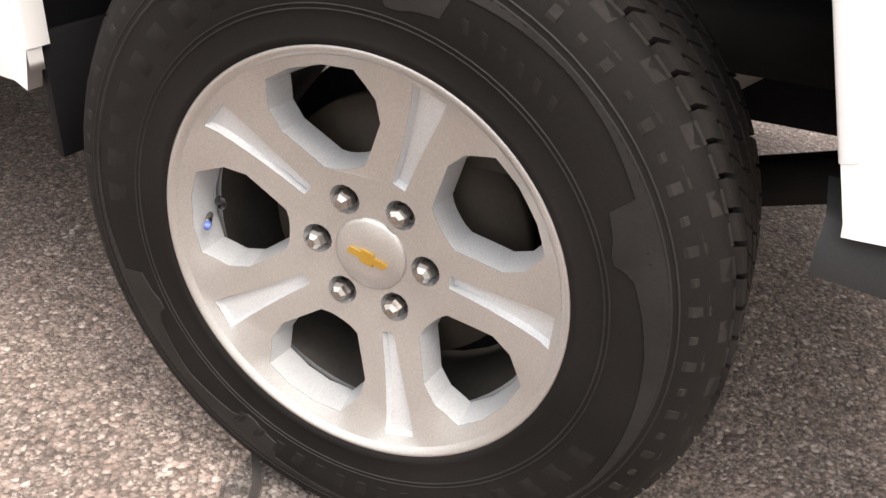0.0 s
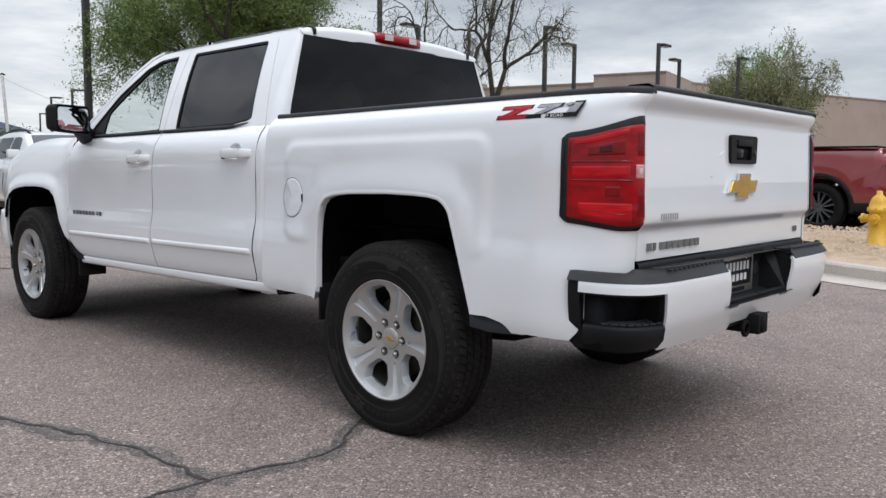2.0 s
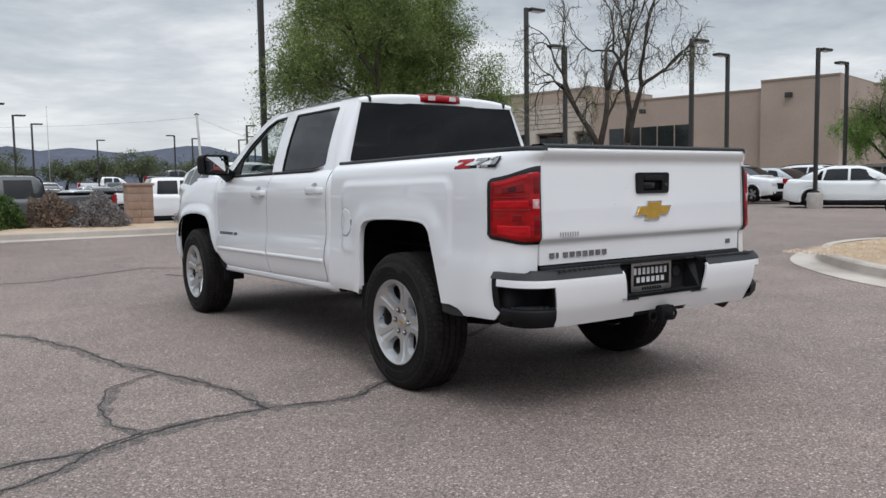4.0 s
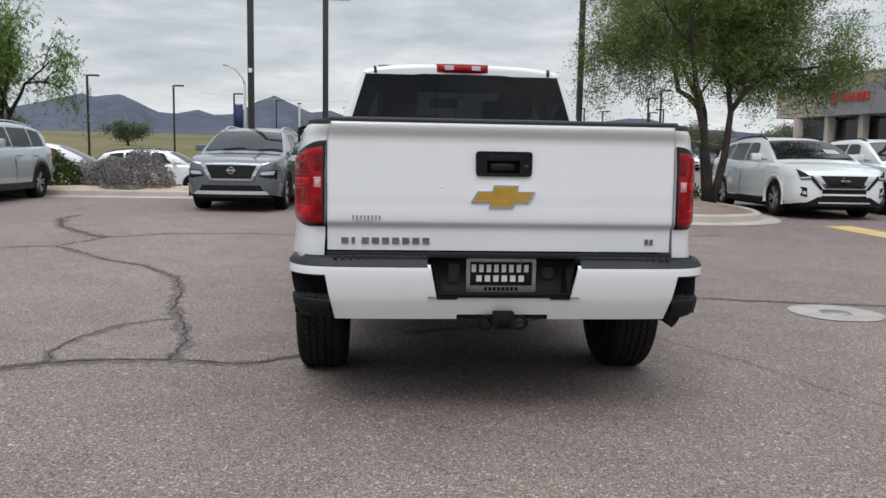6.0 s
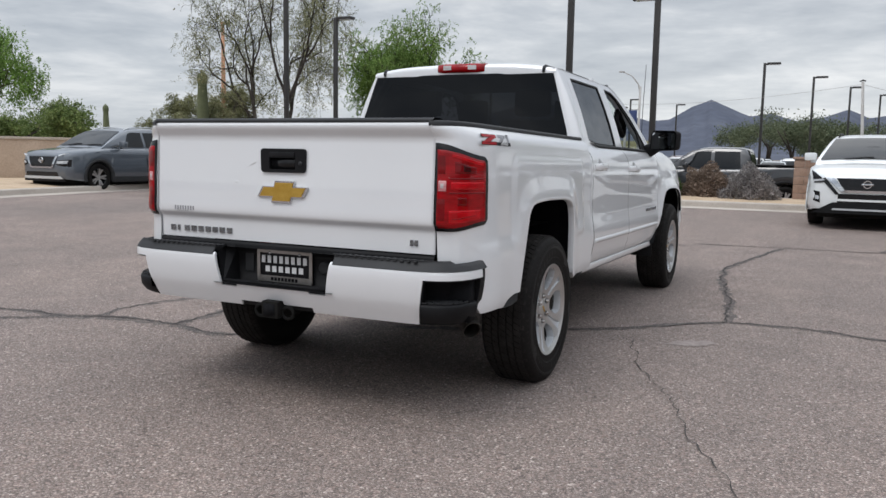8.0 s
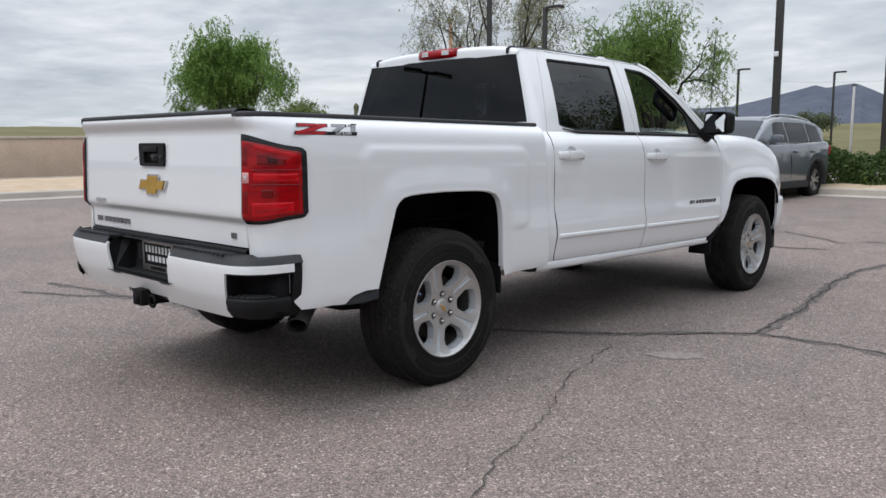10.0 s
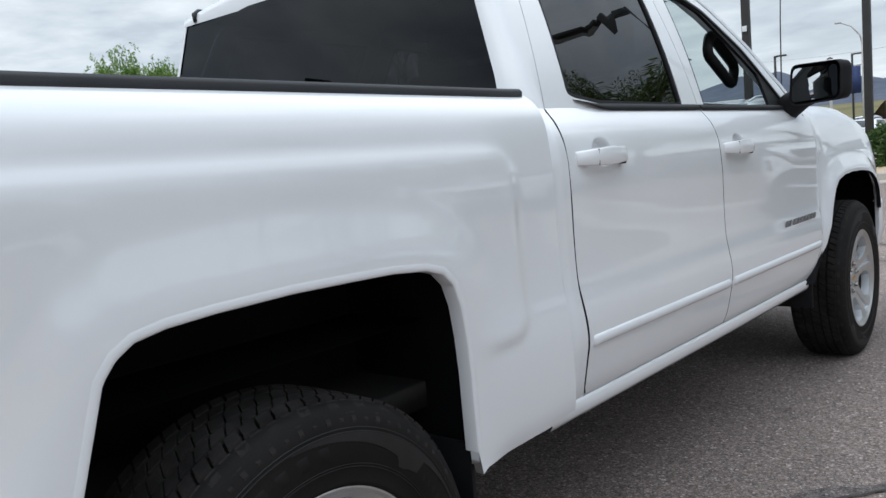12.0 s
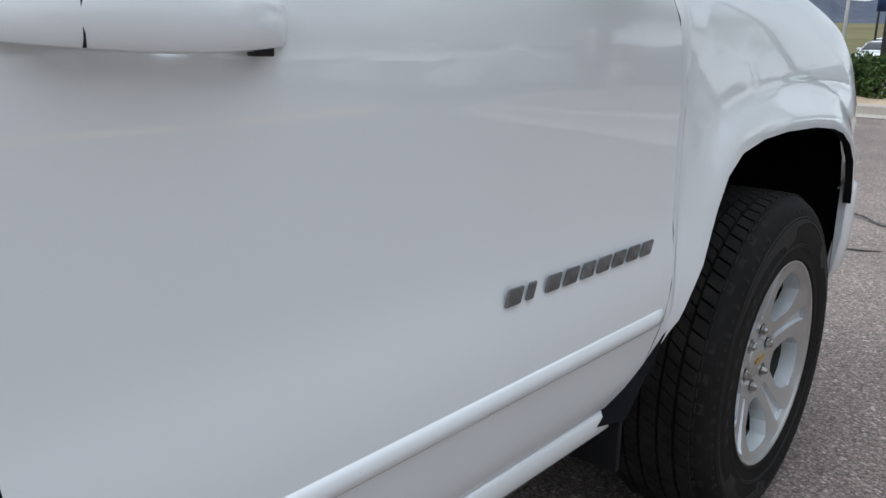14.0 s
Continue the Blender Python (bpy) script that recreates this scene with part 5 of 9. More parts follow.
bars(0.647, 0.690, 0.790, 0.814, 2, "badge", tailgate, 0.006, -0.9625, 0.32)
bars(-0.655, -0.525, 0.889, 0.909, 8, "grey_decal", tailgate, 0.0006, -0.9882, 0.45)
bars(-0.640, -0.545, 0.8835, 0.8855, 1, "grey_decal", tailgate, 0.0006, -0.9866)
# small dents: shallow dimples pressed into the skin show as slight rings
for x, z, w, h, a in ((-0.185, 1.118, 0.034, 0.003, 24), (-0.27, 1.035, 0.012, 0.006, 0)):
    bm = sheet([[(w * q * math.cos(2 * math.pi * k / 20), -0.0012 * (1 - abs(2 * q - 1.1)) if 0 < q < 1 else 0.0004, h * q * math.sin(2 * math.pi * k / 20)) for k in range(21)] for q in (0, 0.3, 0.55, 0.8, 1.0)])
    part("dent", bm, "white_paint", tailgate).matrix_basis = pose(x, gate_y(x, z) - 0.0006, z, 0, -a, 0)
# dark valance under the gate
part("valance", sheet([[(x, y, z) for x in spread(-0.765, 0.765, 0.3)] for y, z in ((-0.955, 0.752), (-0.968, 0.748), (-0.972, 0.738), (-0.97, 0.70))]), "black_plastic", truck)

# tail lamps follow the rounded corner of the box
for s in (1, -1):
    def lamp_sheet(c0, c1, zlo, zhi, off, rows=16, n=26):
        cs = []
        for k in range(n + 1):
            cs.append(c0 + (c1 - c0) * k / n)
        grid = []
        for c in cs:
            col = []
            for j in range(rows + 1):
                q = j / rows
                a, b = zlo(c), zhi(c)
                e = min(q, 1 - q) * rows
                edge = min(e, (c0 - c) * 60, (c - c1) * 60)
                p = box_point(-1.212 + (c + 1.195) * 0.979, a + (b - a) * q, off - (0.006 if edge < 0.5 else 0.0))
                col.append((p.x * s, p.y, p.z))
            grid.append(col)
        return sheet(grid, flip=(s < 0))
    zl = lambda c: 0.884 - 0.026 * smoothstep(-1.1, -1.75, c) + 0.020 * smoothstep(-1.24, -1.195, c)
    zh = lambda c: 1.172 + 0.055 * smoothstep(-1.15, -2.0, c) - 0.018 * smoothstep(-1.24, -1.195, c)
    lamp = part("tail_lamp", lamp_sheet(-1.195, -1.995, zl, zh, 0.010), "lamp_black", truck, "tail lamp with red lens and black surround")
    zl2 = lambda c: zl(c) + 0.015
    zh2 = lambda c: zh(c) - 0.016 - 0.008 * smoothstep(-1.5, -2, c)
    part("lens", lamp_sheet(-1.235, -1.965, zl2, zh2, 0.0140, 30), "red_lens", lamp, "red tail lamp lens")
    # chambers behind the lens: an upper box with a dark bulb, a bright shelf, a lower bowl, a darker inner column
    part("lens_band", lamp_sheet(-1.250, -1.80, lambda c: 1.074, lambda c: 1.0835, 0.0150, 4), "mid_red_lens", lamp)
    part("bright_shelf", lamp_sheet(-1.250, -1.78, lambda c: 1.026, lambda c: 1.072, 0.0148, 6, 18), "bright_red_lens", lamp)
    part("upper_rim", lamp_sheet(-1.262, -1.76, lambda c: zh2(c) - 0.030, lambda c: zh2(c) - 0.009, 0.0148, 6, 18), "bright_red_lens", lamp)
    part("upper_chamber", lamp_sheet(-1.36, -1.72, lambda c: 1.094, lambda c: zh2(c) - 0.036, 0.0150, 8, 14), "mid_red_lens", lamp)
    part("upper_bulb", lamp_sheet(-1.45, -1.58, lambda c: 1.104, lambda c: zh2(c) - 0.044, 0.0154, 8, 10), "deep_red_lens", lamp)
    part("lens_band", lamp_sheet(-1.250, -1.80, lambda c: 1.014, lambda c: 1.0235, 0.0150, 4), "mid_red_lens", lamp)
    part("lower_bowl", lamp_sheet(-1.30, -1.80, lambda c: zl2(c) + 0.012, lambda c: 0.952, 0.0150, 10, 18), "bright_red_lens", lamp)
    part("bowl_ridge", lamp_sheet(-1.36, -1.74, lambda c: zl2(c) + 0.034, lambda c: zl2(c) + 0.040, 0.0156, 3), "mid_red_lens", lamp)
    part("lower_bulb", lamp_sheet(-1.50, -1.66, lambda c: 0.964, lambda c: 1.004, 0.0152, 8, 10), "mid_red_lens", lamp)
    part("inner_column", lamp_sheet(-1.825, -1.955, lambda c: 1.082, lambda c: zh2(c) - 0.012, 0.0150, 6, 8), "mid_red_lens", lamp)
    part("inner_column", lamp_sheet(-1.825, -1.955, lambda c: zl2(c) + 0.014, lambda c: 1.012, 0.0150, 6, 8), "mid_red_lens", lamp)
    part("reverse_lens", lamp_sheet(-1.815, -1.945, lambda c: 1.022, lambda c: 1.074, 0.0160, 8, 10), "pink_lens", lamp, "clear reversing lens")
    part("reverse_bulb", lamp_sheet(-1.85, -1.915, lambda c: 1.034, lambda c: 1.062, 0.0166, 6, 6), "clear_lens", lamp)
    # side decal: slanted red and grey blocks with a dark under-bar
    def dp(y, z):
        return (s * (box_x(max(y, -0.70), z) - (0.002 if y < -0.70 else 0) * ((-0.70 - y) / 0.12) ** 2 * 3 + 0.0012), y, z)
    def decal(quads, mat, up=0.0):
        vs, fs = [], []
        for q in quads:
            n = len(vs)
            vs += [(dp(y, z)[0] + s * up, y, z) for y, z in q]
            fs.append(tuple(range(n, n + 4)) if s < 0 else tuple(range(n + 3, n - 1, -1)))
        part("decal", mesh_of("decal", vs, fs, mat), None, box_body)
    f = (lambda u: -0.835 + 0.30 * u) if s > 0 else (lambda u: -0.535 - 0.30 * u)
    sl = 0.020 if s > 0 else -0.020
    def D(a0, a1, z0, b0, b1, z1):
        q = [(f(a0) + sl * (z0 - 1.228) / 0.045, z0), (f(a1) + sl * (z0 - 1.228) / 0.045, z0), (f(b1) + sl * (z1 - 1.228) / 0.045, z1), (f(b0) + sl * (z1 - 1.228) / 0.045, z1)]
        return q if s > 0 else q[::-1]
    red = [D(0.02, 0.42, 1.228, 0.02, 0.42, 1.240), D(0.02, 0.42, 1.262, 0.02, 0.42, 1.273), D(0.04, 0.22, 1.240, 0.24, 0.42, 1.262)]
    grey = [D(0.49, 0.74, 1.263, 0.49, 0.74, 1.273), D(0.50, 0.60, 1.241, 0.62, 0.74, 1.263), D(0.85, 0.95, 1.241, 0.85, 0.95, 1.273), D(0.79, 0.85, 1.265, 0.79, 0.85, 1.273)]
    decal(red, "red_decal", 0.0008)
    decal(grey, "grey_decal", 0.0008)
    edge = lambda q: [(y + (y - sum(p[0] for p in q) / 4) * 0.09, z + (z - sum(p[1] for p in q) / 4) * 0.34) for y, z in q]
    decal([edge(q) for q in red] + [[(y + 0.006 * s, z) for y, z in edge(q)] for q in grey], "dark_decal", 0.0002)
    decal([D(0.44, 0.985, 1.2255, 0.44, 0.985, 1.2405)], "dark_decal", 0.0004)
    # the small words beneath read OFF ROAD
    fc = bpy.data.curves.new("decal_words", "FONT")
    fc.body, fc.size, fc.extrude, fc.align_x = "OFF ROAD", 0.0165, 0.0006, "CENTER"
    fc.space_character = 1.15
    fc.materials.append(MAT["white_letter"])
    t = new("decal_words", fc)
    t.parent = box_body
    yc = -0.615 if s > 0 else -0.755
    t.matrix_basis = Matrix.Translation((s * (box_x(-0.69, 1.232) + 0.0030), yc, 1.2275)) @ Matrix.Rotation(radians(90 * s), 4, "Z") @ Matrix.Rotation(radians(80), 4, "X")

# high brake lamp on the roof edge
hb = part("brake_lamp", sheet([[(x, 0.927 - d + 0.012 * (x / 0.2) ** 2 * 1.2 + t, z) for x, d in ((-0.178, -0.012), (-0.171, 0.006), (-0.11, 0.012), (0, 0.014), (0.11, 0.012), (0.171, 0.006), (0.178, -0.012))]
                                for z, t in ((1.812, 0.035), (1.806, 0.008), (1.785, 0.0), (1.762, 0.0), (1.755, 0.012))]), "red_lens", truck, "red high brake lamp with clear inserts")
thicken(hb, 0.003, -1.0)
for x0, x1 in ((-0.122, -0.062), (0.062, 0.122)):
    part("insert", sheet([[(x, 0.9070 + 0.012 * (x / 0.2) ** 2, z) for x in (x0, (x0 + x1) / 2, x1)] for z in (1.800, 1.770)]), "clear_lens", hb, "clear cargo lamp insert")

# ---- rear bumper ----
PLAN = [(0.0, -1.095), (0.30, -1.095), (0.55, -1.093), (0.72, -1.085), (0.80, -1.070), (0.87, -1.040), (0.92, -0.995), (0.948, -0.945), (0.964, -0.880), (0.968, -0.832)]
CUM = [0.0]
for (a, b), (c, d) in zip(PLAN, PLAN[1:]):
    CUM.append(CUM[-1] + math.hypot(c - a, d - b))


def bump_pt(q, z, off=0.0):
    """Along the bumper by arc length, at height z."""
    x = smooth_table(list(zip(CUM, [p[0] for p in PLAN])), q)
    y = smooth_table(list(zip(CUM, [p[1] for p in PLAN])), q)
    x2 = smooth_table(list(zip(CUM, [p[0] for p in PLAN])), q + 0.01)
    y2 = smooth_table(list(zip(CUM, [p[1] for p in PLAN])), q + 0.01)
    if q > CUM[-1] - 0.011:
        x2, y2 = x + 0.001, y + 0.012
    t = Vector((x2 - x, y2 - y, 0)).normalized()
    n = Vector((t.y, -t.x, 0))
    tuck = smooth_table([(0.46, 0.060), (0.50, 0.040), (0.56, 0.014), (0.64, 0.0), (0.69, 0.0), (0.704, 0.006), (0.712, 0.018)], z)
    return Vector((x, y, z)) + n * (off - tuck)


END = CUM[-1]
bumper = part("rear_bumper", sheet([[(x, y, z) for x in spread(-0.75, 0.75, 0.15)] for y, z in ((-0.90, 0.70), (-0.90, 0.47), (-1.02, 0.462))]), "black_plastic", truck, "white rear bumper with black step pads")
zrow = [0.462, 0.470, 0.485, 0.50, 0.52, 0.54, 0.555, 0.565, 0.58, 0.60, 0.62, 0.64, 0.655, 0.663, 0.672, 0.685, 0.695, 0.703, 0.709, 0.712]
for s in (1, -1):
    def cells(cols, keep, off, mat, name, shift=None):
        verts, faces, idx = [], [], {}
        for i, c in enumerate(cols):
            for j, z in enumerate(zrow):
                q = c + (shift(c, z) if shift else 0)
                p = bump_pt(max(0, q), z, off)
                idx[i, j] = len(verts)
                verts.append((p.x * s, p.y, p.z))
        for i in range(len(cols) - 1):
            for j in range(len(zrow) - 1):
                if keep((cols[i] + cols[i + 1]) / 2, (zrow[j] + zrow[j + 1]) / 2):
                    f = (idx[i, j], idx[i + 1, j], idx[i + 1, j + 1], idx[i, j + 1])
                    faces.append(f if s > 0 else f[::-1])
        me = mesh_of(name, verts, faces, mat, True)
        bm = bmesh.new()
        bm.from_mesh(me)
        bmesh.ops.delete(bm, geom=[v for v in bm.verts if not v.link_faces], context="VERTS")
        return part(name, bm, mat, bumper)
    cols = spread(0.0, END, 0.02, [0.2, 0.29, 0.752, END - 0.035])
    slant = lambda c, z: 0.028 * (z - 0.56) / 0.14 * max(0.0, 1 - abs(c - 0.29) / 0.09) + (0.025 * (z - 0.50) / 0.16 - 0.012) * max(0.0, 1 - abs(c - 0.752) / 0.09)
    def white(c, z):
        if c < 0.2 and z < 0.565:
            return z > 0.485
        if c < 0.29:
            return 0.464 < z < 0.56
        if c < 0.752:
            return 0.464 < z < 0.7095
        return 0.664 < z < 0.7035 and c < END - 0.035
    ob = cells(cols, white, 0.0, "white_paint", "bumper_skin", slant)
    thicken(ob, 0.012)
    def black(c, z):
        if c < 0.31:
            return z < 0.58
        if 0.765 < c < END - 0.045:
            return z > 0.655 or z < 0.50
        return True
    ob = cells(cols, black, -0.010, "black_plastic", "bumper_core", slant)
    thicken(ob, 0.02)
    # corner pocket: back, ends and tread plate
    pc = spread(0.74, END - 0.03, 0.03)
    rows_ = [[bump_pt(c, z, -d) for c in pc] for z, d in ((0.668, 0.012), (0.664, 0.10), (0.53, 0.115), (0.50, 0.02))]
    part("pocket", sheet([[(p.x * s, p.y, p.z) for p in r] for r in rows_], flip=(s < 0)), "liner", bumper)
    part("pocket_back", box((min(s * 0.72, s * 0.93), -0.925, 0.47), (max(s * 0.72, s * 0.93), -0.87, 0.67)), "liner", bumper)
    for c in (0.745, END - 0.038):
        q = [bump_pt(c, 0.50, -0.012), bump_pt(c, 0.665, -0.012), bump_pt(c, 0.665, -0.115), bump_pt(c, 0.50, -0.115)]
        part("pocket_end", mesh_of("pocket_end", [(p.x * s, p.y, p.z) for p in q], [(0, 1, 2, 3)], "black_plastic"), None, bumper)
    pc = spread(0.750, END - 0.045, 0.02)
    rows_ = [[bump_pt(c, 0.560, -d) + Vector((0, 0, z)) for c in pc] for d, z in ((0.11, 0.0), (0.05, 0.004), (0.014, 0.004), (0.004, 0.0))]
    rows_ += [[bump_pt(c, 0.560, 0.000) + Vector((0, 0, -0.010)) for c in pc], [bump_pt(c, 0.560, -0.006) + Vector((0, 0, -0.050)) for c in pc], [bump_pt(c, 0.560, -0.03) + Vector((0, 0, -0.080)) for c in pc]]
    rows_ = [[(p.x * s, p.y, p.z - 0.006) for p in r] for r in rows_]
    step = part("corner_step", sheet(rows_, flip=(s > 0)), "black_plastic", bumper, "black corner step with raised grips")
    gm = []
    for i in range(8):
        for j in range(3):
            c = 0.765 + 0.034 * i + 0.017 * (j % 2)
            if c > END - 0.09:
                continue
            p = bump_pt(c, 0.560, -0.075 + 0.030 * j)
            t = (bump_pt(c + 0.01, 0.56) - bump_pt(c, 0.56)).normalized()
            ang = math.atan2(t.y, t.x)
            gm.append(Matrix.Translation((p.x * s, p.y, p.z - 0.0005)) @ Matrix.Rotation(ang * s, 4, "Z"))
    bm = bmesh.new()
    for m in gm:
        bm_box(bm, (-0.012, -0.0045, 0.0), (0.012, 0.0045, 0.006), 0.002, m)
    part("grip_pattern", bm, "grey_plastic", step)
    # top pad with ribs
    pc = spread(0.0, END, 0.03)
    def back(c):
        p = bump_pt(c, 0.70)
        return Vector((min(p.x * 0.97, 0.945), min(-0.955 + 0.0 * c, p.y + 0.02), 0.742)) if p.x < 0.90 else Vector((p.x - 0.035, p.y + 0.012, 0.728))
    rows_ = [[bump_pt(c, 0.700, 0.004) for c in pc], [bump_pt(c, 0.716, 0.006) for c in pc], [bump_pt(c, 0.726, -0.002) for c in pc], [back(c).lerp(bump_pt(c, 0.726, -0.012), 0.5) + Vector((0, 0, 0.003)) for c in pc], [back(c) for c in pc]]
    k0 = next(i for i, c in enumerate(pc) if c > 0.31)
    rows_ = [[(p.x * s, p.y, p.z) for p in r[k0:]] for r in rows_]
    pad = part("step_pad", sheet(rows_, flip=(s < 0)), "grey_plastic", bumper, "dark ribbed step pad")
    thicken(pad, 0.006)
    for k in range(13):
        x = 0.34 + 0.032 * k
        part("rib", box((s * x - 0.008, -1.075, 0.733), (s * x + 0.008, -1.0, 0.7385), 0.002), "grey_plastic", pad)
# plate recess
part("plate_recess", sheet([[(x, y, z) for x in (-0.33, -0.29, 0, 0.29, 0.33)] for y, z in ((-1.04, 0.735), (-0.985, 0.728), (-0.965, 0.70), (-0.965, 0.575), (-1.0, 0.567), (-1.0945, 0.568))]), "black_plastic", bumper)
for s in (1, -1):
    part("recess_side", mesh_of("recess_side", [(s * 0.308, -1.080, 0.706), (s * 0.282, -1.08, 0.562), (s * 0.27, -0.96, 0.57), (s * 0.285, -0.96, 0.735), (s * 0.322, -1.0, 0.74)], [(0, 1, 2, 3, 4)], "black_plastic"), None, bumper)
part("socket", lathe([(0.0, 0.030), (0.006, 0.029), (0.008, 0.024), (0.003, 0.0005)], 20, axis="z"), "grey_plastic", bumper).matrix_basis = pose(0.212, -0.966, 0.66, 90, 0, 0)
part("cover_plate", box((-0.235, -0.972, 0.615), (-0.185, -0.963, 0.70), 0.004), "grey_plastic", bumper)
plate = part("licence_plate", box((-0.152, -0.978, 0.578), (0.152, -0.973, 0.722), 0.003), "dark_decal", bumper, "black dealer plate in a grey frame")
fr = poly_prism(round_loop([(-0.155, 0.575), (0.155, 0.575), (0.155, 0.725), (-0.155, 0.725)], 0.008), -0.006, holes=[[(-0.138, 0.604), (0.138, 0.604), (0.138, 0.711), (-0.138, 0.711)]])
part("plate_frame", fr, "steel", plate).matrix_basis = pose(0, -0.978, 0)
bars(-0.131, 0.136, 0.664, 0.698, 8, "white_letter", plate, 0.0015, -0.9785, 0.42)
bars(-0.110, 0.116, 0.622, 0.650, 6, "white_letter", plate, 0.0015, -0.9785, 0.36)
bars(-0.075, 0.080, 0.582, 0.598, 8, "dark_decal", plate, 0.0015, -0.984, 0.3)
for x in (-0.085, 0.085):
    part("screw", lathe([(0.0, 0.007), (0.004, 0.006), (0.005, 0.001)], 10, axis="z"), "chrome", plate).matrix_basis = pose(x, -0.981, 0.712, 90, 0, 0)

# ---- underside ----
for s in (1, -1):
    part("frame_rail", box((s * 0.42 - 0.04, -1.0, 0.46), (s * 0.42 + 0.04, 4.3, 0.60), 0.01), "underbody", truck)
    part("leaf_spring", tube([(s * 0.55, -0.72, 0.50), (s * 0.55, -0.35, 0.38), (s * 0.55, 0, 0.345), (s * 0.55, 0.35, 0.38), (s * 0.55, 0.72, 0.48)], 0.035, 6), "underbody", truck)
for s in (1, -1):
    # shock absorber: a pale tube below, the red boot over its rod above
    sh = part("shock_absorber", tube([(s * 0.565, -0.10, 0.37), (s * 0.565, -0.355, 0.585)], 0.040, 14), "shock_body", truck, "pale shock absorber with red boot")
    part("boot", tube([(s * 0.565, -0.335, 0.568), (s * 0.565, -0.345, 0.577), (s * 0.565, -0.47, 0.682), (s * 0.565, -0.50, 0.707)], [0.030, 0.036, 0.036, 0.026], 14), "boot_red", sh, "red rubber boot")
part("rear_axle", tube([(-0.78, 0, 0.39), (-0.2, 0, 0.39), (-0.14, 0, 0.39), (0.14, 0, 0.39), (0.2, 0, 0.39), (0.78, 0, 0.39)], [0.05, 0.055, 0.13, 0.13, 0.055, 0.05], 12), "underbody", truck)
part("front_axle", tube([(-0.78, 3.645, 0.39), (0.78, 3.645, 0.39)], 0.05, 8), "underbody", truck)
part("floor_pan", box((-0.78, -0.85, 0.60), (0.78, 4.4, 0.66)), "underbody", truck)
part("engine_tray", box((-0.55, 2.9, 0.36), (0.55, 4.4, 0.6), 0.03), "underbody", truck)
part("transmission", tube([(0, 1.0, 0.5), (0, 2.0, 0.48), (0, 2.9, 0.48)], [0.05, 0.10, 0.18], 10), "underbody", truck)
part("spare_tyre", lathe([(0.50, 0.16), (0.46, 0.20), (0.46, 0.36), (0.50, 0.395), (0.58, 0.395), (0.62, 0.35), (0.62, 0.2)], 28, axis="z"), "rubber", truck).matrix_basis = pose(0, -0.52, -0.03)
part("exhaust_pipe", tube([(0.42, 1.6, 0.46), (0.50, 0.6, 0.44), (0.62, -0.40, 0.50), (0.70, -0.62, 0.478), (0.80, -0.735, 0.468)], 0.036, 12), "underbody", truck)
ex = part("exhaust_tip", tube([(0.74, -0.675, 0.470), (0.80, -0.735, 0.458), (0.85, -0.785, 0.438), (0.895, -0.828, 0.408)], [0.037, 0.039, 0.040, 0.040], 18, caps=False), "dull_steel", truck, "dull steel exhaust tip")
thicken(ex, 0.004)
hitch = part("tow_hitch", tube([(-0.55, -0.90, 0.49), (0.55, -0.90, 0.49)], 0.032, 8), "underbody", truck, "black receiver hitch")
bm = box((-0.045, -1.10, 0.425), (0.045, -0.86, 0.505), 0.006)
part("receiver", bm, "underbody", hitch)
part("receiver_mouth", box((-0.029, -1.104, 0.438), (0.029, -1.096, 0.493)), "liner", hitch)
for s in (1, -1):
    part("chain_loop", tube([(s * (0.075 + 0.03 * math.cos(a)), -1.06, 0.45 + 0.028 * math.sin(a)) for a in (2 * math.pi * k / 12 for k in range(13))], 0.008, 6, caps=False), "underbody", hitch)

# ---- mirrors ----
for s, inner, outer in ((1, (0.905, 2.865), (1.150, 2.735)), (-1, (0.965, 2.690), (1.250, 2.505))):
    a, b = Vector((s * inner[0], inner[1], 0)), Vector((s * outer[0], outer[1], 0))
    u = (b - a).normalized()
    back = Vector((u.y, -u.x, 0)) if s > 0 else Vector((-u.y, u.x, 0))
    wide = (b - a).length
    def mp(q, z, d):
        return a + u * q + Vector((0, 0, z)) + back * d
    # housing: a rounded shell that narrows towards the front
    outline = round_loop([(0.0, 1.272), (wide, 1.280), (wide + 0.005, 1.440), (0.02, 1.450)], 0.036)
    rows_ = []
    for d, k in ((-0.002, 0.93), (0.004, 0.975), (-0.02, 1.0), (-0.06, 0.96), (-0.085, 0.84), (-0.10, 0.62), (-0.108, 0.3), (-0.110, 0.02)):
        rows_.append([mp(wide / 2 + (q - wide / 2) * k, 1.36 + (z - 1.36) * k, d) for q, z in outline + outline[:1]])
    mir = part("door_mirror", sheet(rows_), "black_plastic", truck, "black door mirror")
    # slightly domed glass
    loop = round_loop([(0.018, 1.288), (wide - 0.018, 1.294), (wide - 0.014, 1.424), (0.034, 1.430)], 0.026)
    mm = sheet([[mp(wide / 2 + (q - wide / 2) * k, 1.36 + (z - 1.36) * k, 0.001 + 0.006 * (1 - (k * (q - wide / 2) / (wide / 2)) ** 2)) for q, z in loop + loop[:1]] for k in (1.0, 0.8, 0.6, 0.4, 0.2, 0.01)], flip=(s < 0))
    part("mirror_glass", mm, "mirror", mir, "mirror glass reflecting the door")
    part("mirror_arm", tube([(s * 0.862, 2.95, 1.262), (s * 0.895, 2.92, 1.280), mp(0.03, 1.315, -0.06), mp(0.10, 1.33, -0.07)], [0.060, 0.058, 0.050, 0.042], 10), "black_plastic", mir)

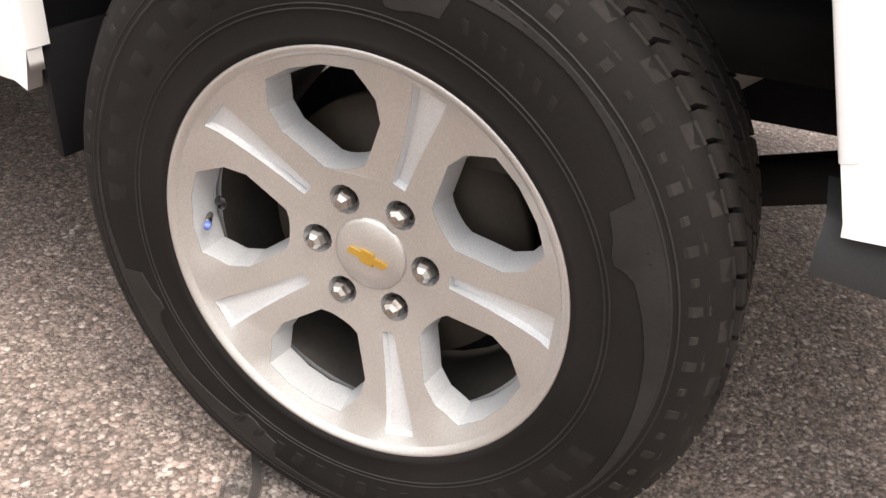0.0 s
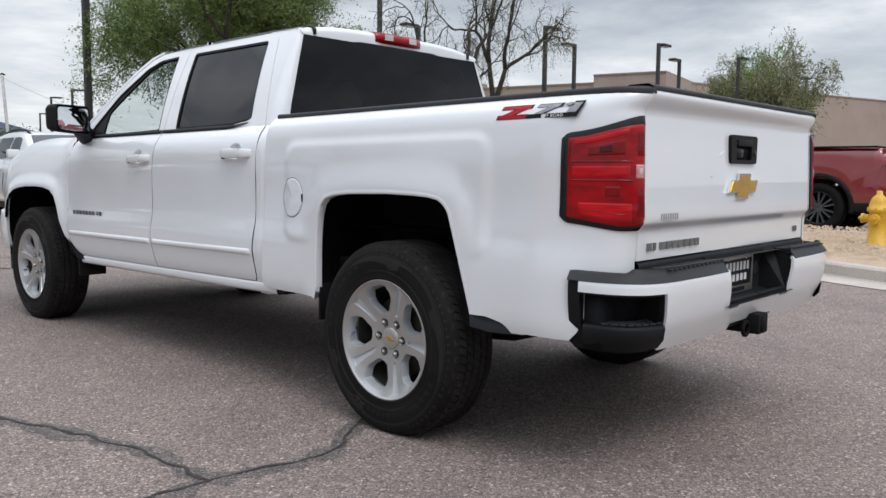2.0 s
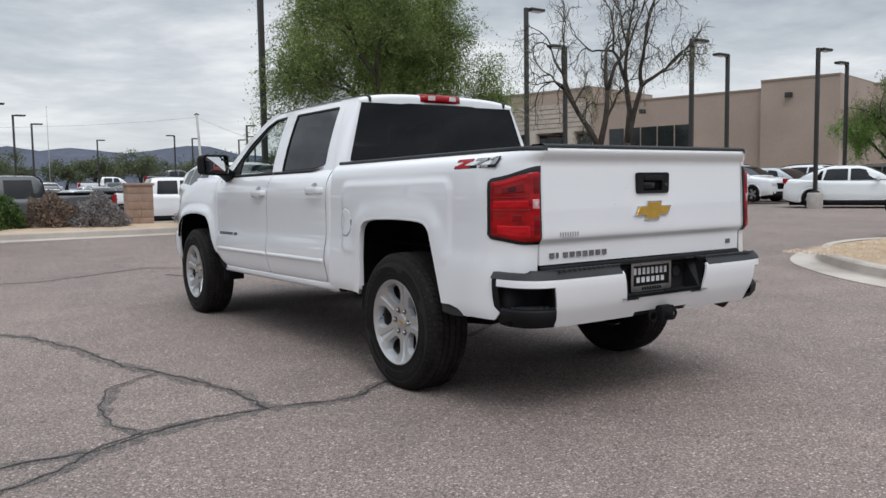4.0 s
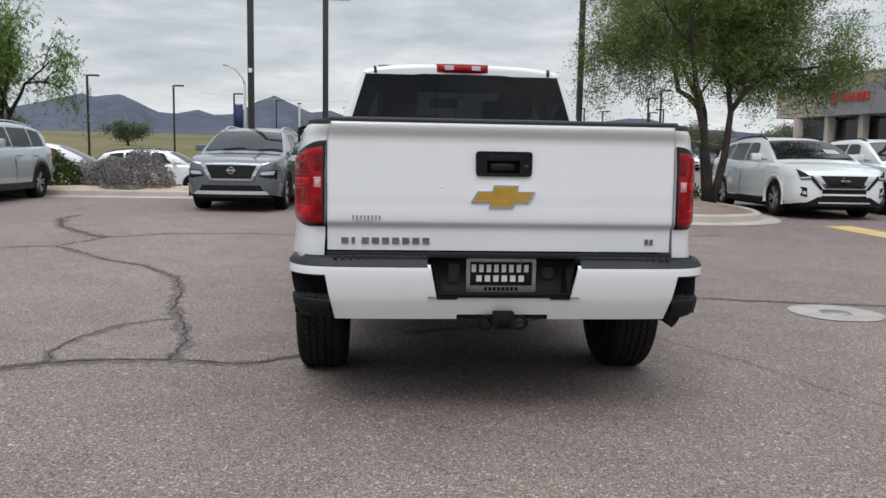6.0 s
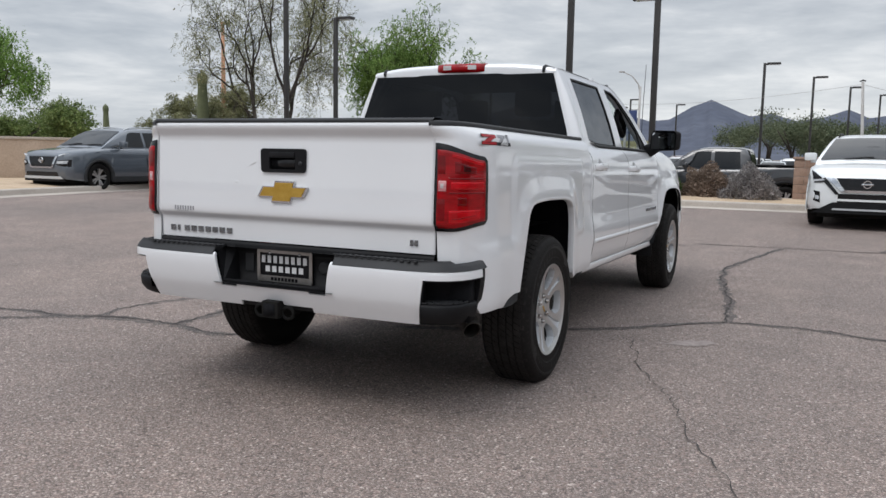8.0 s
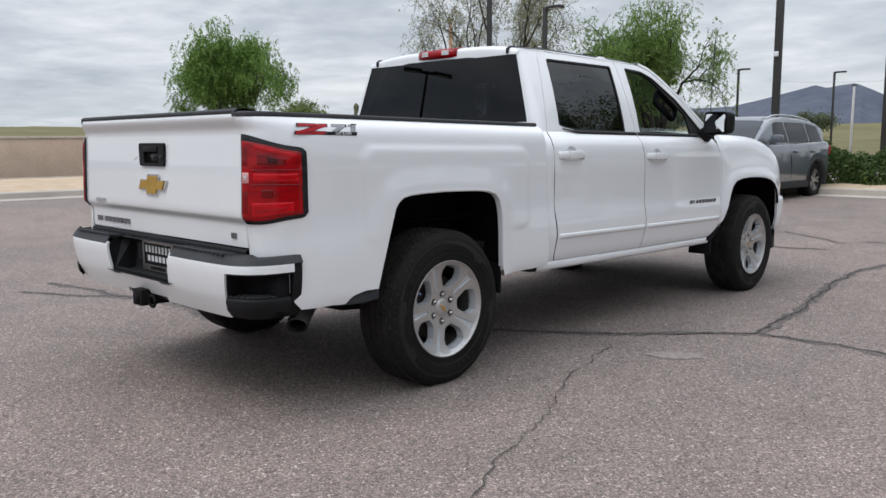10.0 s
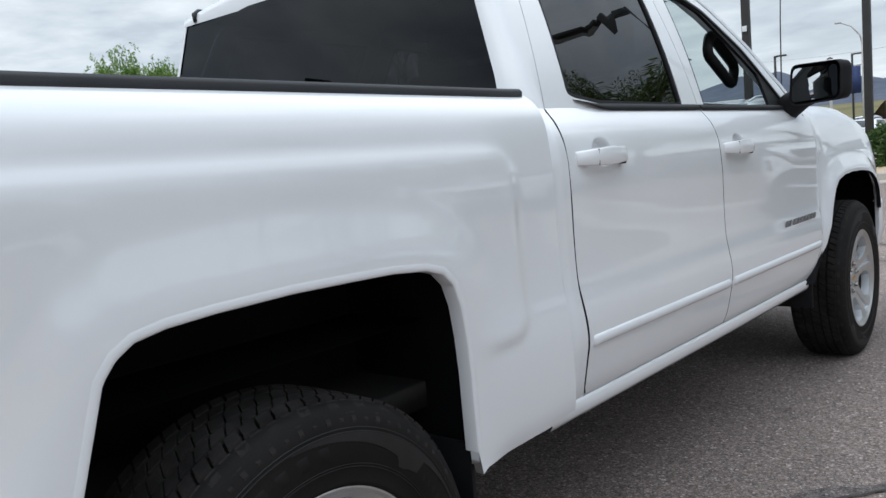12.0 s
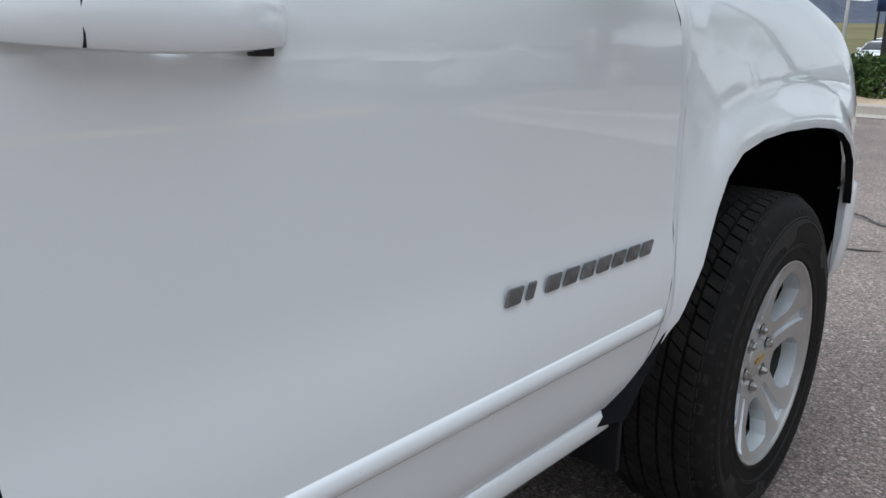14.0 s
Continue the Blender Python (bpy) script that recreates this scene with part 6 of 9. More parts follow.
# ---- inside the cab ----
for x in (-0.42, 0.42):
    for y in (1.35, 2.25):
        seat = part("seat", box((x - 0.25, y - 0.02, 0.78), (x + 0.25, y + 0.45, 0.95), 0.04), "seat_cloth", truck)
        part("backrest", box((x - 0.24, y - 0.16, 0.92), (x + 0.24, y - 0.02, 1.45), 0.05, Matrix.Translation((0, 0, 0))), "seat_cloth", seat)
        part("headrest", box((x - 0.13, y - 0.17, 1.47), (x + 0.13, y - 0.07, 1.66), 0.045), "seat_cloth", seat)
part("dashboard", box((-0.78, 2.78, 0.9), (0.78, 3.12, 1.235), 0.05), "black_plastic", truck)
sw = part("steering_wheel", tube([(-0.42 + 0.185 * math.cos(a), 2.62 + 0.06 * math.sin(a), 1.17 + 0.175 * math.sin(a)) for a in (2 * math.pi * k / 24 for k in range(25))], 0.016, 8, caps=False), "black_plastic", truck)
part("spoke", box((-0.58, 2.62, 1.15), (-0.26, 2.65, 1.19), 0.01), "black_plastic", sw)
loop = round_loop([(-0.15, -0.048), (0.15, -0.048), (0.15, 0.048), (-0.15, 0.048)], 0.04)
lean = Matrix.Rotation(radians(-25), 2)
loop = [lean @ Vector(q) for q in loop + loop[:1]]
part("grab_handle", tube([(0.69, 2.675 + q.x, 1.495 + q.y) for q in loop], 0.023, 8, caps=False), "black_plastic", truck, "black loop grab handle")
part("inside_mirror", box((-0.12, 2.50, 1.62), (0.12, 2.53, 1.70), 0.012), "black_plastic", truck)

ant = part("antenna", lathe([(1.262, 0.022), (1.275, 0.020), (1.290, 0.012), (1.320, 0.007), (1.325, 0.0)], 12, axis="z"), "black_plastic", truck, "thin black whip antenna")
ant.matrix_basis = pose(0.735, 3.32, 0.0)
part("whip", tube([(0, 0, 1.31), (0.004, 0.01, 1.7), (0.012, 0.03, 2.055)], [0.0035, 0.003, 0.0025], 6), "grey_plastic", ant)

# ---- stance ----
RAKE_LOW = [(-1.0, 0.020), (0.0, 0.028), (0.9, 0.028), (2.0, 0.012), (3.0, 0.0)]
RAKE_HIGH = [(-1.0, 0.040), (0.8, 0.018), (1.2, 0.020), (2.0, 0.012), (3.0, 0.002)]


def stance(p):
    """The body stands tail-high on its springs, its tail a little longer and wider than the panels were drawn."""
    x, y, z = p
    k = smoothstep(0.5, 1.3, z)
    dz = lerp_table(RAKE_LOW, y) * (1 - k) + lerp_table(RAKE_HIGH, y) * k
    wide = 1 + 0.028 * smoothstep(-0.75, -0.95, y) * smoothstep(0.96, 0.80, abs(x))
    return Vector((x * wide, y - 0.068 * smoothstep(-0.62, -0.98, y), z + dz))


def settle(ob, up, seen):
    m = up @ ob.matrix_basis
    if ob.type == "MESH" and ob.data.name not in seen:
        seen.add(ob.data.name)
        back = m.inverted()
        for v in ob.data.vertices:
            v.co = back @ stance(m @ v.co)
        ob.data.update()
    elif ob.type == "FONT":
        ob.matrix_basis = up.inverted() @ Matrix.Translation(stance(m.translation) - m.translation) @ m
    for c in ob.children:
        settle(c, m, seen)


bpy.context.view_layer.update()
done = set()
for ob in truck.children:
    if not ob.name.startswith("wheel") or ob.name.startswith("wheel_liner"):
        settle(ob, Matrix(), done)

# ---- cracks and marks on the asphalt ----
def ribbon(name, pts, width, mat, lift, parent=None, seed=1, wander=0.02, step=0.05):
    """A ragged strip along a line on the ground."""
    rnd = random.Random(seed)
    line = []
    for (a, b), (c, d) in zip(pts, pts[1:]):
        n = max(1, int(math.hypot(c - a, d - b) / step))
        line += [(a + (c - a) * k / n, b + (d - b) * k / n) for k in range(n)]
    line.append(pts[-1])
    off, rows_ = 0.0, []
    for i, (x, y) in enumerate(line):
        p, q = line[max(0, i - 1)], line[min(len(line) - 1, i + 1)]
        t = Vector((q[0] - p[0], q[1] - p[1])).normalized()
        off = off * 0.75 + rnd.uniform(-wander, wander)
        w = width * rnd.uniform(0.35, 1.3) * (0.4 if i in (0, len(line) - 1) else 1)
        n = Vector((-t.y, t.x))
        a, b = Vector((x, y)) + n * (off + w / 2), Vector((x, y)) + n * (off - w / 2)
        rows_.append([(a.x, a.y, ground_z(a.x, a.y) + lift), (b.x, b.y, ground_z(b.x, b.y) + lift)])
    bm = sheet(rows_, flip=True)
    for f in bm.faces:
        f.normal_update()
        if f.normal.z < 0:
            f.normal_flip()
    return part(name, bm, mat, parent, smooth=False)


CRACKS = [
    ([(-3.69, -0.27), (-2.96, -0.14), (-2.62, -0.15), (-2.42, -0.03), (-2.13, 0.02), (-1.78, 0.05), (-1.45, -0.04), (-1.29, -0.03), (-1.04, 0.12), (-0.79, 0.22)], 0.020, 0.10),
    ([(-2.44, -0.01), (-2.52, 0.28), (-2.48, 0.62), (-2.33, 1.02), (-2.16, 1.19), (-2.0, 1.27)], 0.014, 0.06),
    ([(-1.76, 0.04), (-1.76, 0.37), (-1.82, 0.66), (-1.95, 1.13), (-2.04, 1.32), (-2.19, 1.8), (-2.28, 2.4), (-2.51, 3.2), (-3.02, 3.95), (-3.56, 4.40), (-4.46, 5.42)], 0.022, 0.11),
    ([(-5.62, 5.0), (-5.06, 5.24), (-4.5, 5.47), (-4.22, 6.45), (-3.53, 7.02), (-2.47, 7.22), (-1.9, 7.1), (-0.38, 7.94), (0.62, 7.2)], 0.026, 0.07),
    ([(-5.67, 9.57), (-5.72, 8.85), (-5.35, 7.81), (-4.66, 6.86), (-4.20, 6.44)], 0.05, 0.18),
    ([(-1.97, 0.02), (-2.17, 0.04), (-2.38, 0.0), (-2.6, -0.11), (-2.85, -0.32), (-3.4, -0.62)], 0.016, 0.06),
    ([(4.9, 1.55), (4.3, 1.68), (3.5, 1.86), (2.73, 2.03), (2.17, 2.19), (1.70, 2.13), (1.34, 1.83), (1.04, 1.52), (0.46, 1.10), (-0.38, 0.74)], 0.022, 0.07),
    ([(1.69, 2.12), (1.62, 3.05), (1.36, 4.55), (1.33, 5.22), (1.52, 6.25), (1.79, 7.5)], 0.028, 0.08),
    ([(1.16, 1.25), (1.45, 0.32), (1.69, -0.18), (1.90, -0.72), (2.06, -1.02), (2.28, -1.66), (2.99, -2.79)], 0.009, 0.0),
    ([(0.7, 7.54), (1.80, 7.62), (3.06, 7.65), (3.82, 7.32), (4.8, 7.5)], 0.026, 0.05),
    ([(2.99, 7.69), (3.41, 8.77), (4.11, 9.43)], 0.04, 0.12),
    ([(-0.34, 6.99), (-0.16, 6.53), (0.21, 6.44), (0.61, 6.61)], 0.024, 0.05),
]
for k, (pts, w, tar) in enumerate(CRACKS):
    c = ribbon("crack", pts, w * 0.72, "crack", 0.0045 + 0.0003 * k, None, k + 3)
    tagged(c, "dark crack wandering across the worn asphalt", "crack", kind="structure")
    if tar:
        t = ribbon("tar_patch", pts, tar * 1.15, "tar", 0.0012 + 0.0002 * k, None, k + 40, 0.012)
        tagged(t, "dull dark tar seal along an asphalt crack", "tar seal", kind="structure")


def blob(name, cx, cy, rx, ry, mat, lift, seed=0, ragged=0.08, turn=0.0, n=40):
    rnd = random.Random(seed)
    vs = []
    for k in range(n):
        a = 2 * math.pi * k / n
        r = 1 + rnd.uniform(-ragged, ragged)
        x, y = rx * r * math.cos(a), ry * r * math.sin(a)
        c, s = math.cos(turn), math.sin(turn)
        px, py = cx + c * x - s * y, cy + s * x + c * y
        vs.append((px, py, ground_z(px, py) + lift))
    return mesh_of(name, vs, [tuple(range(n))], mat)


cover = thing("manhole_cover", "round manhole lid set in a pale concrete collar", "manhole cover", (0, 0, 0), kind="structure")
part("collar", blob("collar", 3.12, 1.50, 0.355, 0.355, "pale_concrete", 0.006, 2, 0.015), None, cover)
part("lid", lathe([(0.012, 0.0), (0.012, 0.115), (0.008, 0.120), (0.006, 0.121)], 28, axis="z"), "steel", cover).matrix_basis = pose(3.12, 1.50, 0.0)
ob = new("paint_stain", blob("paint_stain", 1.55, 1.28, 0.15, 0.075, "stain_grey", 0.003, 5, 0.25, 0.6))
tagged(ob, "small pale stain on the asphalt", "stain", kind="structure")
for k, (a, b) in enumerate(((3.5, 6.1), (6.5, 8.9))):
    bm = sheet([[(7.10 + 0.02 * (y - 4), y, ground_z(7.1, y) + 0.005), (7.62 + 0.02 * (y - 4), y, ground_z(7.62, y) + 0.005)] for y in spread(a, b, 0.3)], flip=True)
    ob = part("painted_line", bm, "yellow_line", None, smooth=False)
    for f in ob.data.polygons:
        pass
    tagged(ob, "faded yellow paint band on the asphalt", "painted line", kind="structure")


# ---- kerbed islands ----
def island(name, outline, mat, label, mound=0.12, kerb_mat="concrete", gutter=True, closed=True):
    """A raised bed: concrete kerb with a rolled top, gutter pan and a mounded fill."""
    root = thing(name, label, "planting bed", kind="structure")
    n = len(outline)
    area = sum(a[0] * b[1] - b[0] * a[1] for a, b in zip(outline, outline[1:] + outline[:1])) / 2
    pts = outline if area > 0 else outline[::-1]
    pts = round_loop(pts, 1.2, 6)
    m = len(pts)
    nrm = []
    for i in range(m):
        t = (Vector(pts[(i + 1) % m]) - Vector(pts[i - 1])).normalized()
        nrm.append(Vector((t.y, -t.x)))
    prof = [(0.34, 0.006), (0.30, 0.010), (0.02, 0.014), (0.0, 0.03), (-0.015, 0.13), (-0.04, 0.152), (-0.15, 0.155), (-0.17, 0.14)] if gutter else [(0.0, 0.0), (-0.015, 0.13), (-0.04, 0.152), (-0.15, 0.155), (-0.17, 0.14)]
    rows_ = []
    for o, h in prof:
        rows_.append([(p[0] + q.x * o, p[1] + q.y * o, ground_z(p[0] + q.x * o, p[1] + q.y * o) + h) for p, q in zip(pts + pts[:1], nrm + nrm[:1])])
    bm = sheet(rows_)
    bmesh.ops.recalc_face_normals(bm, faces=bm.faces[:])
    part("kerb", bm, kerb_mat, root, "pale concrete kerb")
    cx, cy = sum(p[0] for p in pts) / m, sum(p[1] for p in pts) / m
    rows_ = []
    for q in (0.0, 0.15, 0.35, 0.6, 0.85, 1.0):
        row = []
        for p, nn in zip(pts + pts[:1], nrm + nrm[:1]):
            x, y = p[0] - nn.x * 0.16, p[1] - nn.y * 0.16
            x, y = x + (cx - x) * q, y + (cy - y) * q
            row.append((x, y, ground_z(x, y) + 0.13 + mound * (1 - (1 - q) ** 2)))
        rows_.append(row)
    bm = sheet(rows_)
    bmesh.ops.recalc_face_normals(bm, faces=bm.faces[:])
    for f in bm.faces:
        f.normal_update()
        if f.normal.z < 0:
            f.normal_flip()
    part("gravel_fill", bm, mat, root)
    return root


island("island_north", [(-15.7, 14.4), (2.4, 14.4), (3.75, 15.1), (3.75, 17.4), (-15.7, 17.4)], "gravel", "long planting strip with tan gravel and concrete kerb", 0.08)
island("island_tree", [(3.80, 15.2), (3.80, 10.9), (4.3, 9.75), (5.4, 9.2), (6.5, 9.6), (6.95, 11.0), (7.0, 15.2)], "brown_gravel", "kerbed planting island with brown gravel", 0.16)
island("island_east", [(6.05, 1.0), (5.35, -0.4), (5.2, -1.8), (5.8, -4.0), (8.2, -6.0), (10.0, -4.0), (10.05, 1.2), (9.9, 2.7), (8.6, 2.9), (7.2, 2.3)], "gravel", "kerbed bed of pale tan gravel beside the lane", 0.10)
island("island_west", [(-17.6, 19.0), (-14.6, 15.5), (-13.9, 8.5), (-13.4, 6.0), (-13.6, 0.0), (-21.0, 0.0), (-22.0, 19.0)], "gravel", "kerbed bed of tan gravel at the edge of the lot", 0.06)


def stone_scatter(name, box_, n, mat, size, seed, z_add, label):
    """Loose stones lying on a bed."""
    rnd = random.Random(seed)
    verts, faces = [], []
    for _ in range(n):
        x, y = rnd.uniform(box_[0], box_[2]), rnd.uniform(box_[1], box_[3])
        s = size * rnd.uniform(0.5, 1.4)
        z = ground_z(x, y) + z_add
        b = len(verts)
        for dx, dy, dz in ((1, 0, 0), (0, 1, 0), (-1, 0, 0), (0, -1, 0), (0, 0, 0.8), (0, 0, -0.6)):
            verts.append((x + dx * s * rnd.uniform(0.7, 1.2), y + dy * s * rnd.uniform(0.7, 1.2), z + dz * s))
        faces += [(b + i, b + (i + 1) % 4, b + 4) for i in range(4)]
    ob = new(name, mesh_of(name, verts, faces, mat))
    tagged(ob, label, "gravel stones", kind="stuff")


stone_scatter("gravel_stones", (6.1, -0.3, 9.7, 2.1), 2600, "gravel", 0.022, 4, 0.225, "loose tan gravel stones on the bed")


# ---- things on the beds ----
def hydrant():
    h = thing("fire_hydrant", "yellow fire hydrant standing on tan gravel", "fire hydrant", (7.35, 0.30, ground_z(7.35, 0.30) + 0.20))
    part("barrel", lathe([(0.0, 0.13), (0.03, 0.13), (0.035, 0.105), (0.40, 0.10), (0.42, 0.125), (0.45, 0.125), (0.455, 0.11), (0.52, 0.10), (0.58, 0.075), (0.61, 0.04), (0.615, 0.035), (0.66, 0.032), (0.665, 0.0)], 20, axis="z"), "hydrant_paint", h)
    for a in (0, 90, 180):
        m = pose(0, 0, 0.33, 0, 0, a)
        bm = lathe([(0.09, 0.05), (0.15, 0.05), (0.155, 0.06), (0.185, 0.058), (0.19, 0.02), (0.215, 0.018), (0.216, 0.0)], 14)
        bmesh.ops.transform(bm, matrix=m, verts=bm.verts[:])
        part("nozzle", bm, "hydrant_paint", h)
    bm = bmesh.new()
    for k in range(8):
        a = 2 * math.pi * k / 8
        bm_box(bm, (-0.012, -0.012, 0.42), (0.012, 0.012, 0.465), 0.003, Matrix.Translation((0.115 * math.cos(a), 0.115 * math.sin(a), 0)))
    part("flange_bolt", bm, "hydrant_paint", h)


hydrant()


def pillar(x, y, w=0.62, d=0.45, h=1.2, mat="block"):
    p = thing("block_pillar", "short tan concrete-block pillar beside the lot", "pillar", (x, y, ground_z(x, y) + 0.1), "block pillars")
    bh = 0.2
    rnd = random.Random(int(x * 10))
    me = None
    for k in range(int(h / bh)):
        for i in range(2):
            sh = (0.5 if k % 2 else 0.38)
            a, b = (-w / 2, -w / 2 + w * sh) if i == 0 else (-w / 2 + w * sh, w / 2)
            part("block", box((a + 0.004, -d / 2, k * bh + 0.004), (b - 0.004, d / 2, (k + 1) * bh - 0.004), 0.008), mat, p)
    part("core", box((-w / 2 + 0.012, -d / 2 + 0.012, 0), (w / 2 - 0.012, d / 2 - 0.012, int(h / bh) * bh)), "pale_concrete", p)
    part("cap", box((-w / 2 - 0.03, -d / 2 - 0.03, int(h / bh) * bh), (w / 2 + 0.03, d / 2 + 0.03, int(h / bh) * bh + 0.06), 0.01), mat, p)


pillar(1.85, 17.0)
pillar(4.56, 13.9, 0.36, 0.36, 0.62)


def bush(x, y, r, h, mat, n, seed, label, size=0.05, z0=None):
    """A rounded shrub: twigs and many small leaves in an uneven dome."""
    rnd = np.random.default_rng(seed)
    b = thing("bush", label, "bush", (x, y, ground_z(x, y) + 0.16 if z0 is None else z0))
    bm = bmesh.new()
    for k in range(9):
        a = rnd.uniform(0, 2 * math.pi)
        q = rnd.uniform(0.3, 0.8)
        tube([(0.1 * math.cos(a), 0.1 * math.sin(a), -0.1), (r * q * 0.5 * math.cos(a), r * q * 0.5 * math.sin(a), h * 0.4), (r * q * math.cos(a), r * q * math.sin(a), h * 0.75)], [0.02, 0.012, 0.006], 5, bm=bm)
    part("stem", bm, "bark", b)
    d = rnd.normal(size=(n, 3))
    d /= np.linalg.norm(d, axis=1)[:, None]
    d[:, 2] = np.abs(d[:, 2]) * 0.9 - 0.08
    lump = 1 + 0.16 * np.sin(5 * d[:, 0] + seed) * np.cos(4 * d[:, 1] + 2 * seed) + 0.10 * np.sin(9 * d[:, 2] + 7 * d[:, 0])
    q = rnd.uniform(0.62, 1.04, n) ** 0.6
    c = d * np.array([r, r, h]) * (lump * q)[:, None]
    part("foliage", leaf_mesh("foliage", c, rnd, size, mat), None, b)


def leaf_mesh(name, c, rnd, size, mat, droop=0.0):
    """Small four-cornered leaves at the given points, turned every way."""
    n = len(c)
    u = rnd.normal(size=(n, 3))
    if droop:
        u[:, 2] -= droop
    u /= np.linalg.norm(u, axis=1)[:, None]
    w = np.cross(u, rnd.normal(size=(n, 3)))
    w /= np.linalg.norm(w, axis=1)[:, None]
    s = size * rnd.uniform(0.6, 1.5, n)[:, None]
    v = np.stack([c - u * s, c + w * s * 0.34, c + u * s, c - w * s * 0.34], 1).reshape(-1, 3)
    me = bpy.data.meshes.new(name)
    me.vertices.add(4 * n)
    me.vertices.foreach_set("co", v.astype(np.float32).ravel())
    me.loops.add(4 * n)
    me.loops.foreach_set("vertex_index", np.arange(4 * n, dtype=np.int32))
    me.polygons.add(n)
    me.polygons.foreach_set("loop_start", np.arange(0, 4 * n, 4, dtype=np.int32))
    me.update(calc_edges=True)
    me.validate()
    me.materials.append(MAT[mat])
    return me


GREEN, GREY, BROWN = "dense green rounded bush on a gravel bed", "silvery grey rounded desert shrub on gravel", "dry brownish rounded shrub on gravel"
for k, (x, y, r, h, m, n, l) in enumerate(((-2.7, 15.8, 0.80, 1.05, "leaf_hedge", 5200, GREEN), (-1.5, 15.9, 0.65, 0.9, "leaf_hedge", 4200, GREEN), (-4.0, 16.0, 0.72, 1.0, "leaf_hedge", 4200, GREEN),
                                           (-0.35, 16.1, 0.60, 0.9, "leaf_brown", 3600, BROWN), (0.62, 15.8, 0.66, 0.85, "leaf_grey", 4200, GREY), (-6.5, 15.6, 0.92, 1.05, "leaf_grey", 5200, GREY),
                                           (-8.5, 15.9, 0.65, 0.9, "leaf_hedge", 3600, GREEN), (-7.5, 16.1, 0.6, 0.85, "leaf_grey", 2800, GREY), (5.3, 13.7, 0.90, 1.10, "leaf_hedge", 6800, GREEN), (3.2, 16.3, 0.60, 0.85, "leaf_grey", 2600, GREY),
                                           (-11.1, 16.0, 0.75, 0.9, "leaf_hedge", 3600, GREEN), (6.3, 14.4, 0.75, 0.9, "leaf_hedge", 4200, GREEN))):
    bush(x, y, r, h, m, n if m == "leaf_hedge" else 2 * n, k + 1, l, 0.05 if m == "leaf_hedge" else 0.034)


# ---- trees ----
def branch_line(rnd, p, d, length, up, steps=4, wander=0.20):
    """A crooked line of points that starts at p along d and wanders."""
    pts, d = [p.copy()], d.copy()
    for _ in range(steps):
        d = (d + Vector((rnd.gauss(0, wander), rnd.gauss(0, wander), rnd.gauss(up, wander * 0.7)))).normalized()
        pts.append(pts[-1] + d * (length / steps))
    return pts, d


def turned_dir(rnd, d, angle):
    """d bent by an angle towards a random side."""
    side = d.cross(Vector((rnd.gauss(0, 1), rnd.gauss(0, 1), rnd.gauss(0, 0.6)))).normalized()
    return (d * math.cos(angle) + side * math.sin(angle)).normalized()


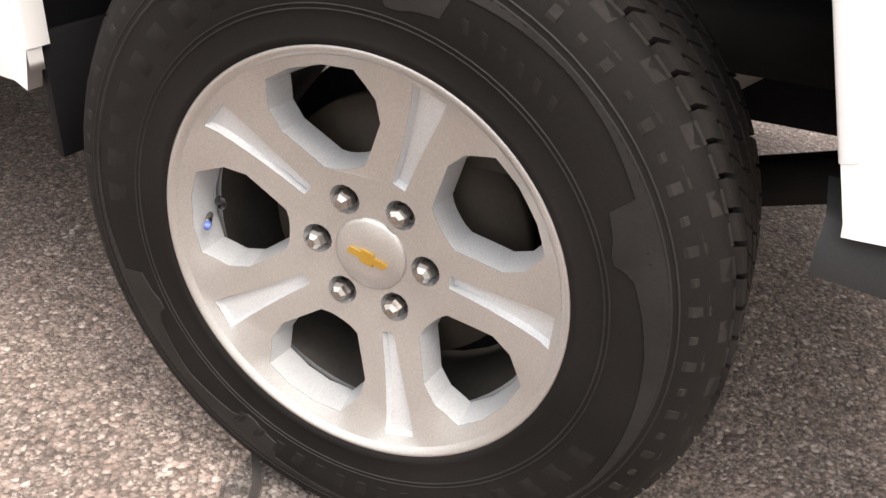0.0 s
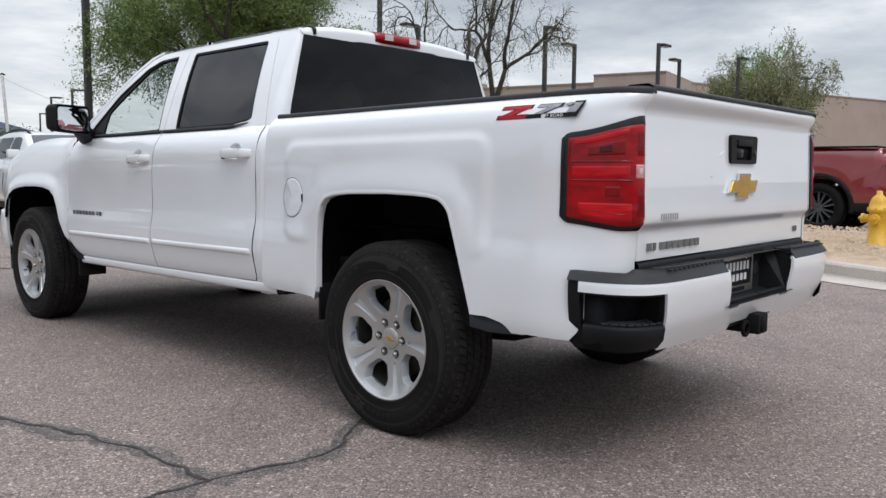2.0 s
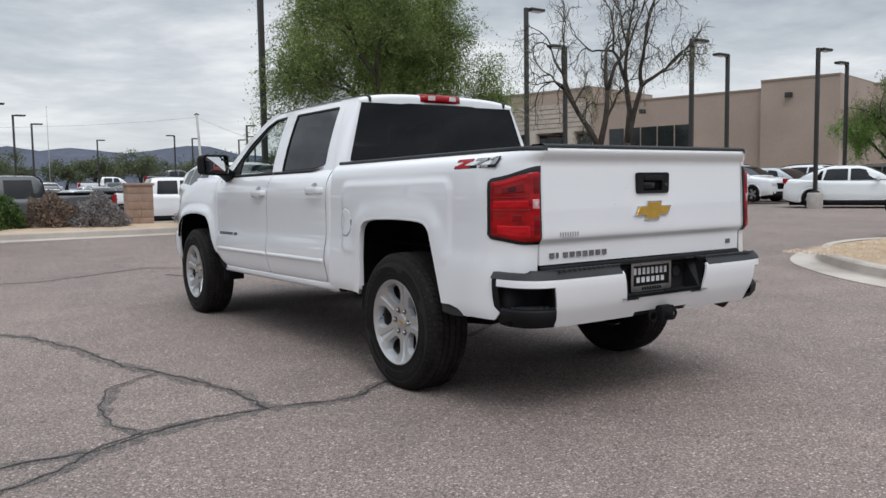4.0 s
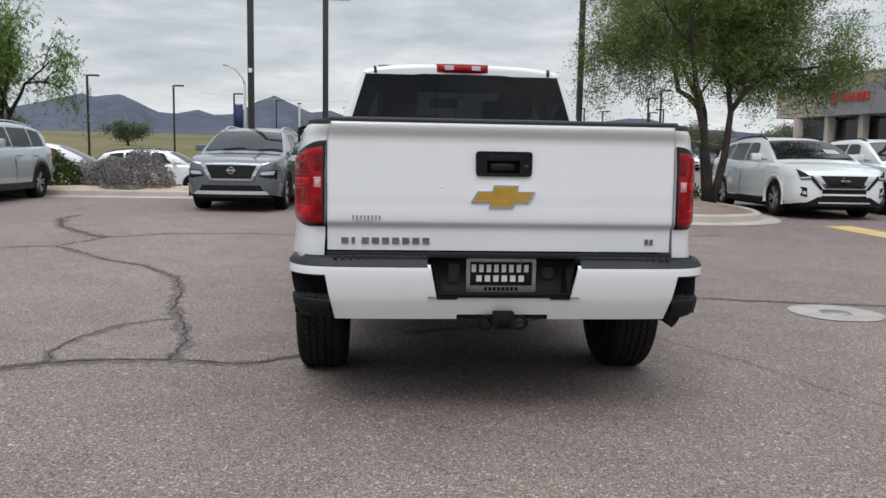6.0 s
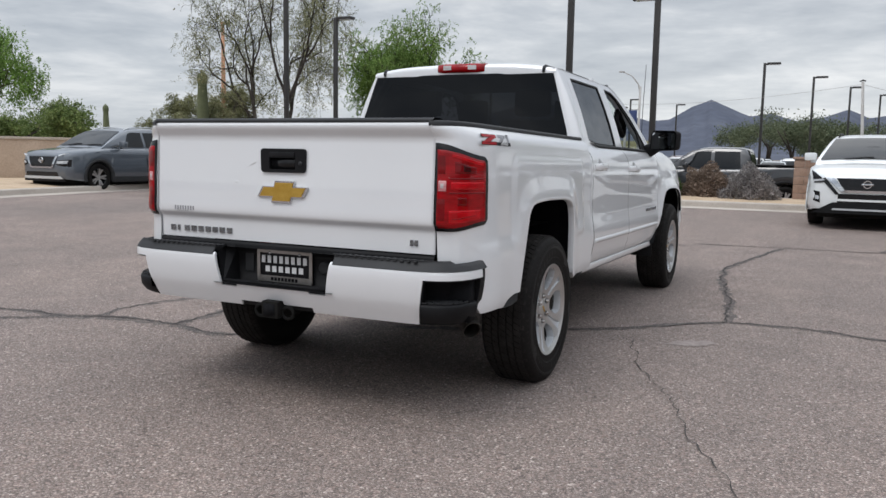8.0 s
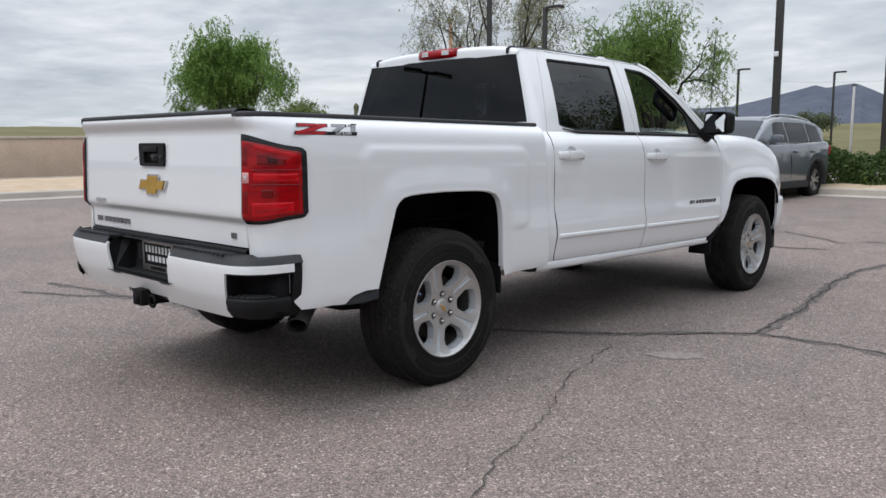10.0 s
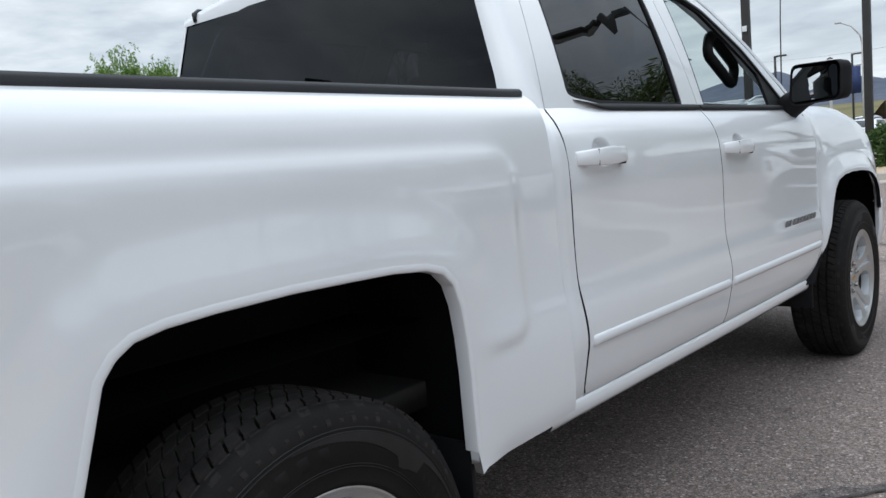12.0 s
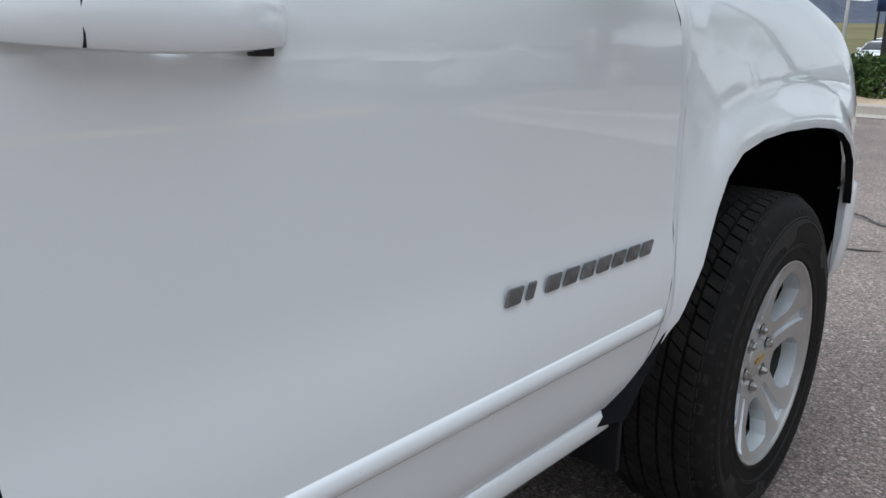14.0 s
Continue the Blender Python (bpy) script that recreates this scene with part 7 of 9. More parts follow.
def tree(x, y, base_z, height, crown_r, crown_lo, mat, bark, seed, leaves, label, trunks=3, lean=0.5, sparse=1.0, droop=0.6, leaf=0.07, strand=16, trunk_r=0.11, category="tree", depth=5):
    """Leaning trunks that fork again and again into crooked limbs and twigs; leaves hang in strands from the twig ends."""
    rnd = random.Random(seed)
    nr = np.random.default_rng(seed)
    t = thing("tree", label, category, (x, y, base_z))
    lines = []

    def grow(p, d, length, r, level):
        pts, d2 = branch_line(rnd, p, d, length, 0.05 if level < 3 else -0.02, wander=0.16 + 0.03 * level)
        r2 = r * 0.64
        lines.append((pts, r, r2, level))
        if level >= depth:
            return
        base = rnd.uniform(0.25, 0.5)
        for k in range(2):
            ang = base * (1 if k else -1) * rnd.uniform(0.7, 1.5)
            nd = turned_dir(rnd, d2, abs(ang) + 0.12)
            out = Vector((pts[-1].x, pts[-1].y, 0))
            nd = (nd + out.normalized() * 0.10 + Vector((0, 0, 0.08))).normalized()
            grow(pts[-1], nd, length * rnd.uniform(0.66, 0.88), r2, level + 1)
        if level >= 1 and rnd.random() < 0.75:
            grow(pts[rnd.choice((1, 2, 3))], turned_dir(rnd, d2, rnd.uniform(0.6, 1.1)), length * rnd.uniform(0.5, 0.7), r2 * 0.75, level + 1)

    for k in range(trunks):
        a = 2 * math.pi * (k + rnd.uniform(-0.3, 0.3)) / trunks
        d = Vector((lean * 0.5 * math.cos(a), lean * 0.5 * math.sin(a), 1)).normalized()
        grow(Vector((0.10 * math.cos(a), 0.10 * math.sin(a), -0.15)), d, crown_lo * rnd.uniform(0.6, 0.85) + height * 0.06, trunk_r, 0)
    # bring the whole frame of limbs to the tree's height and spread
    ends = np.array([list(ln[0][-1]) for ln in lines if ln[3] >= depth - 1])
    kz = (height - 0.25) / max(ends[:, 2].max(), 0.5)
    kr = crown_r * 0.92 / max(np.quantile(np.hypot(ends[:, 0], ends[:, 1]), 0.96), 0.3)
    bm = bmesh.new()
    tips = []
    for pts, r, r2, level in lines:
        q = [Vector((p.x * kr, p.y * kr, p.z * kz if p.z > 0 else p.z)) for p in pts]
        n = len(q) - 1
        tube(q, [max(0.004, r + (r2 - r) * i / n) for i in range(n + 1)], 8 if level == 0 else 5 if level < 3 else 3, bm=bm)
        if level >= depth - 2 and q[-1].z > crown_lo * 0.75:
            for i in range(n):
                if level >= depth - 1 or i >= 2:
                    tips.append((q[i], q[i + 1]))
    part("trunk", bm, bark, t)
    # leaves: hanging sprays along each twig
    n_str = max(1, int(leaves / strand))
    ti = nr.integers(0, len(tips), n_str)
    A = np.array([[*a] for a, b in tips])[ti]
    B = np.array([[*b] for a, b in tips])[ti]
    st = A + (B - A) * nr.uniform(0.2, 1.15, (n_str, 1)) + nr.normal(0, 0.10 * sparse, (n_str, 3))
    ln = nr.uniform(0.2, 0.62, (n_str, 1))
    dr = nr.normal(0, 0.5, (n_str, 3))
    dr[:, 2] = -droop - np.abs(nr.normal(0, 0.35, n_str))
    dr /= np.linalg.norm(dr, axis=1)[:, None]
    k = np.linspace(0, 1, strand)[None, :, None]
    side = nr.normal(0, 0.035, (n_str, strand, 3))
    c = (st[:, None, :] + dr[:, None, :] * ln[:, None, :] * k + side).reshape(-1, 3)
    part("crown", leaf_mesh("crown", c, nr, leaf, mat, droop), None, t)
    return t


tree(6.68, 12.65, ground_z(6.3, 12.9) + 0.25, 6.7, 3.3, 3.0, "leaf_olive", "bark", 11, 270000, "green palo verde tree with dark forked trunks", 3, 0.32, 2.2, leaf=0.029, droop=0.15, strand=14, trunk_r=0.105)
tree(12.05, 10.7, 0.25, 7.4, 2.5, 2.1, "leaf_dull", "bark", 12, 12000, "half-bare tree with dark twisting limbs", 2, 0.9, 1.2, leaf=0.020, droop=1.0, strand=10, trunk_r=0.14, depth=7)
tree(31.7, 12.8, 0.25, 6.7, 2.7, 2.3, "leaf_bright", "bark", 13, 80000, "bright green drooping tree on the lot", 4, 0.5, 1.6, leaf=0.045, droop=0.9)
tree(30.6, 10.9, 0.25, 7.0, 3.3, 3.2, "leaf_dull", "bark", 14, 50000, "tall thin grey-green tree on the lot", 3, 0.7, 1.7, leaf=0.042, droop=0.6)
tree(42.0, 4.5, 0.25, 6.6, 3.0, 2.2, "leaf_dull", "bark", 15, 30000, "thin grey-green tree near the building", 2, 0.6, leaf=0.05)
tree(-22.6, 43.9, 0.3, 11.0, 4.7, 3.3, "leaf", "bark", 16, 150000, "full green tree with rounded crown and dark trunk", 6, 0.7, 4.5, leaf=0.060, droop=0.3, trunk_r=0.2)
tree(-17.9, 22.4, 0.35, 10.0, 4.5, 2.6, "leaf_dull", "bark", 17, 52000, "thin-leaved tree with many dark spreading limbs", 4, 0.9, 2.2, leaf=0.034, droop=0.3, trunk_r=0.11, depth=6)
tree(-30.5, 17.6, 0.3, 6.9, 3.35, 2.0, "leaf_bright", "green_bark", 18, 90000, "bright green willowy desert tree in a gravel bed", 4, 0.6, 2.2, leaf=0.056, droop=1.0)
tree(-24.0, 25.0, 0.35, 4.2, 3.2, 0.8, "leaf_dull", "bark", 19, 60000, "low olive-green desert tree", 4, 1.0, leaf=0.05, droop=0.2)
tree(-23.6, 16.3, 0.35, 3.0, 3.0, 0.4, "leaf_olive", "bark", 20, 50000, "low wide green desert shrub tree", 4, 1.0, leaf=0.05, droop=0.1)

# ---- parked vehicles ----
MAT["sticker"] = mottled("sticker", (0.42, 0.52, 0.50), (0.52, 0.60, 0.58), 6.0, 0.5)
MAT["car_window"] = mottled("car_window", (0.006, 0.007, 0.008), (0.014, 0.016, 0.018), 1.2, 0.04, spec=0.3)
MAT["lamp_clear"] = mottled("lamp_clear", (0.42, 0.45, 0.48), (0.72, 0.75, 0.78), 9.0, 0.12, coat=0.8)


def inverse_table(table, v):
    """The place along a rising table at which it reaches v."""
    if v <= table[0][1]:
        return table[0][0]
    for (a, p), (b, q) in zip(table, table[1:]):
        if v <= q:
            return a + (b - a) * (v - p) / max(1e-6, q - p)
    return table[-1][0]


def skin_patch(corners, place, n=6, m=3, flip=False):
    """A four-cornered patch (two coordinates a corner) laid on a surface by place(u, v)."""
    (a, b, c, d) = [Vector(p) for p in corners]
    rows = []
    for j in range(m + 1):
        v = j / m
        rows.append([place(*a.lerp(b, i / n).lerp(d.lerp(c, i / n), v)) for i in range(n + 1)])
    return sheet(rows, flip)


CROSSOVER = dict(
    length=4.65, width=1.84, tyre=0.355, axles=(0.93, 3.64), sill=0.27, arch=0.405,
    plan=[(0, 0.58), (0.03, 0.68), (0.09, 0.77), (0.2, 0.84), (0.45, 0.895), (1.0, 0.915), (3.6, 0.915), (4.2, 0.88), (4.5, 0.80), (4.62, 0.66)],
    top=[(0, 0.72), (0.02, 0.85), (0.07, 0.93), (0.2, 0.985), (0.6, 1.04), (1.15, 1.09), (2.6, 1.10), (3.8, 1.14), (4.45, 1.14), (4.58, 1.0), (4.62, 0.8)],
    roof=[(1.0, 1.05), (1.3, 1.23), (1.6, 1.40), (1.85, 1.51), (2.1, 1.57), (2.6, 1.60), (3.2, 1.585), (3.8, 1.525), (4.15, 1.44), (4.35, 1.29), (4.5, 1.12)],
    screen=(1.12, 1.83), rear=(4.2, 4.46), belt=1.08, windows=((1.32, 2.02, 2.42, 2.42), (2.5, 2.5, 3.36, 3.36), (3.44, 3.44, 4.05, 3.92)), roof_half=0.60, rails=True)
LONG_CROSSOVER = dict(CROSSOVER, length=4.9, width=1.915, tyre=0.37, axles=(0.98, 3.81), arch=0.425,
    plan=[(0, 0.56), (0.03, 0.70), (0.09, 0.80), (0.2, 0.875), (0.45, 0.93), (1.0, 0.955), (3.8, 0.955), (4.4, 0.91), (4.75, 0.82), (4.87, 0.66)],
    top=[(0, 0.66), (0.02, 0.82), (0.08, 0.90), (0.25, 0.96), (0.7, 1.03), (1.2, 1.08), (2.8, 1.10), (4.0, 1.17), (4.65, 1.17), (4.82, 1.0), (4.87, 0.8)],
    roof=[(1.05, 1.05), (1.4, 1.23), (1.75, 1.39), (2.05, 1.51), (2.35, 1.565), (2.8, 1.59), (3.4, 1.575), (4.0, 1.49), (4.4, 1.38), (4.6, 1.27), (4.75, 1.13)],
    screen=(1.18, 2.03), rear=(4.42, 4.7), windows=((1.42, 2.2, 2.62, 2.62), (2.7, 2.7, 3.5, 3.45), (3.6, 3.54, 4.2, 3.95)), roof_half=0.62, rails=True)
SEDAN = dict(CROSSOVER, length=4.7, width=1.82, tyre=0.325, axles=(0.9, 3.65), arch=0.36, sill=0.2,
    top=[(0, 0.58), (0.02, 0.68), (0.08, 0.75), (0.3, 0.82), (1.1, 0.92), (2.6, 0.95), (3.9, 1.0), (4.4, 1.02), (4.58, 0.95), (4.62, 0.7)],
    roof=[(1.0, 0.9), (1.4, 1.12), (1.8, 1.32), (2.1, 1.42), (2.6, 1.46), (3.1, 1.43), (3.6, 1.28), (4.0, 1.1), (4.15, 0.98)],
    screen=(1.1, 1.95), rear=(3.35, 4.02), belt=0.93, windows=((1.3, 2.0, 2.45, 2.45), (2.53, 2.53, 3.3, 3.2), (3.36, 3.3, 3.6, 3.4)), rails=False)
PICKUP = dict(
    length=5.64, width=2.02, tyre=0.42, axles=(1.0, 4.72), sill=0.42, arch=0.52,
    plan=[(0, 0.74), (0.04, 0.84), (0.12, 0.92), (0.3, 0.975), (0.8, 1.0), (5.34, 1.0), (5.54, 0.985), (5.60, 0.95)],
    top=[(0, 0.85), (0.03, 1.05), (0.12, 1.16), (0.4, 1.21), (1.5, 1.28), (2.6, 1.30), (3.78, 1.32), (3.8, 1.40), (5.56, 1.42), (5.60, 1.40)],
    roof=[(1.35, 1.22), (1.6, 1.42), (1.9, 1.66), (2.15, 1.81), (2.5, 1.89), (3.2, 1.90), (3.6, 1.86), (3.72, 1.7), (3.8, 1.3)],
    screen=(1.48, 2.12), rear=(3.63, 3.78), belt=1.28, windows=((1.68, 2.25, 2.66, 2.66), (2.76, 2.76, 3.5, 3.45)), roof_half=0.68, rails=False)


def wheel_of_car(v, r, x, y, side, spokes, rim_mat, width=0.23):
    w = new("wheel")
    w.parent, w.location = v, (x, y, r)
    s = side
    part("tyre", lathe([(s * u, q) for u, q in ((-width, r * 0.64), (-width, r * 0.93), (-width * 0.9, r), (-width * 0.1, r), (0.0, r * 0.95), (0.008, r * 0.82), (-0.004, r * 0.66), (-0.06, r * 0.64))], 30), "rubber", w)
    rim = lathe([(s * u, q) for u, q in ((-0.09, r * 0.645), (-0.008, r * 0.655), (-0.004, r * 0.625), (-0.04, r * 0.60), (-0.12, r * 0.58), (-0.13, 0.02))], 30)
    part("rim", rim, "lamp_black", w)
    bm = bmesh.new()
    for k in range(spokes):
        for d in (-0.13, 0.13):
            a = 2 * math.pi * k / spokes + d
            b = 2 * math.pi * k / spokes + d * 1.5
            p0, p1 = Vector((s * -0.035, 0.1 * r * math.cos(a), 0.1 * r * math.sin(a))), Vector((s * -0.014, 0.63 * r * math.cos(b), 0.63 * r * math.sin(b)))
            t = Vector((0, -math.sin(a), math.cos(a))) * r * (0.052 if spokes < 7 else 0.030)
            q = Vector((s * -0.05, 0, 0))
            vs = [bm.verts.new(p) for p in (p0 - t, p0 + t, p1 + t * 1.25, p1 - t * 1.25, p0 - t + q, p0 + t + q, p1 + t * 1.25 + q, p1 - t * 1.25 + q)]
            for f in ((0, 1, 2, 3), (7, 6, 5, 4), (0, 4, 5, 1), (1, 5, 6, 2), (2, 6, 7, 3), (3, 7, 4, 0)):
                bm.faces.new([vs[i] for i in f])
    lathe([(s * -0.03, 0.0001), (s * -0.02, 0.05 * r), (s * -0.025, 0.17 * r), (s * -0.06, 0.19 * r)], 14, bm=bm)
    bmesh.ops.recalc_face_normals(bm, faces=bm.faces[:])
    part("spoke_star", bm, rim_mat, w)
    return w


def vehicle(name, label, category, at, turn, spec, paint, group="parked cars", trim="grey_plastic", face="wing", detail=True, bed=False, spokes=5, rim_mat="alloy", decal=False):
    """A parked vehicle whose nose points along -y of its own frame; its base is on the ground under the nose."""
    v = thing(name, label, category, at, group, turn=turn)
    L, tr, sill = spec["length"], spec["tyre"], spec["sill"]
    cladding = trim != paint
    hw = lambda y: smooth_table(spec["plan"], y)
    zt = lambda y: lerp_table(spec["top"], y)
    zr = lambda y: smooth_table(spec["roof"], y)
    end = spec["plan"][-1][0]
    ys = sorted({round(q, 3) for q in [p[0] for p in spec["plan"]] + [p[0] for p in spec["top"]] + [end * k / 20 for k in range(21)] + [a + spec["arch"] * math.cos(math.pi * k / 10) for a in spec["axles"] for k in range(11)]})

    def bottom(y):
        z = sill + 0.05 * smoothstep(0.5, 0.0, y) + 0.12 * smoothstep(L - 0.6, L, y)
        for a in spec["axles"]:
            if abs(y - a) < spec["arch"] - 1e-4:
                z = max(z, tr + math.sqrt(spec["arch"] ** 2 - (y - a) ** 2) - 0.01)
        return z

    rows = []
    for y in ys:
        h, b, t = hw(y), bottom(y), zt(y)
        half = [(h - 0.05, b), (h - 0.012, b + 0.12 * (t - b)), (h, b + 0.42 * (t - b)), (h - 0.022, b + 0.60 * (t - b)), (h - 0.020, b + 0.78 * (t - b)), (h - 0.045, t - 0.05), (h - 0.085, t - 0.012), (h * 0.82, t + 0.004), (h * 0.45, t + 0.022), (0, t + 0.028)]
        if bed and y > 3.8:
            half = half[:7] + [(h - 0.10, t), (h - 0.11, t - 0.5), (0, t - 0.5)]
        rows.append([(x, y, z) for x, z in half] + [(-x, y, z) for x, z in half[-2::-1]])
    bm = sheet(rows)
    for r, fl in ((0, False), (-1, True)):
        n = len(rows[0])
        bm.verts.ensure_lookup_table()
        base = (len(rows) - 1) * n if r else 0
        loop = [bm.verts[base + k] for k in range(n)]
        try:
            bm.faces.new(loop[::-1] if fl else loop)
        except ValueError:
            pass
    bmesh.ops.recalc_face_normals(bm, faces=bm.faces[:])
    body = part("body", bm, paint, v, sharp=50)
    # cabin shell over the beltline
    g0, g1 = spec["roof"][0][0], spec["roof"][-1][0]
    belt, rh, rmax = spec["belt"], spec["roof_half"], max(z for _, z in spec["roof"])

    def side_x(y, z):
        k = max(0.0, (z - belt) / (rmax - belt))
        wb = hw(y) - 0.075
        if y > g1 - 0.5:
            wb -= 0.10 * ((y - g1 + 0.5) / 0.5) ** 2
        return wb + (rh + 0.05 - wb) * k ** 1.15

    rows = []
    for k in range(33):
        y = g0 + (g1 - g0) * k / 32
        t = max(zr(y), belt - 0.05)
        half = [(side_x(y, belt - 0.06 + (t - belt + 0.06) * u), belt - 0.06 + (t - belt + 0.06) * u) for u in (0, 0.25, 0.5, 0.75, 0.92)]
        xe = half[-1][0]
        half += [(xe - 0.045, t), (xe * 0.6, t + 0.022), (0, t + 0.03)]
        rows.append([(x, y, z) for x, z in half] + [(-x, y, z) for x, z in half[-2::-1]])
    bm = sheet(rows)
    bmesh.ops.recalc_face_normals(bm, faces=bm.faces[:])
    part("cabin", bm, paint, v, sharp=40)

    def on_roof(x, y):
        t = zr(y)
        xe = max(0.2, side_x(y, t))
        q = abs(x) / xe
        return (x, y - 0.010, t + 0.040 - 0.03 * q * q)

    a, b = spec["screen"]
    wa, wb = side_x(a, zr(a)) - 0.06, side_x(b, zr(b)) - 0.07
    part("windscreen", skin_patch(((-wa, a), (wa, a), (wb, b), (-wb, b)), on_roof, 10, 20), "car_window", v)
    if face == "vee":
        part("price_sticker", skin_patch(((0.30, a + 0.22), (0.60, a + 0.22), (0.56, a + 0.40), (0.30, a + 0.40)), lambda x, y: (x, y - 0.014, on_roof(x, y)[2] + 0.003), 4, 4), "sticker", v, "pale green paper price sticker")
    a, b = spec["rear"]
    wa, wb = side_x(a, zr(a)) - 0.10, side_x(b, zr(b)) - 0.06
    part("rear_window", skin_patch(((-wa, a), (wa, a), (wb, b), (-wb, b)), lambda x, y: (x, y + 0.012, zr(y) + 0.038), 8, 12), "car_window", v)
    for s in (-1, 1):
        for y0, y1, y2, y3 in spec["windows"]:
            zb = belt + 0.035
            top = lambda y: min(zr(y) - 0.075, rmax - 0.10)
            place = lambda y, u: (s * (side_x(y, zb + u * (top(max(y, y1 if y < y1 else y)) - zb)) + 0.007), y, zb + u * (max(0.02, top(y) - zb)))
            part("side_window", skin_patch(((y0, 0), (y2, 0), (y3, 1), (y1, 1)), place, 8, 4), "car_window", v)
        for ya in spec["axles"]:
            ring = []
            for k in range(19):
                q = math.radians(-14 + 208 * k / 18)
                ring.append([(s * (hw(ya) + dx), ya + r * math.cos(q), max(sill * 0.85, tr + r * math.sin(q))) for r, dx in ((spec["arch"] - 0.02, -0.10), (spec["arch"] - 0.015, 0.004 if cladding else -0.004), (spec["arch"] + 0.05, 0.010 if cladding else -0.004), (spec["arch"] + 0.06, -0.02))])
            part("wheel_arch_trim", sheet(ring), trim, v)
            wheel_of_car(v, tr, s * (hw(ya) - 0.03), ya, s, spokes, rim_mat)
        part("sill_trim", box((s * (hw(2) - 0.10) if s > 0 else -hw(2) - 0.004, spec["axles"][0] + spec["arch"], sill - 0.04), (s * (hw(2) - 0.10) if s < 0 else hw(2) + 0.004, spec["axles"][1] - spec["arch"], sill + 0.10), 0.015), trim if cladding else "black_plastic", v)
        if not cladding:
            part("sill_strip", box((s * hw(2) - 0.012, spec["axles"][0] + spec["arch"] + 0.1, sill + 0.075), (s * hw(2) + 0.012, spec["axles"][1] - spec["arch"] - 0.1, sill + 0.10), 0.004), "chrome", v)
        # door mirror and tail lamp
        ym, xm = spec["windows"][0][0] + 0.28, hw(1.6)
        bm = box((-0.10, -0.05, -0.07), (0.11, 0.07, 0.075), 0.035)
        bmesh.ops.translate(bm, verts=bm.verts[:], vec=(s * (xm + 0.07), ym, belt + 0.10))
        bm_box(bm, (s * (xm + 0.0) - 0.06, ym - 0.02, belt - 0.01), (s * (xm + 0.0) + 0.06, ym + 0.03, belt + 0.05))
        part("door_mirror", bm, paint, v)
        if not bed:
            part("tail_lamp", box((s * (hw(end - 0.12) - 0.14) - 0.10, end - 0.16, 0.86), (s * (hw(end - 0.12) - 0.14) + 0.12, end + 0.004, 1.05), 0.02), "red_lens", v)
        else:
            part("tail_lamp", box((s * 0.93 - 0.07, end - 0.12, 0.92), (s * 0.93 + 0.068, end + 0.012, 1.36), 0.02), "red_lens", v)
        if detail:
            for dy in (0.07, 0.86):
                yy = spec["windows"][1][0] + dy
                part("door_handle", box((s * hw(yy) - 0.02, yy - 0.02, belt - 0.17), (s * hw(yy) + 0.022, yy + 0.13, belt - 0.13), 0.008), paint, v)
            for yy in (spec["windows"][1][0] - 0.04, spec["windows"][1][3] + 0.05):
                pts = [(s * (hw(yy) - d), yy, z) for z, d in ((sill + 0.16, 0.010), (0.62, 0.0), (0.80, 0.014), (belt - 0.02, 0.05))]
                part("door_seam", tube(pts, 0.006, 4), "liner", v)
    part("underside", box((-hw(2) + 0.22, 0.25, sill - 0.10), (hw(2) - 0.22, L - 0.3, 0.62)), "underbody", v)
    if spec["rails"]:
        for s in (-1, 1):
            q0, q1 = spec["screen"][1] + 0.15, spec["rear"][0] - 0.1
            part("roof_rail", tube([(s * (rh - 0.02), q0 + (q1 - q0) * k / 8, zr(q0 + (q1 - q0) * k / 8) + (0.045 if 0 < k < 8 else 0.01)) for k in range(9)], 0.016, 6), "alloy_paint" if face == "wing" else "black_plastic", v)

    # nose
    def nose(x, z, off=0.008):
        y = max(inverse_table(spec["plan"][:6], abs(x) + 0.012), inverse_table(spec["top"][:5], z))
        return (x, y - off, z)

    def nose_part(nm, corners, mat, off=0.010, n=8, m=3, parent=v):
        return part(nm, skin_patch(corners, lambda x, z: nose(x, z, off), n, m), mat, parent)

    if face == "wing":
        g = nose_part("grille", ((-0.36, 0.60), (0.36, 0.60), (0.46, 0.86), (-0.46, 0.86)), "lamp_black")
        for s in (-1, 1):
            nose_part("grille_trim", ((s * 0.34, 0.575), (s * 0.39, 0.575), (s * 0.555, 0.865), (s * 0.475, 0.865)), "chrome", 0.022, 3, 4)
            nose_part("running_lamp", ((s * 0.56, 0.865), (s * 0.66, 0.89), (s * 0.80, 0.94), (s * 0.57, 0.905)), "lamp_clear", 0.012, 6, 2)
            nose_part("headlamp_surround", ((s * 0.50, 0.665), (s * 0.82, 0.60), (s * 0.83, 0.79), (s * 0.55, 0.755)), "lamp_black", 0.010, 8, 3)
            nose_part("headlamp", ((s * 0.53, 0.69), (s * 0.77, 0.69), (s * 0.79, 0.765), (s * 0.56, 0.745)), "lamp_clear", 0.018, 8, 2)
        nose_part("grille_trim", ((-0.36, 0.575), (0.36, 0.575), (0.375, 0.615), (-0.375, 0.615)), "chrome", 0.022)
        nose_part("lower_intake", ((-0.60, 0.37), (0.60, 0.37), (0.54, 0.49), (-0.54, 0.49)), "lamp_black")
        nose_part("skid_bar", ((-0.70, 0.32), (0.70, 0.32), (0.64, 0.385), (-0.64, 0.385)), "alloy_paint", 0.022)
        nose_part("lower_lip", ((-0.74, 0.26), (0.74, 0.26), (0.72, 0.325), (-0.72, 0.325)), "black_plastic", 0.012)
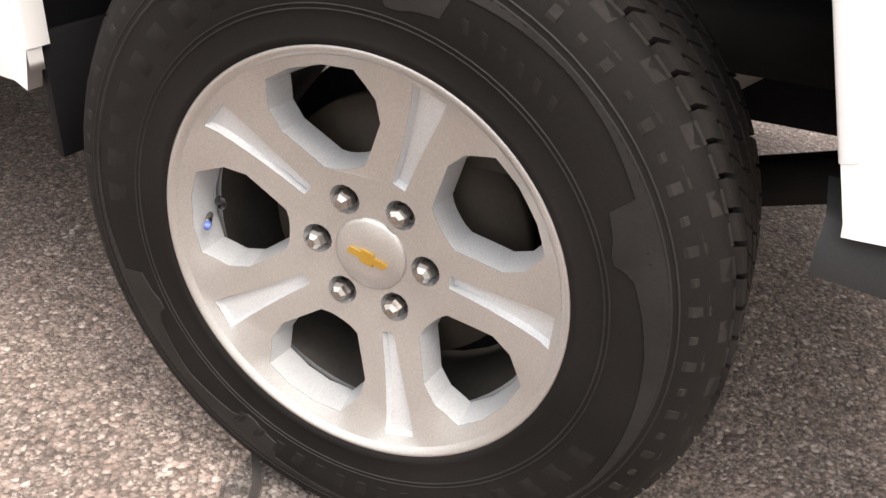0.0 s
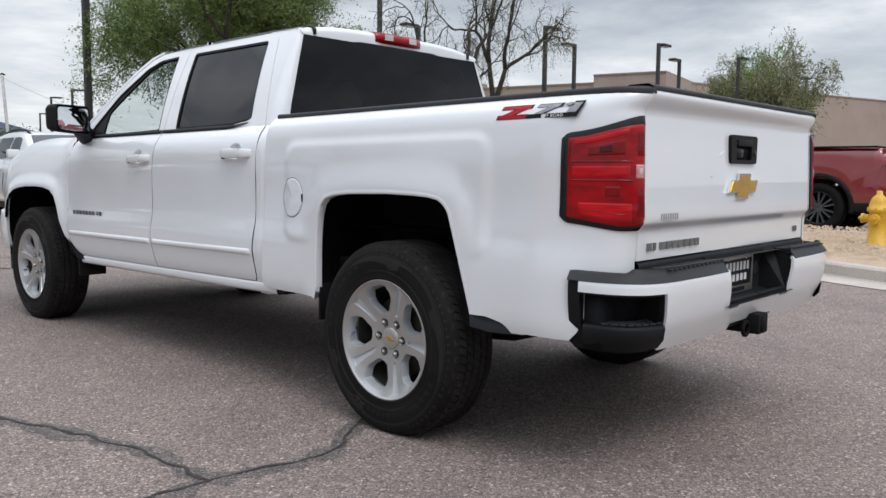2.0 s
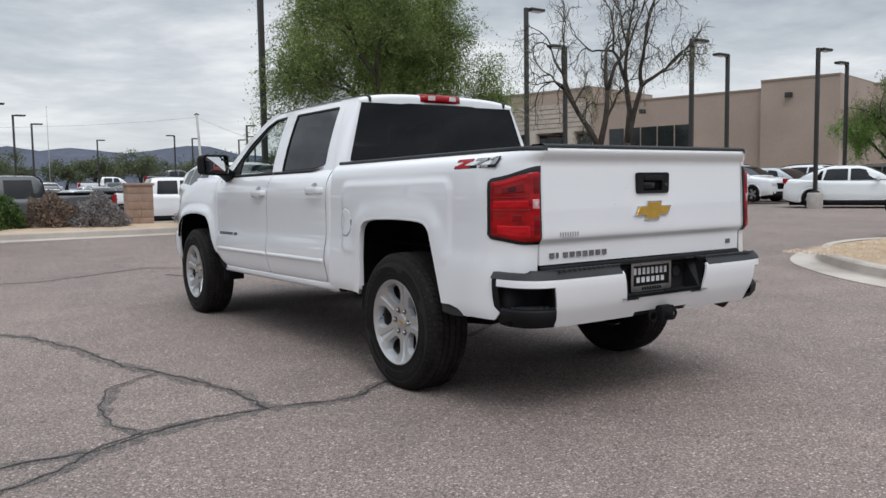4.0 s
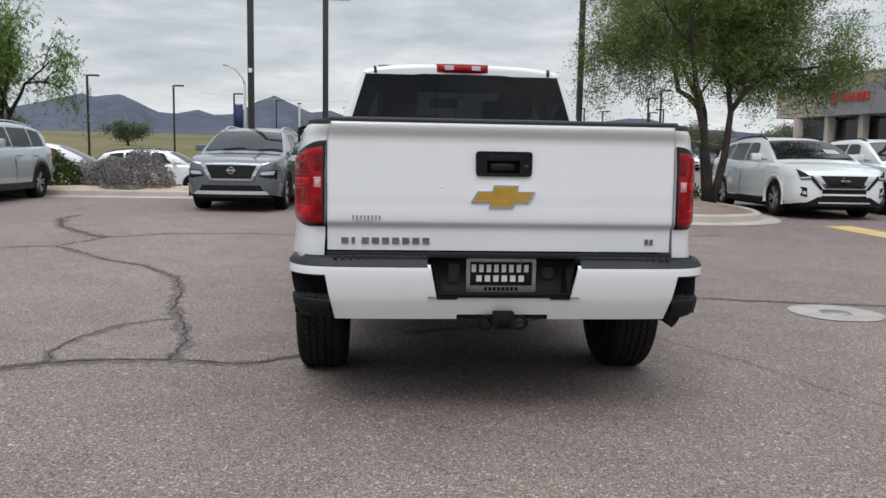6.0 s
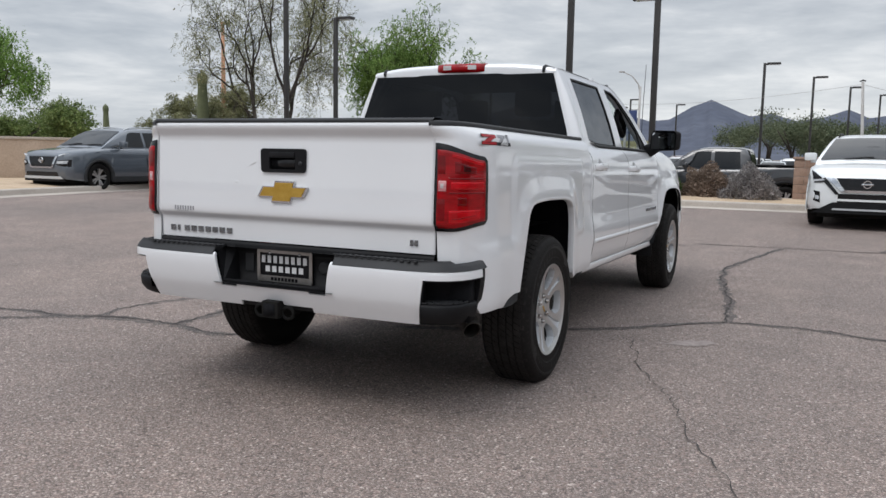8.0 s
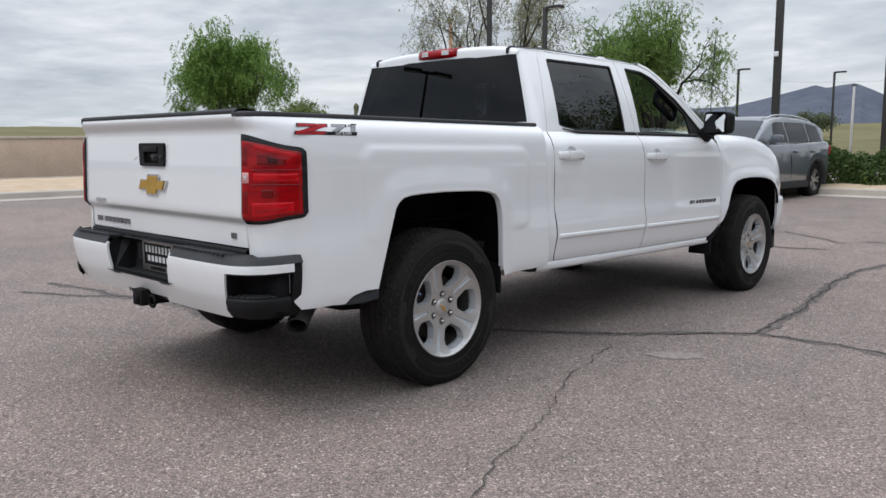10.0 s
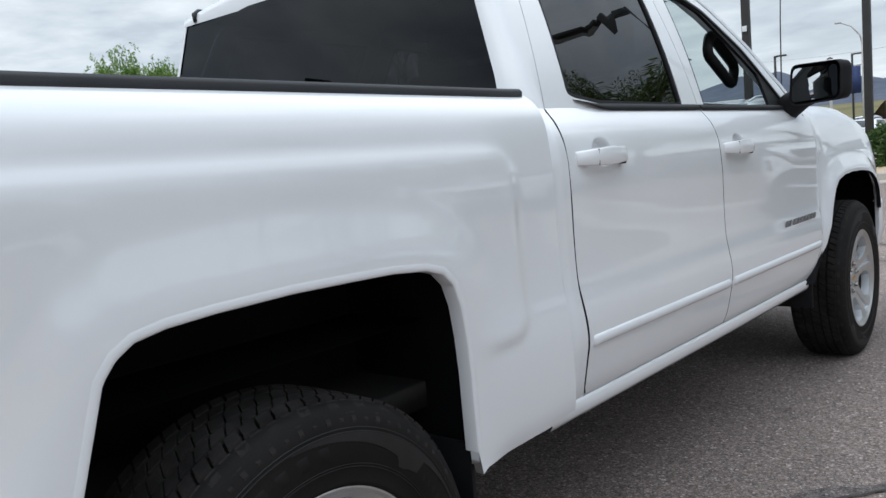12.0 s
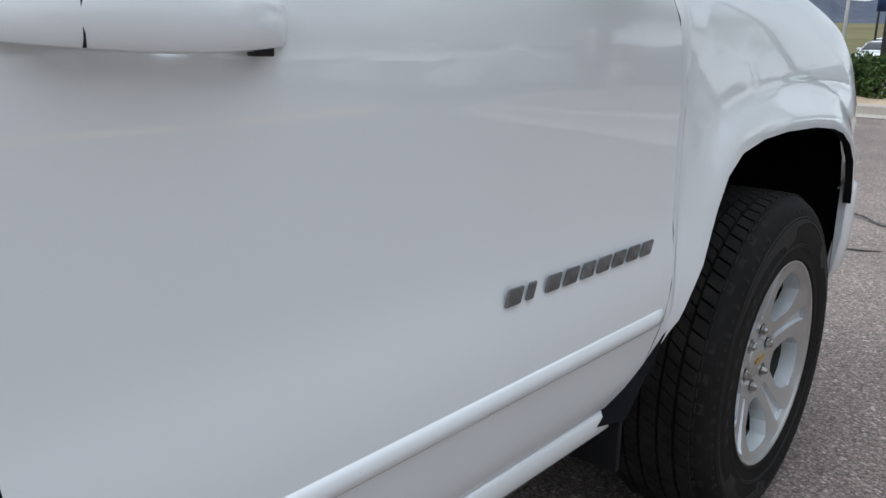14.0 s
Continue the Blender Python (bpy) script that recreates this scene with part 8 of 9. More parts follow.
        badge_z = 0.765
    elif face == "vee":
        nose_part("grille", ((-0.33, 0.62), (0.33, 0.62), (0.46, 0.83), (-0.46, 0.83)), "lamp_black")
        for s in (-1, 1):
            nose_part("grille_trim", ((s * 0.29, 0.595), (s * 0.37, 0.595), (s * 0.62, 0.845), (s * 0.50, 0.845)), "chrome", 0.024, 3, 4)
            nose_part("grille_side", ((s * 0.40, 0.56), (s * 0.46, 0.56), (s * 0.68, 0.80), (s * 0.63, 0.84)), "lamp_black", 0.012, 3, 4)
            nose_part("headlamp", ((s * 0.60, 0.765), (s * 0.80, 0.745), (s * 0.86, 0.955), (s * 0.79, 0.92)), "lamp_black", 0.012, 6, 3)
            nose_part("running_lamp", ((s * 0.63, 0.79), (s * 0.80, 0.765), (s * 0.82, 0.80), (s * 0.66, 0.815)), "lamp_clear", 0.018, 6, 2)
            nose_part("fog_lamp_surround", ((s * 0.69, 0.42), (s * 0.80, 0.45), (s * 0.80, 0.62), (s * 0.70, 0.60)), "black_plastic", 0.012, 4, 3)
            nose_part("fog_lamp", ((s * 0.71, 0.47), (s * 0.77, 0.48), (s * 0.77, 0.54), (s * 0.71, 0.53)), "lamp_clear", 0.018, 3, 2)
        nose_part("grille_trim", ((-0.33, 0.595), (0.33, 0.595), (0.35, 0.635), (-0.35, 0.635)), "chrome", 0.024)
        nose_part("bumper_grille", ((-0.43, 0.42), (0.43, 0.42), (0.42, 0.575), (-0.42, 0.575)), "lamp_black", 0.006)
        nose_part("bumper_strip", ((-0.44, 0.455), (0.44, 0.455), (0.44, 0.49), (-0.44, 0.49)), paint, 0.014)
        nose_part("lower_bumper", ((-0.82, 0.25), (0.82, 0.25), (0.50, 0.43), (-0.50, 0.43)), "black_plastic", 0.014, 12, 3)
        nose_part("skid_bar", ((-0.50, 0.305), (0.50, 0.305), (0.49, 0.335), (-0.49, 0.335)), "alloy_paint", 0.026)
        badge_z = 0.735
    else:
        nose_part("grille", ((-0.45, 0.55), (0.45, 0.55), (0.52, 0.80), (-0.52, 0.80)), "lamp_black")
        for s in (-1, 1):
            nose_part("headlamp", ((s * 0.55, 0.66), (s * 0.74, 0.68), (s * 0.76, 0.80), (s * 0.55, 0.78)), "lamp_clear", 0.014, 5, 2)
        nose_part("lower_bumper", ((-0.70, 0.28), (0.70, 0.28), (0.70, 0.45), (-0.70, 0.45)), "black_plastic", 0.012)
        badge_z = None
    if badge_z and detail:
        bm = lathe([(0.004, 0.046), (0.018, 0.05), (0.018, 0.066), (0.004, 0.07)], 20, "z")
        bmesh.ops.transform(bm, matrix=Matrix.Rotation(math.pi / 2, 4, "X"), verts=bm.verts[:])
        bm_box(bm, (-0.088, -0.024, -0.014), (0.088, -0.008, 0.014), 0.003)
        bmesh.ops.translate(bm, verts=bm.verts[:], vec=(0, -0.012, badge_z))
        part("badge", bm, "chrome", v)
        part("interior_mirror", box((-0.10, spec["screen"][0] + 0.42, zr(spec["screen"][0] + 0.42) + 0.03), (0.10, spec["screen"][0] + 0.46, zr(spec["screen"][0] + 0.42) + 0.052), 0.01), "lamp_black", v)
        for s in (-0.42, 0.28):
            q = spec["screen"][0]
            part("wiper", tube([on_roof(s, q - 0.02)[:2] + (on_roof(s, q - 0.02)[2] + 0.015,), on_roof(s + 0.3, q + 0.04)[:2] + (on_roof(s + 0.3, q + 0.04)[2] + 0.012,), on_roof(s + 0.45, q + 0.03)[:2] + (on_roof(s + 0.45, q + 0.03)[2] + 0.012,)], 0.009, 4), "lamp_black", v)
    if bed:
        part("rear_bumper", box((-0.98, end - 0.02, 0.50), (0.98, end + 0.16, 0.70), 0.03), "black_plastic", v)
        part("bed_rail_cap", box((-0.99, 3.86, 1.415), (0.99, 3.92, 1.44), 0.01), "black_plastic", v)
        for s in (-1, 1):
            part("bed_rail_cap", box((s * 0.93 - 0.06, 3.86, 1.41), (s * 0.93 + 0.062, end, 1.44), 0.01), "black_plastic", v)
        if decal:
            for s in (-1, 1):
                for k, (q, wd, mt) in enumerate(((0, 0.085, "white_letter"), (0.10, 0.085, "white_letter"), (0.20, 0.085, "white_letter"), (0.30, 0.12, "grey_decal"), (0.44, 0.09, "grey_decal"))):
                    y = 5.38 - q - wd if s < 0 else 4.85 + q
                    part("decal_bar", box((s * 0.985, y, 1.255), (s * 1.004 , y + wd * 0.86, 1.31), 0), mt, v)
    return v


def gz(x, y):
    return ground_z(x, y)


vehicle("suv", "metallic grey SUV with chrome-edged grille parked nose out", "car", (-3.32, 10.6, gz(-3.3, 11.4)), -3, CROSSOVER, "grey_paint")
vehicle("suv", "silver SUV with chrome-edged grille and roof rails", "car", (-8.95, 10.1, gz(-8.9, 10.8)), -1, CROSSOVER, "silver_paint")
vehicle("suv", "metallic grey SUV with two-tone wheels beside a silver SUV", "car", (-11.4, 9.95, gz(-11.3, 10.8)), -3, CROSSOVER, "grey_paint")
vehicle("suv", "grey SUV with chrome sill strip at the row end", "car", (-15.0, 9.4, gz(-13.8, 9.5)), -1, CROSSOVER, "grey_paint")
vehicle("suv", "pearl white SUV with black grille and chrome V trim", "car", (2.88, 10.60, gz(2.7, 12.0)), -4, LONG_CROSSOVER, "pearl_white", trim="pearl_white", face="vee")
for x, y in ((8.2, 10.0), (10.75, 10.5), (13.4, 11.0), (16.1, 11.5)):
    vehicle("suv", "pearl white SUV in a row of matching SUVs", "car", (x, y, gz(x, y + 0.8)), -3, LONG_CROSSOVER, "pearl_white", "row of white SUVs", trim="pearl_white", face="vee")
vehicle("pickup_truck", "glossy red pickup with black wheel arch flares and bed decal", "pickup", (11.90, -2.58, gz(11.5, 2)), 0, PICKUP, "red_paint", trim="black_plastic", face="plain", bed=True, spokes=7, rim_mat="dark_alloy", decal=True)

# ---- far parked vehicles ----
FAR = ((-3.5, 21.4, -90, PICKUP, "black_paint", True), (-7.3, 18.6, 100, SEDAN, "white_paint", False), (-10.2, 21.2, 90, CROSSOVER, "white_paint", False),
       (8.4, 26.6, 82, PICKUP, "white_paint", True), (16.8, 75.0, 84, PICKUP, "white_paint", True), (22.0, 72.0, 80, PICKUP, "black_paint", True), (-6.5, 26.5, 90, CROSSOVER, "white_paint", False),
       (6.0, 40.0, 20, SEDAN, "silver_paint", False), (-14.5, 28.0, 95, PICKUP, "black_paint", True), (25.6, 8.9, 24, SEDAN, "pearl_white", False))
for x, y, turn, spec, paint, bed in FAR:
    tint = paint.split("_paint")[0].replace("_", " ").replace("pearl_", "pearl ")
    vehicle("pickup_truck" if bed else "car", "%s %s parked on the far lot" % (tint, "pickup" if bed else "car"), "pickup" if bed else "car", (x, y, ground_z(x, y)), turn, spec, paint, "far parked cars", face="plain", detail=False, bed=bed, trim="black_plastic" if bed else paint)
plain = [vehicle("car", "%s car in a distant row" % n, "car", (x, 60.0, ground_z(x, 60.0)), 0, spec, paint, "distant rows of cars", face="plain", detail=False, trim=paint)
         for n, spec, paint, x in (("white", CROSSOVER, "white_paint", -12), ("silver", SEDAN, "silver_paint", 18), ("black", SEDAN, "black_paint", 15.2), ("grey", CROSSOVER, "grey_paint", 12.4), ("pearl white", SEDAN, "pearl_white", 9.6), ("dark red", CROSSOVER, "dark_red_paint", 6.8))]
rnd = random.Random(8)
pick = (0, 0, 4, 1, 0, 3, 2, 4, 0, 5, 1, 0)
n = 0
for y0, x0, x1 in ((46, -9, 24), (53.5, -8, 26), (62, -8, 5), (72, -8, 30)):
    x = x0
    while x < x1:
        if rnd.random() < 0.82:
            copy_thing(plain[pick[n % 12]], pose(x, y0 + rnd.uniform(-0.3, 0.3), ground_z(x, y0), 0, 0, rnd.choice((0, 0, 180))))
            n += 1
        x += 2.75
# rows in front of the showroom
for k in range(9):
    copy_thing(plain[(0, 4, 0, 1, 0, 4, 3, 0, 4)[k]], pose(22.5 + 2.6 * k, 16.5 - 0.4 * k, 0.22, 0, 0, -2))
for k in range(10):
    copy_thing(plain[(0, 0, 4, 0, 3, 0, 4, 0, 1, 0)[k]], pose(27.5 + 0.5 * k, 27.0 + 2.75 * k, 0.22, 0, 0, 90))
for k in range(8):
    copy_thing(plain[(0, 4, 2, 0, 0, 1, 4, 0)[k]], pose(33.0 + 2.7 * k, 9.0 - 0.6 * k, 0.22, 0, 0, -6))


# ---- lamp posts ----
def lamp_post(x, y, h, turn=0.0, heads=1, box_at=0.0, r=0.058, label="dark brown lamp post with a flat sideways head", arm=0.30):
    g = ground_z(x, y)
    h -= g - 0.22
    t = thing("lamp_post", label, "lamp post", (x, y, g), "lamp posts", turn=turn)
    part("footing", lathe([(-0.1, 0.26), (0.5, 0.26), (0.55, 0.22), (0.55, 0.01)], 16, "z"), "pale_concrete", t)
    part("pole", box((-r, -r, 0.55), (r, r, h), 0.012), "pole_paint", t)
    part("base_plate", box((-r * 1.9, -r * 1.9, 0.55), (r * 1.9, r * 1.9, 0.60), 0.008), "pole_paint", t)
    for s in ((1,) if heads == 1 else (1, -1)):
        bm = bmesh.new()
        bm_box(bm, (0.0 if s > 0 else -arm * 0.5, -r * 0.7, h - 0.10), (arm * 0.5 if s > 0 else 0.0, r * 0.7, h - 0.02), 0.008)
        part("arm", bm, "pole_paint", t)
        q = sorted((s * arm * 0.35, s * (arm + 0.38)))
        hd = part("lamp_head", box((q[0], -0.15, h - 0.08), (q[1], 0.15, h + 0.01), 0.03), "pole_paint", t)
        part("lens", box((q[0] + 0.10, -0.12, h - 0.092), (q[1] - 0.06, 0.12, h - 0.078), 0.004), "lamp_clear", hd)
    if box_at:
        part("control_box", box((-0.045, -r - 0.05, box_at), (0.045, -r - 0.002, box_at + 0.11), 0.01), "white_paint", t, "small white box")
    return t


for row in ((-3.75, 15.75, 7.2, 0, 1, 3.0, 0.072), (-2.1, 18.15, 5.28, 0, 2, 0, 0.075), (4.05, 14.1, 7.6, 0, 1, 0, 0.062), (13.4, 15.55, 6.4, 0, 1, 0, 0.058), (-12.6, 16.0, 7.4, 0, 1, 0, 0.060), (-13.0, 19.3, 5.5, 0, 1, 0, 0.062)):
    lamp_post(*row)


def from_eye(ex, ey, az, d):
    a = math.radians(az)
    return ex + d * math.sin(a), ey + d * math.cos(a)


# seen past the cab: bearing, how high the head stands over the horizon, which way it points
for az, el, turn in ((53.66, 8.8, 0), (55.7, 7.69, 180), (61.15, 7.7, 0), (62.6, 6.72, 180), (66.24, 6.8, 0), (69.71, 6.26, 0), (70.47, 5.52, 180), (45.16, 8.77, 180),
                     (16.96, 3.3, 180), (18.08, 3.12, 0), (21.14, 3.04, 0), (21.86, 3.97, 0), (22.25, 3.24, 180), (23.09, 4.44, 0)):
    lamp_post(*from_eye(-3.83, -3.21, az, 4.15 / math.tan(radians(el))), 5.4, turn)
for ex, ey, az, el in ((-0.55, -4.63, -19.22, 4.52), (-0.55, -4.63, -13.96, 4.13), (-0.55, -4.63, -7.24, 3.43), (-0.55, -4.63, -10.06, 3.76), (2.31, -4.15, -4.25, 5.9), (2.31, -4.15, -1.28, 5.03),
                       (2.31, -4.15, 0.86, 4.39), (2.31, -4.15, 2.55, 3.91), (2.31, -4.15, 7.6, 3.0), (-1.33, -4.36, 36.1, 4.79)):
    lamp_post(*from_eye(ex, ey, az, 4.15 / math.tan(radians(el))), 5.4)
lamp_post(-14.7, -12.6, 6.5, -45, 2, label="dark lamp post with two flat heads", arm=0.8)


def street_lamp(x, y, h, turn):
    t = thing("street_lamp", "grey street lamp with a long curved arm", "street lamp", (x, y, ground_z(x, y)), turn=turn)
    q = h / 14.6
    part("pole", tube([(0, 0, -0.1), (0, 0, h * 0.86)], [0.11, 0.08], 8), "pole_grey", t)
    part("arm", tube([(0, 0, h * 0.8), (-0.25 * q, 0, h * 0.88), (-1.2 * q, 0, h * 0.96), (-2.4 * q, 0, h)], [0.06, 0.055, 0.045, 0.04], 6), "pole_grey", t)
    part("lamp_head", box((-3.0 * q, -0.12, h - 0.04), (-2.3 * q, 0.12, h + 0.05), 0.03), "pole_grey", t)
    part("banner", box((-0.75, -0.01, h * 0.42), (-0.15, 0.01, h * 0.64)), "banner_blue", t, "dark blue banner")
    part("banner_arm", tube([(0, 0, h * 0.645), (-0.8, 0, h * 0.645)], 0.02, 5), "pole_paint", t)


MAT["banner_blue"] = mottled("banner_blue", (0.02, 0.035, 0.11), (0.035, 0.055, 0.15), 1.5, 0.8)
MAT["sign_red"] = mottled("sign_red", (0.40, 0.02, 0.03), (0.50, 0.03, 0.04), 1.5, 0.5)
MAT["glazing"] = mottled("glazing", (0.012, 0.014, 0.016), (0.03, 0.033, 0.036), 0.6, 0.06, spec=0.6)
street_lamp(-10.3, 54.7, 7.6, 0)


def utility_pole(x, y, h, lean, wires):
    """A slim pale post with an insulator head and thin sagging wires."""
    t = thing("utility_pole", "slim pale utility post with sagging wires", "utility pole", (x, y, ground_z(x, y)))
    top = Vector((lean * h, 0, h))
    part("pole", tube([(0, 0, -0.1), (lean * h * 0.5, 0, h * 0.5), tuple(top)], [0.040, 0.034, 0.028], 8), "pole_grey", t)
    part("insulator", tube([(top.x - 0.06, 0, h + 0.01), (top.x, 0, h + 0.035), (top.x + 0.06, 0, h + 0.015)], [0.012, 0.022, 0.012], 6), "pole_paint", t)
    for dx, dy, dz in wires:
        pts = [(top.x + dx * u, dy * u, h - 0.05 + dz * u - 0.12 * abs(dx) * (u - u * u)) for u in (0, 0.1, 0.25, 0.4, 0.55, 0.7, 0.85, 1)]
        part("wire", tube(pts, 0.0035, 4), "pole_grey", t)


utility_pole(-2.8, 18.0, 2.5, 0.0, ())
utility_pole(2.97, 15.2, 2.74, -0.055, ((-9.0, 6.0, 0.2), (9.0, 6.0, -1.2)))


def mast(x, y, h, label, mat="pole_grey", r=0.05):
    t = thing("mast", label, "mast", (x, y, 0.2))
    part("pole", tube([(0, 0, -0.1), (0, 0, h)], [r, r * 0.5], 6), mat, t)
    part("cap", lathe([(h, r * 0.9), (h + 0.1, r * 0.9), (h + 0.12, 0.001)], 6, "z"), mat, t)


mast(*from_eye(1.55, -4.19, 5.6, 88), 9.0, "thin grey antenna mast behind the lot")
mast(*from_eye(2.31, -4.15, -40.68, 38), 6.6, "salmon-coloured thin utility post among desert trees", "salmon", 0.14)


# ---- showroom building ----
def showroom():
    t = thing("building", "tan stucco car showroom with pale siding band and dark glazing", "building", (-0.2, -0.7, 0.15))
    def slab(nm, x0, y0, x1, y1, z0, z1, depth, mat, parent=t, out=0.0, label=""):
        """A wall stretch from one plan point to another, its thickness towards the inside."""
        d = Vector((x1 - x0, y1 - y0, 0))
        ln = d.length
        m = Matrix.Translation((x0, y0, 0)) @ Matrix.Rotation(math.atan2(d.y, d.x), 4, "Z")
        return part(nm, box((0, out if depth < 0 else -out, z0), (ln, depth, z1), 0.0, m), mat, parent, label)
    # west front, from the far end to the near corner (inside is to the east)
    f = [(30.4, 80.0), (32.9, 68.0), (37.8, 47.5), (42.9, 23.0)]
    at = lambda u: (f[0][0] + (f[3][0] - f[0][0]) * u, f[0][1] + (f[3][1] - f[0][1]) * u)
    for (u0, u1, top) in ((0.285, 0.33, 7.6), (0.33, 0.72, 8.1)):
        (xa, ya), (xb, yb) = at(u0), at(u1)
        slab("wall", xb, yb, xa, ya, 5.0, top, -9.0, "stucco")
        slab("parapet_cap", xb, yb, xa, ya, top, top + 0.12, -9.0, "stucco_dark", out=0.06)
        for k in range(6):
            slab("siding_board", xb, yb, xa, ya, 5.0 + k * 0.36, 5.0 + k * 0.36 + 0.315, -0.30, "siding", out=0.16)
        slab("glazing_back", xb, yb, xa, ya, 0.0, 5.0, -6.0, "glazing", out=-2.2)
    for (u0, u1, top) in ((0.72, 0.935, 6.85), (0.935, 1.015, 7.3)):
        (xa, ya), (xb, yb) = at(u0), at(u1)
        slab("wall", xb, yb, xa, ya, 0.0, top, -9.0, "stucco", out=0.4 if u1 > 1 else 0.0)
        slab("parapet_cap", xb, yb, xa, ya, top, top + 0.1, -9.0, "stucco_dark", out=0.46 if u1 > 1 else 0.06)
    for k in range(5):
        (xa, ya), (xb, yb) = at(0.745 + 0.022 * k), at(0.745 + 0.022 * k + 0.020)
        slab("dark_window", xb, yb, xa, ya, 1.0, 5.0, -0.2, "glazing", out=0.05)
    for k in range(5, 12):
        x, y = at((k + 0.5) / 12 * 0.72)
        part("column", box((x - 0.28, y - 0.28, 0), (x + 0.28, y + 0.28, 5.0), 0.02), "siding", t)
        xa, ya = at((k + 0.42) / 12 * 0.72)
        xb, yb = at((k + 0.95) / 12 * 0.72)
        slab("window_frame", xb + 2.1, yb, xa + 2.1, ya, 2.6, 2.75, -0.1, "panel_grey")
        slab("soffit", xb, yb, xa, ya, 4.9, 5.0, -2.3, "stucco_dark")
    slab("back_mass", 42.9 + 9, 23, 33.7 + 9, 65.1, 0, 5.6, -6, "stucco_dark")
    # sign panel with a plain red shape
    (xa, ya), (xb, yb) = at(0.39), at(0.50)
    sg = slab("sign_panel", xb - 0.8, yb, xa - 0.8, ya, 4.95, 7.3, -0.8, "panel_grey", label="dark grey sign panel with red lettering shape")
    (xa, ya), (xb, yb) = at(0.412), at(0.475)
    for k in range(6):
        p, q = 0.22 + 0.13 * k, 0.22 + 0.13 * k + 0.105
        slab("sign_bar", xb + (xa - xb) * (1 - q) - 0.8, yb + (ya - yb) * (1 - q), xb + (xa - xb) * (1 - p) - 0.8, yb + (ya - yb) * (1 - p), 6.0, 6.6, -0.12, "sign_red", sg, out=0.12)
    (xa, ya), (xb, yb) = at(0.408), at(0.419)
    slab("sign_roundel", xb - 0.8, yb, xa - 0.8, ya, 5.85, 6.75, -0.12, "sign_red", sg, out=0.12)
    # south wing, lower, running off to the east
    slab("south_wing", 44.6, 24.8, 100.0, 8.6, 0.0, 7.25, 15, "stucco")
    slab("wing_cap", 44.6, 24.8, 100.0, 8.6, 7.25, 7.36, 15, "stucco_dark", out=0.05)
    for k in range(7):
        slab("siding_board", 56.0, 21.47, 62.5, 19.57, 4.2 + 0.37 * k, 4.53 + 0.37 * k, 0.3, "siding", out=0.10)
    slab("service_door", 57.5, 21.03, 61.0, 20.0, 0.0, 3.6, 0.2, "panel_grey", out=0.06)
    for u, z in ((0.80, 5.9), (0.97, 6.2)):
        x, y = at(u)
        part("wall_lamp", box((x - 0.75, y, z), (x - 0.41, y + 0.35, z + 0.3), 0.02), "pole_paint", t)
    t.scale = (0.84, 0.84, 0.84)
    return t


showroom()


# ---- desert side ----
def wall_with_gate():
    t = thing("garden_wall", "low tan stucco wall with pale cap and steel gate", "wall", (0, 0, 0.2))
    p = [Vector(q) for q in ((-27.0, 5.0, 0), (-20.0, 11.0, 0), (-17.8, 14.0, 0))]
    for k, (a, b) in enumerate(zip(p, p[1:])):
        d = b - a
        m = Matrix.Translation(a) @ Matrix.Rotation(math.atan2(d.y, d.x), 4, "Z")
        ln = d.length - (1.1 if k else 0)
        part("wall_panel", box((0, 0, -0.1), (ln, 0.2, 1.25), 0.01, m), "wall_tan", t)
        part("cap", box((-0.02, -0.03, 1.25), (ln + 0.02, 0.23, 1.33), 0.012, m), "siding", t)
        if k:
            bm = bmesh.new()
            for j in range(5):
                bm_box(bm, (ln + 0.15 + 0.2 * j, 0.06, 0.1), (ln + 0.19 + 0.2 * j, 0.10, 1.2), 0, m)
            for z in (0.2, 0.65, 1.1):
                bm_box(bm, (ln + 0.03, 0.05, z), (ln + 1.08, 0.11, z + 0.05), 0, m)
            part("gate", bm, "rust_iron", t)


wall_with_gate()


def saguaro(x, y, h, r):
    t = thing("cactus", "tall ribbed green saguaro cactus standing among dry brush", "cactus", (x, y, 0.25))
    def column(path, rad):
        bm = bmesh.new()
        rings = []
        n = 32
        for i, p in enumerate(path):
            k = i / (len(path) - 1)
            rr = rad * (0.82 + 0.3 * math.sin(math.pi * min(1, k * 1.2)) if k < 0.9 else max(0.05, math.sqrt(max(0, 1 - ((k - 0.9) / 0.1) ** 2))))
            rings.append([bm.verts.new(Vector(p) + Vector((math.cos(a), math.sin(a), 0)) * rr * (1 + 0.07 * (j % 2))) for j, a in ((j, 2 * math.pi * j / n) for j in range(n))])
        for a, b in zip(rings, rings[1:]):
            for j in range(n):
                bm.faces.new((a[j], a[(j + 1) % n], b[(j + 1) % n], b[j]))
        bm.faces.new(rings[-1])
        return bm
    part("stem", column([(0, 0, h * k / 24 - 0.1) for k in range(25)], r), "saguaro_skin", t)


saguaro(*from_eye(2.31, -4.15, -42.05, 37), 4.5, 0.23)
saguaro(*from_eye(2.31, -4.15, -48.11, 52), 3.7, 0.17)


# ---- far country ----
def wavy(a, seed):
    return sum(math.sin(a * f + seed * 1.7 + k) / f ** 0.8 for k, f in enumerate((3.1, 7.3, 15.7, 31.0, 67.0)))


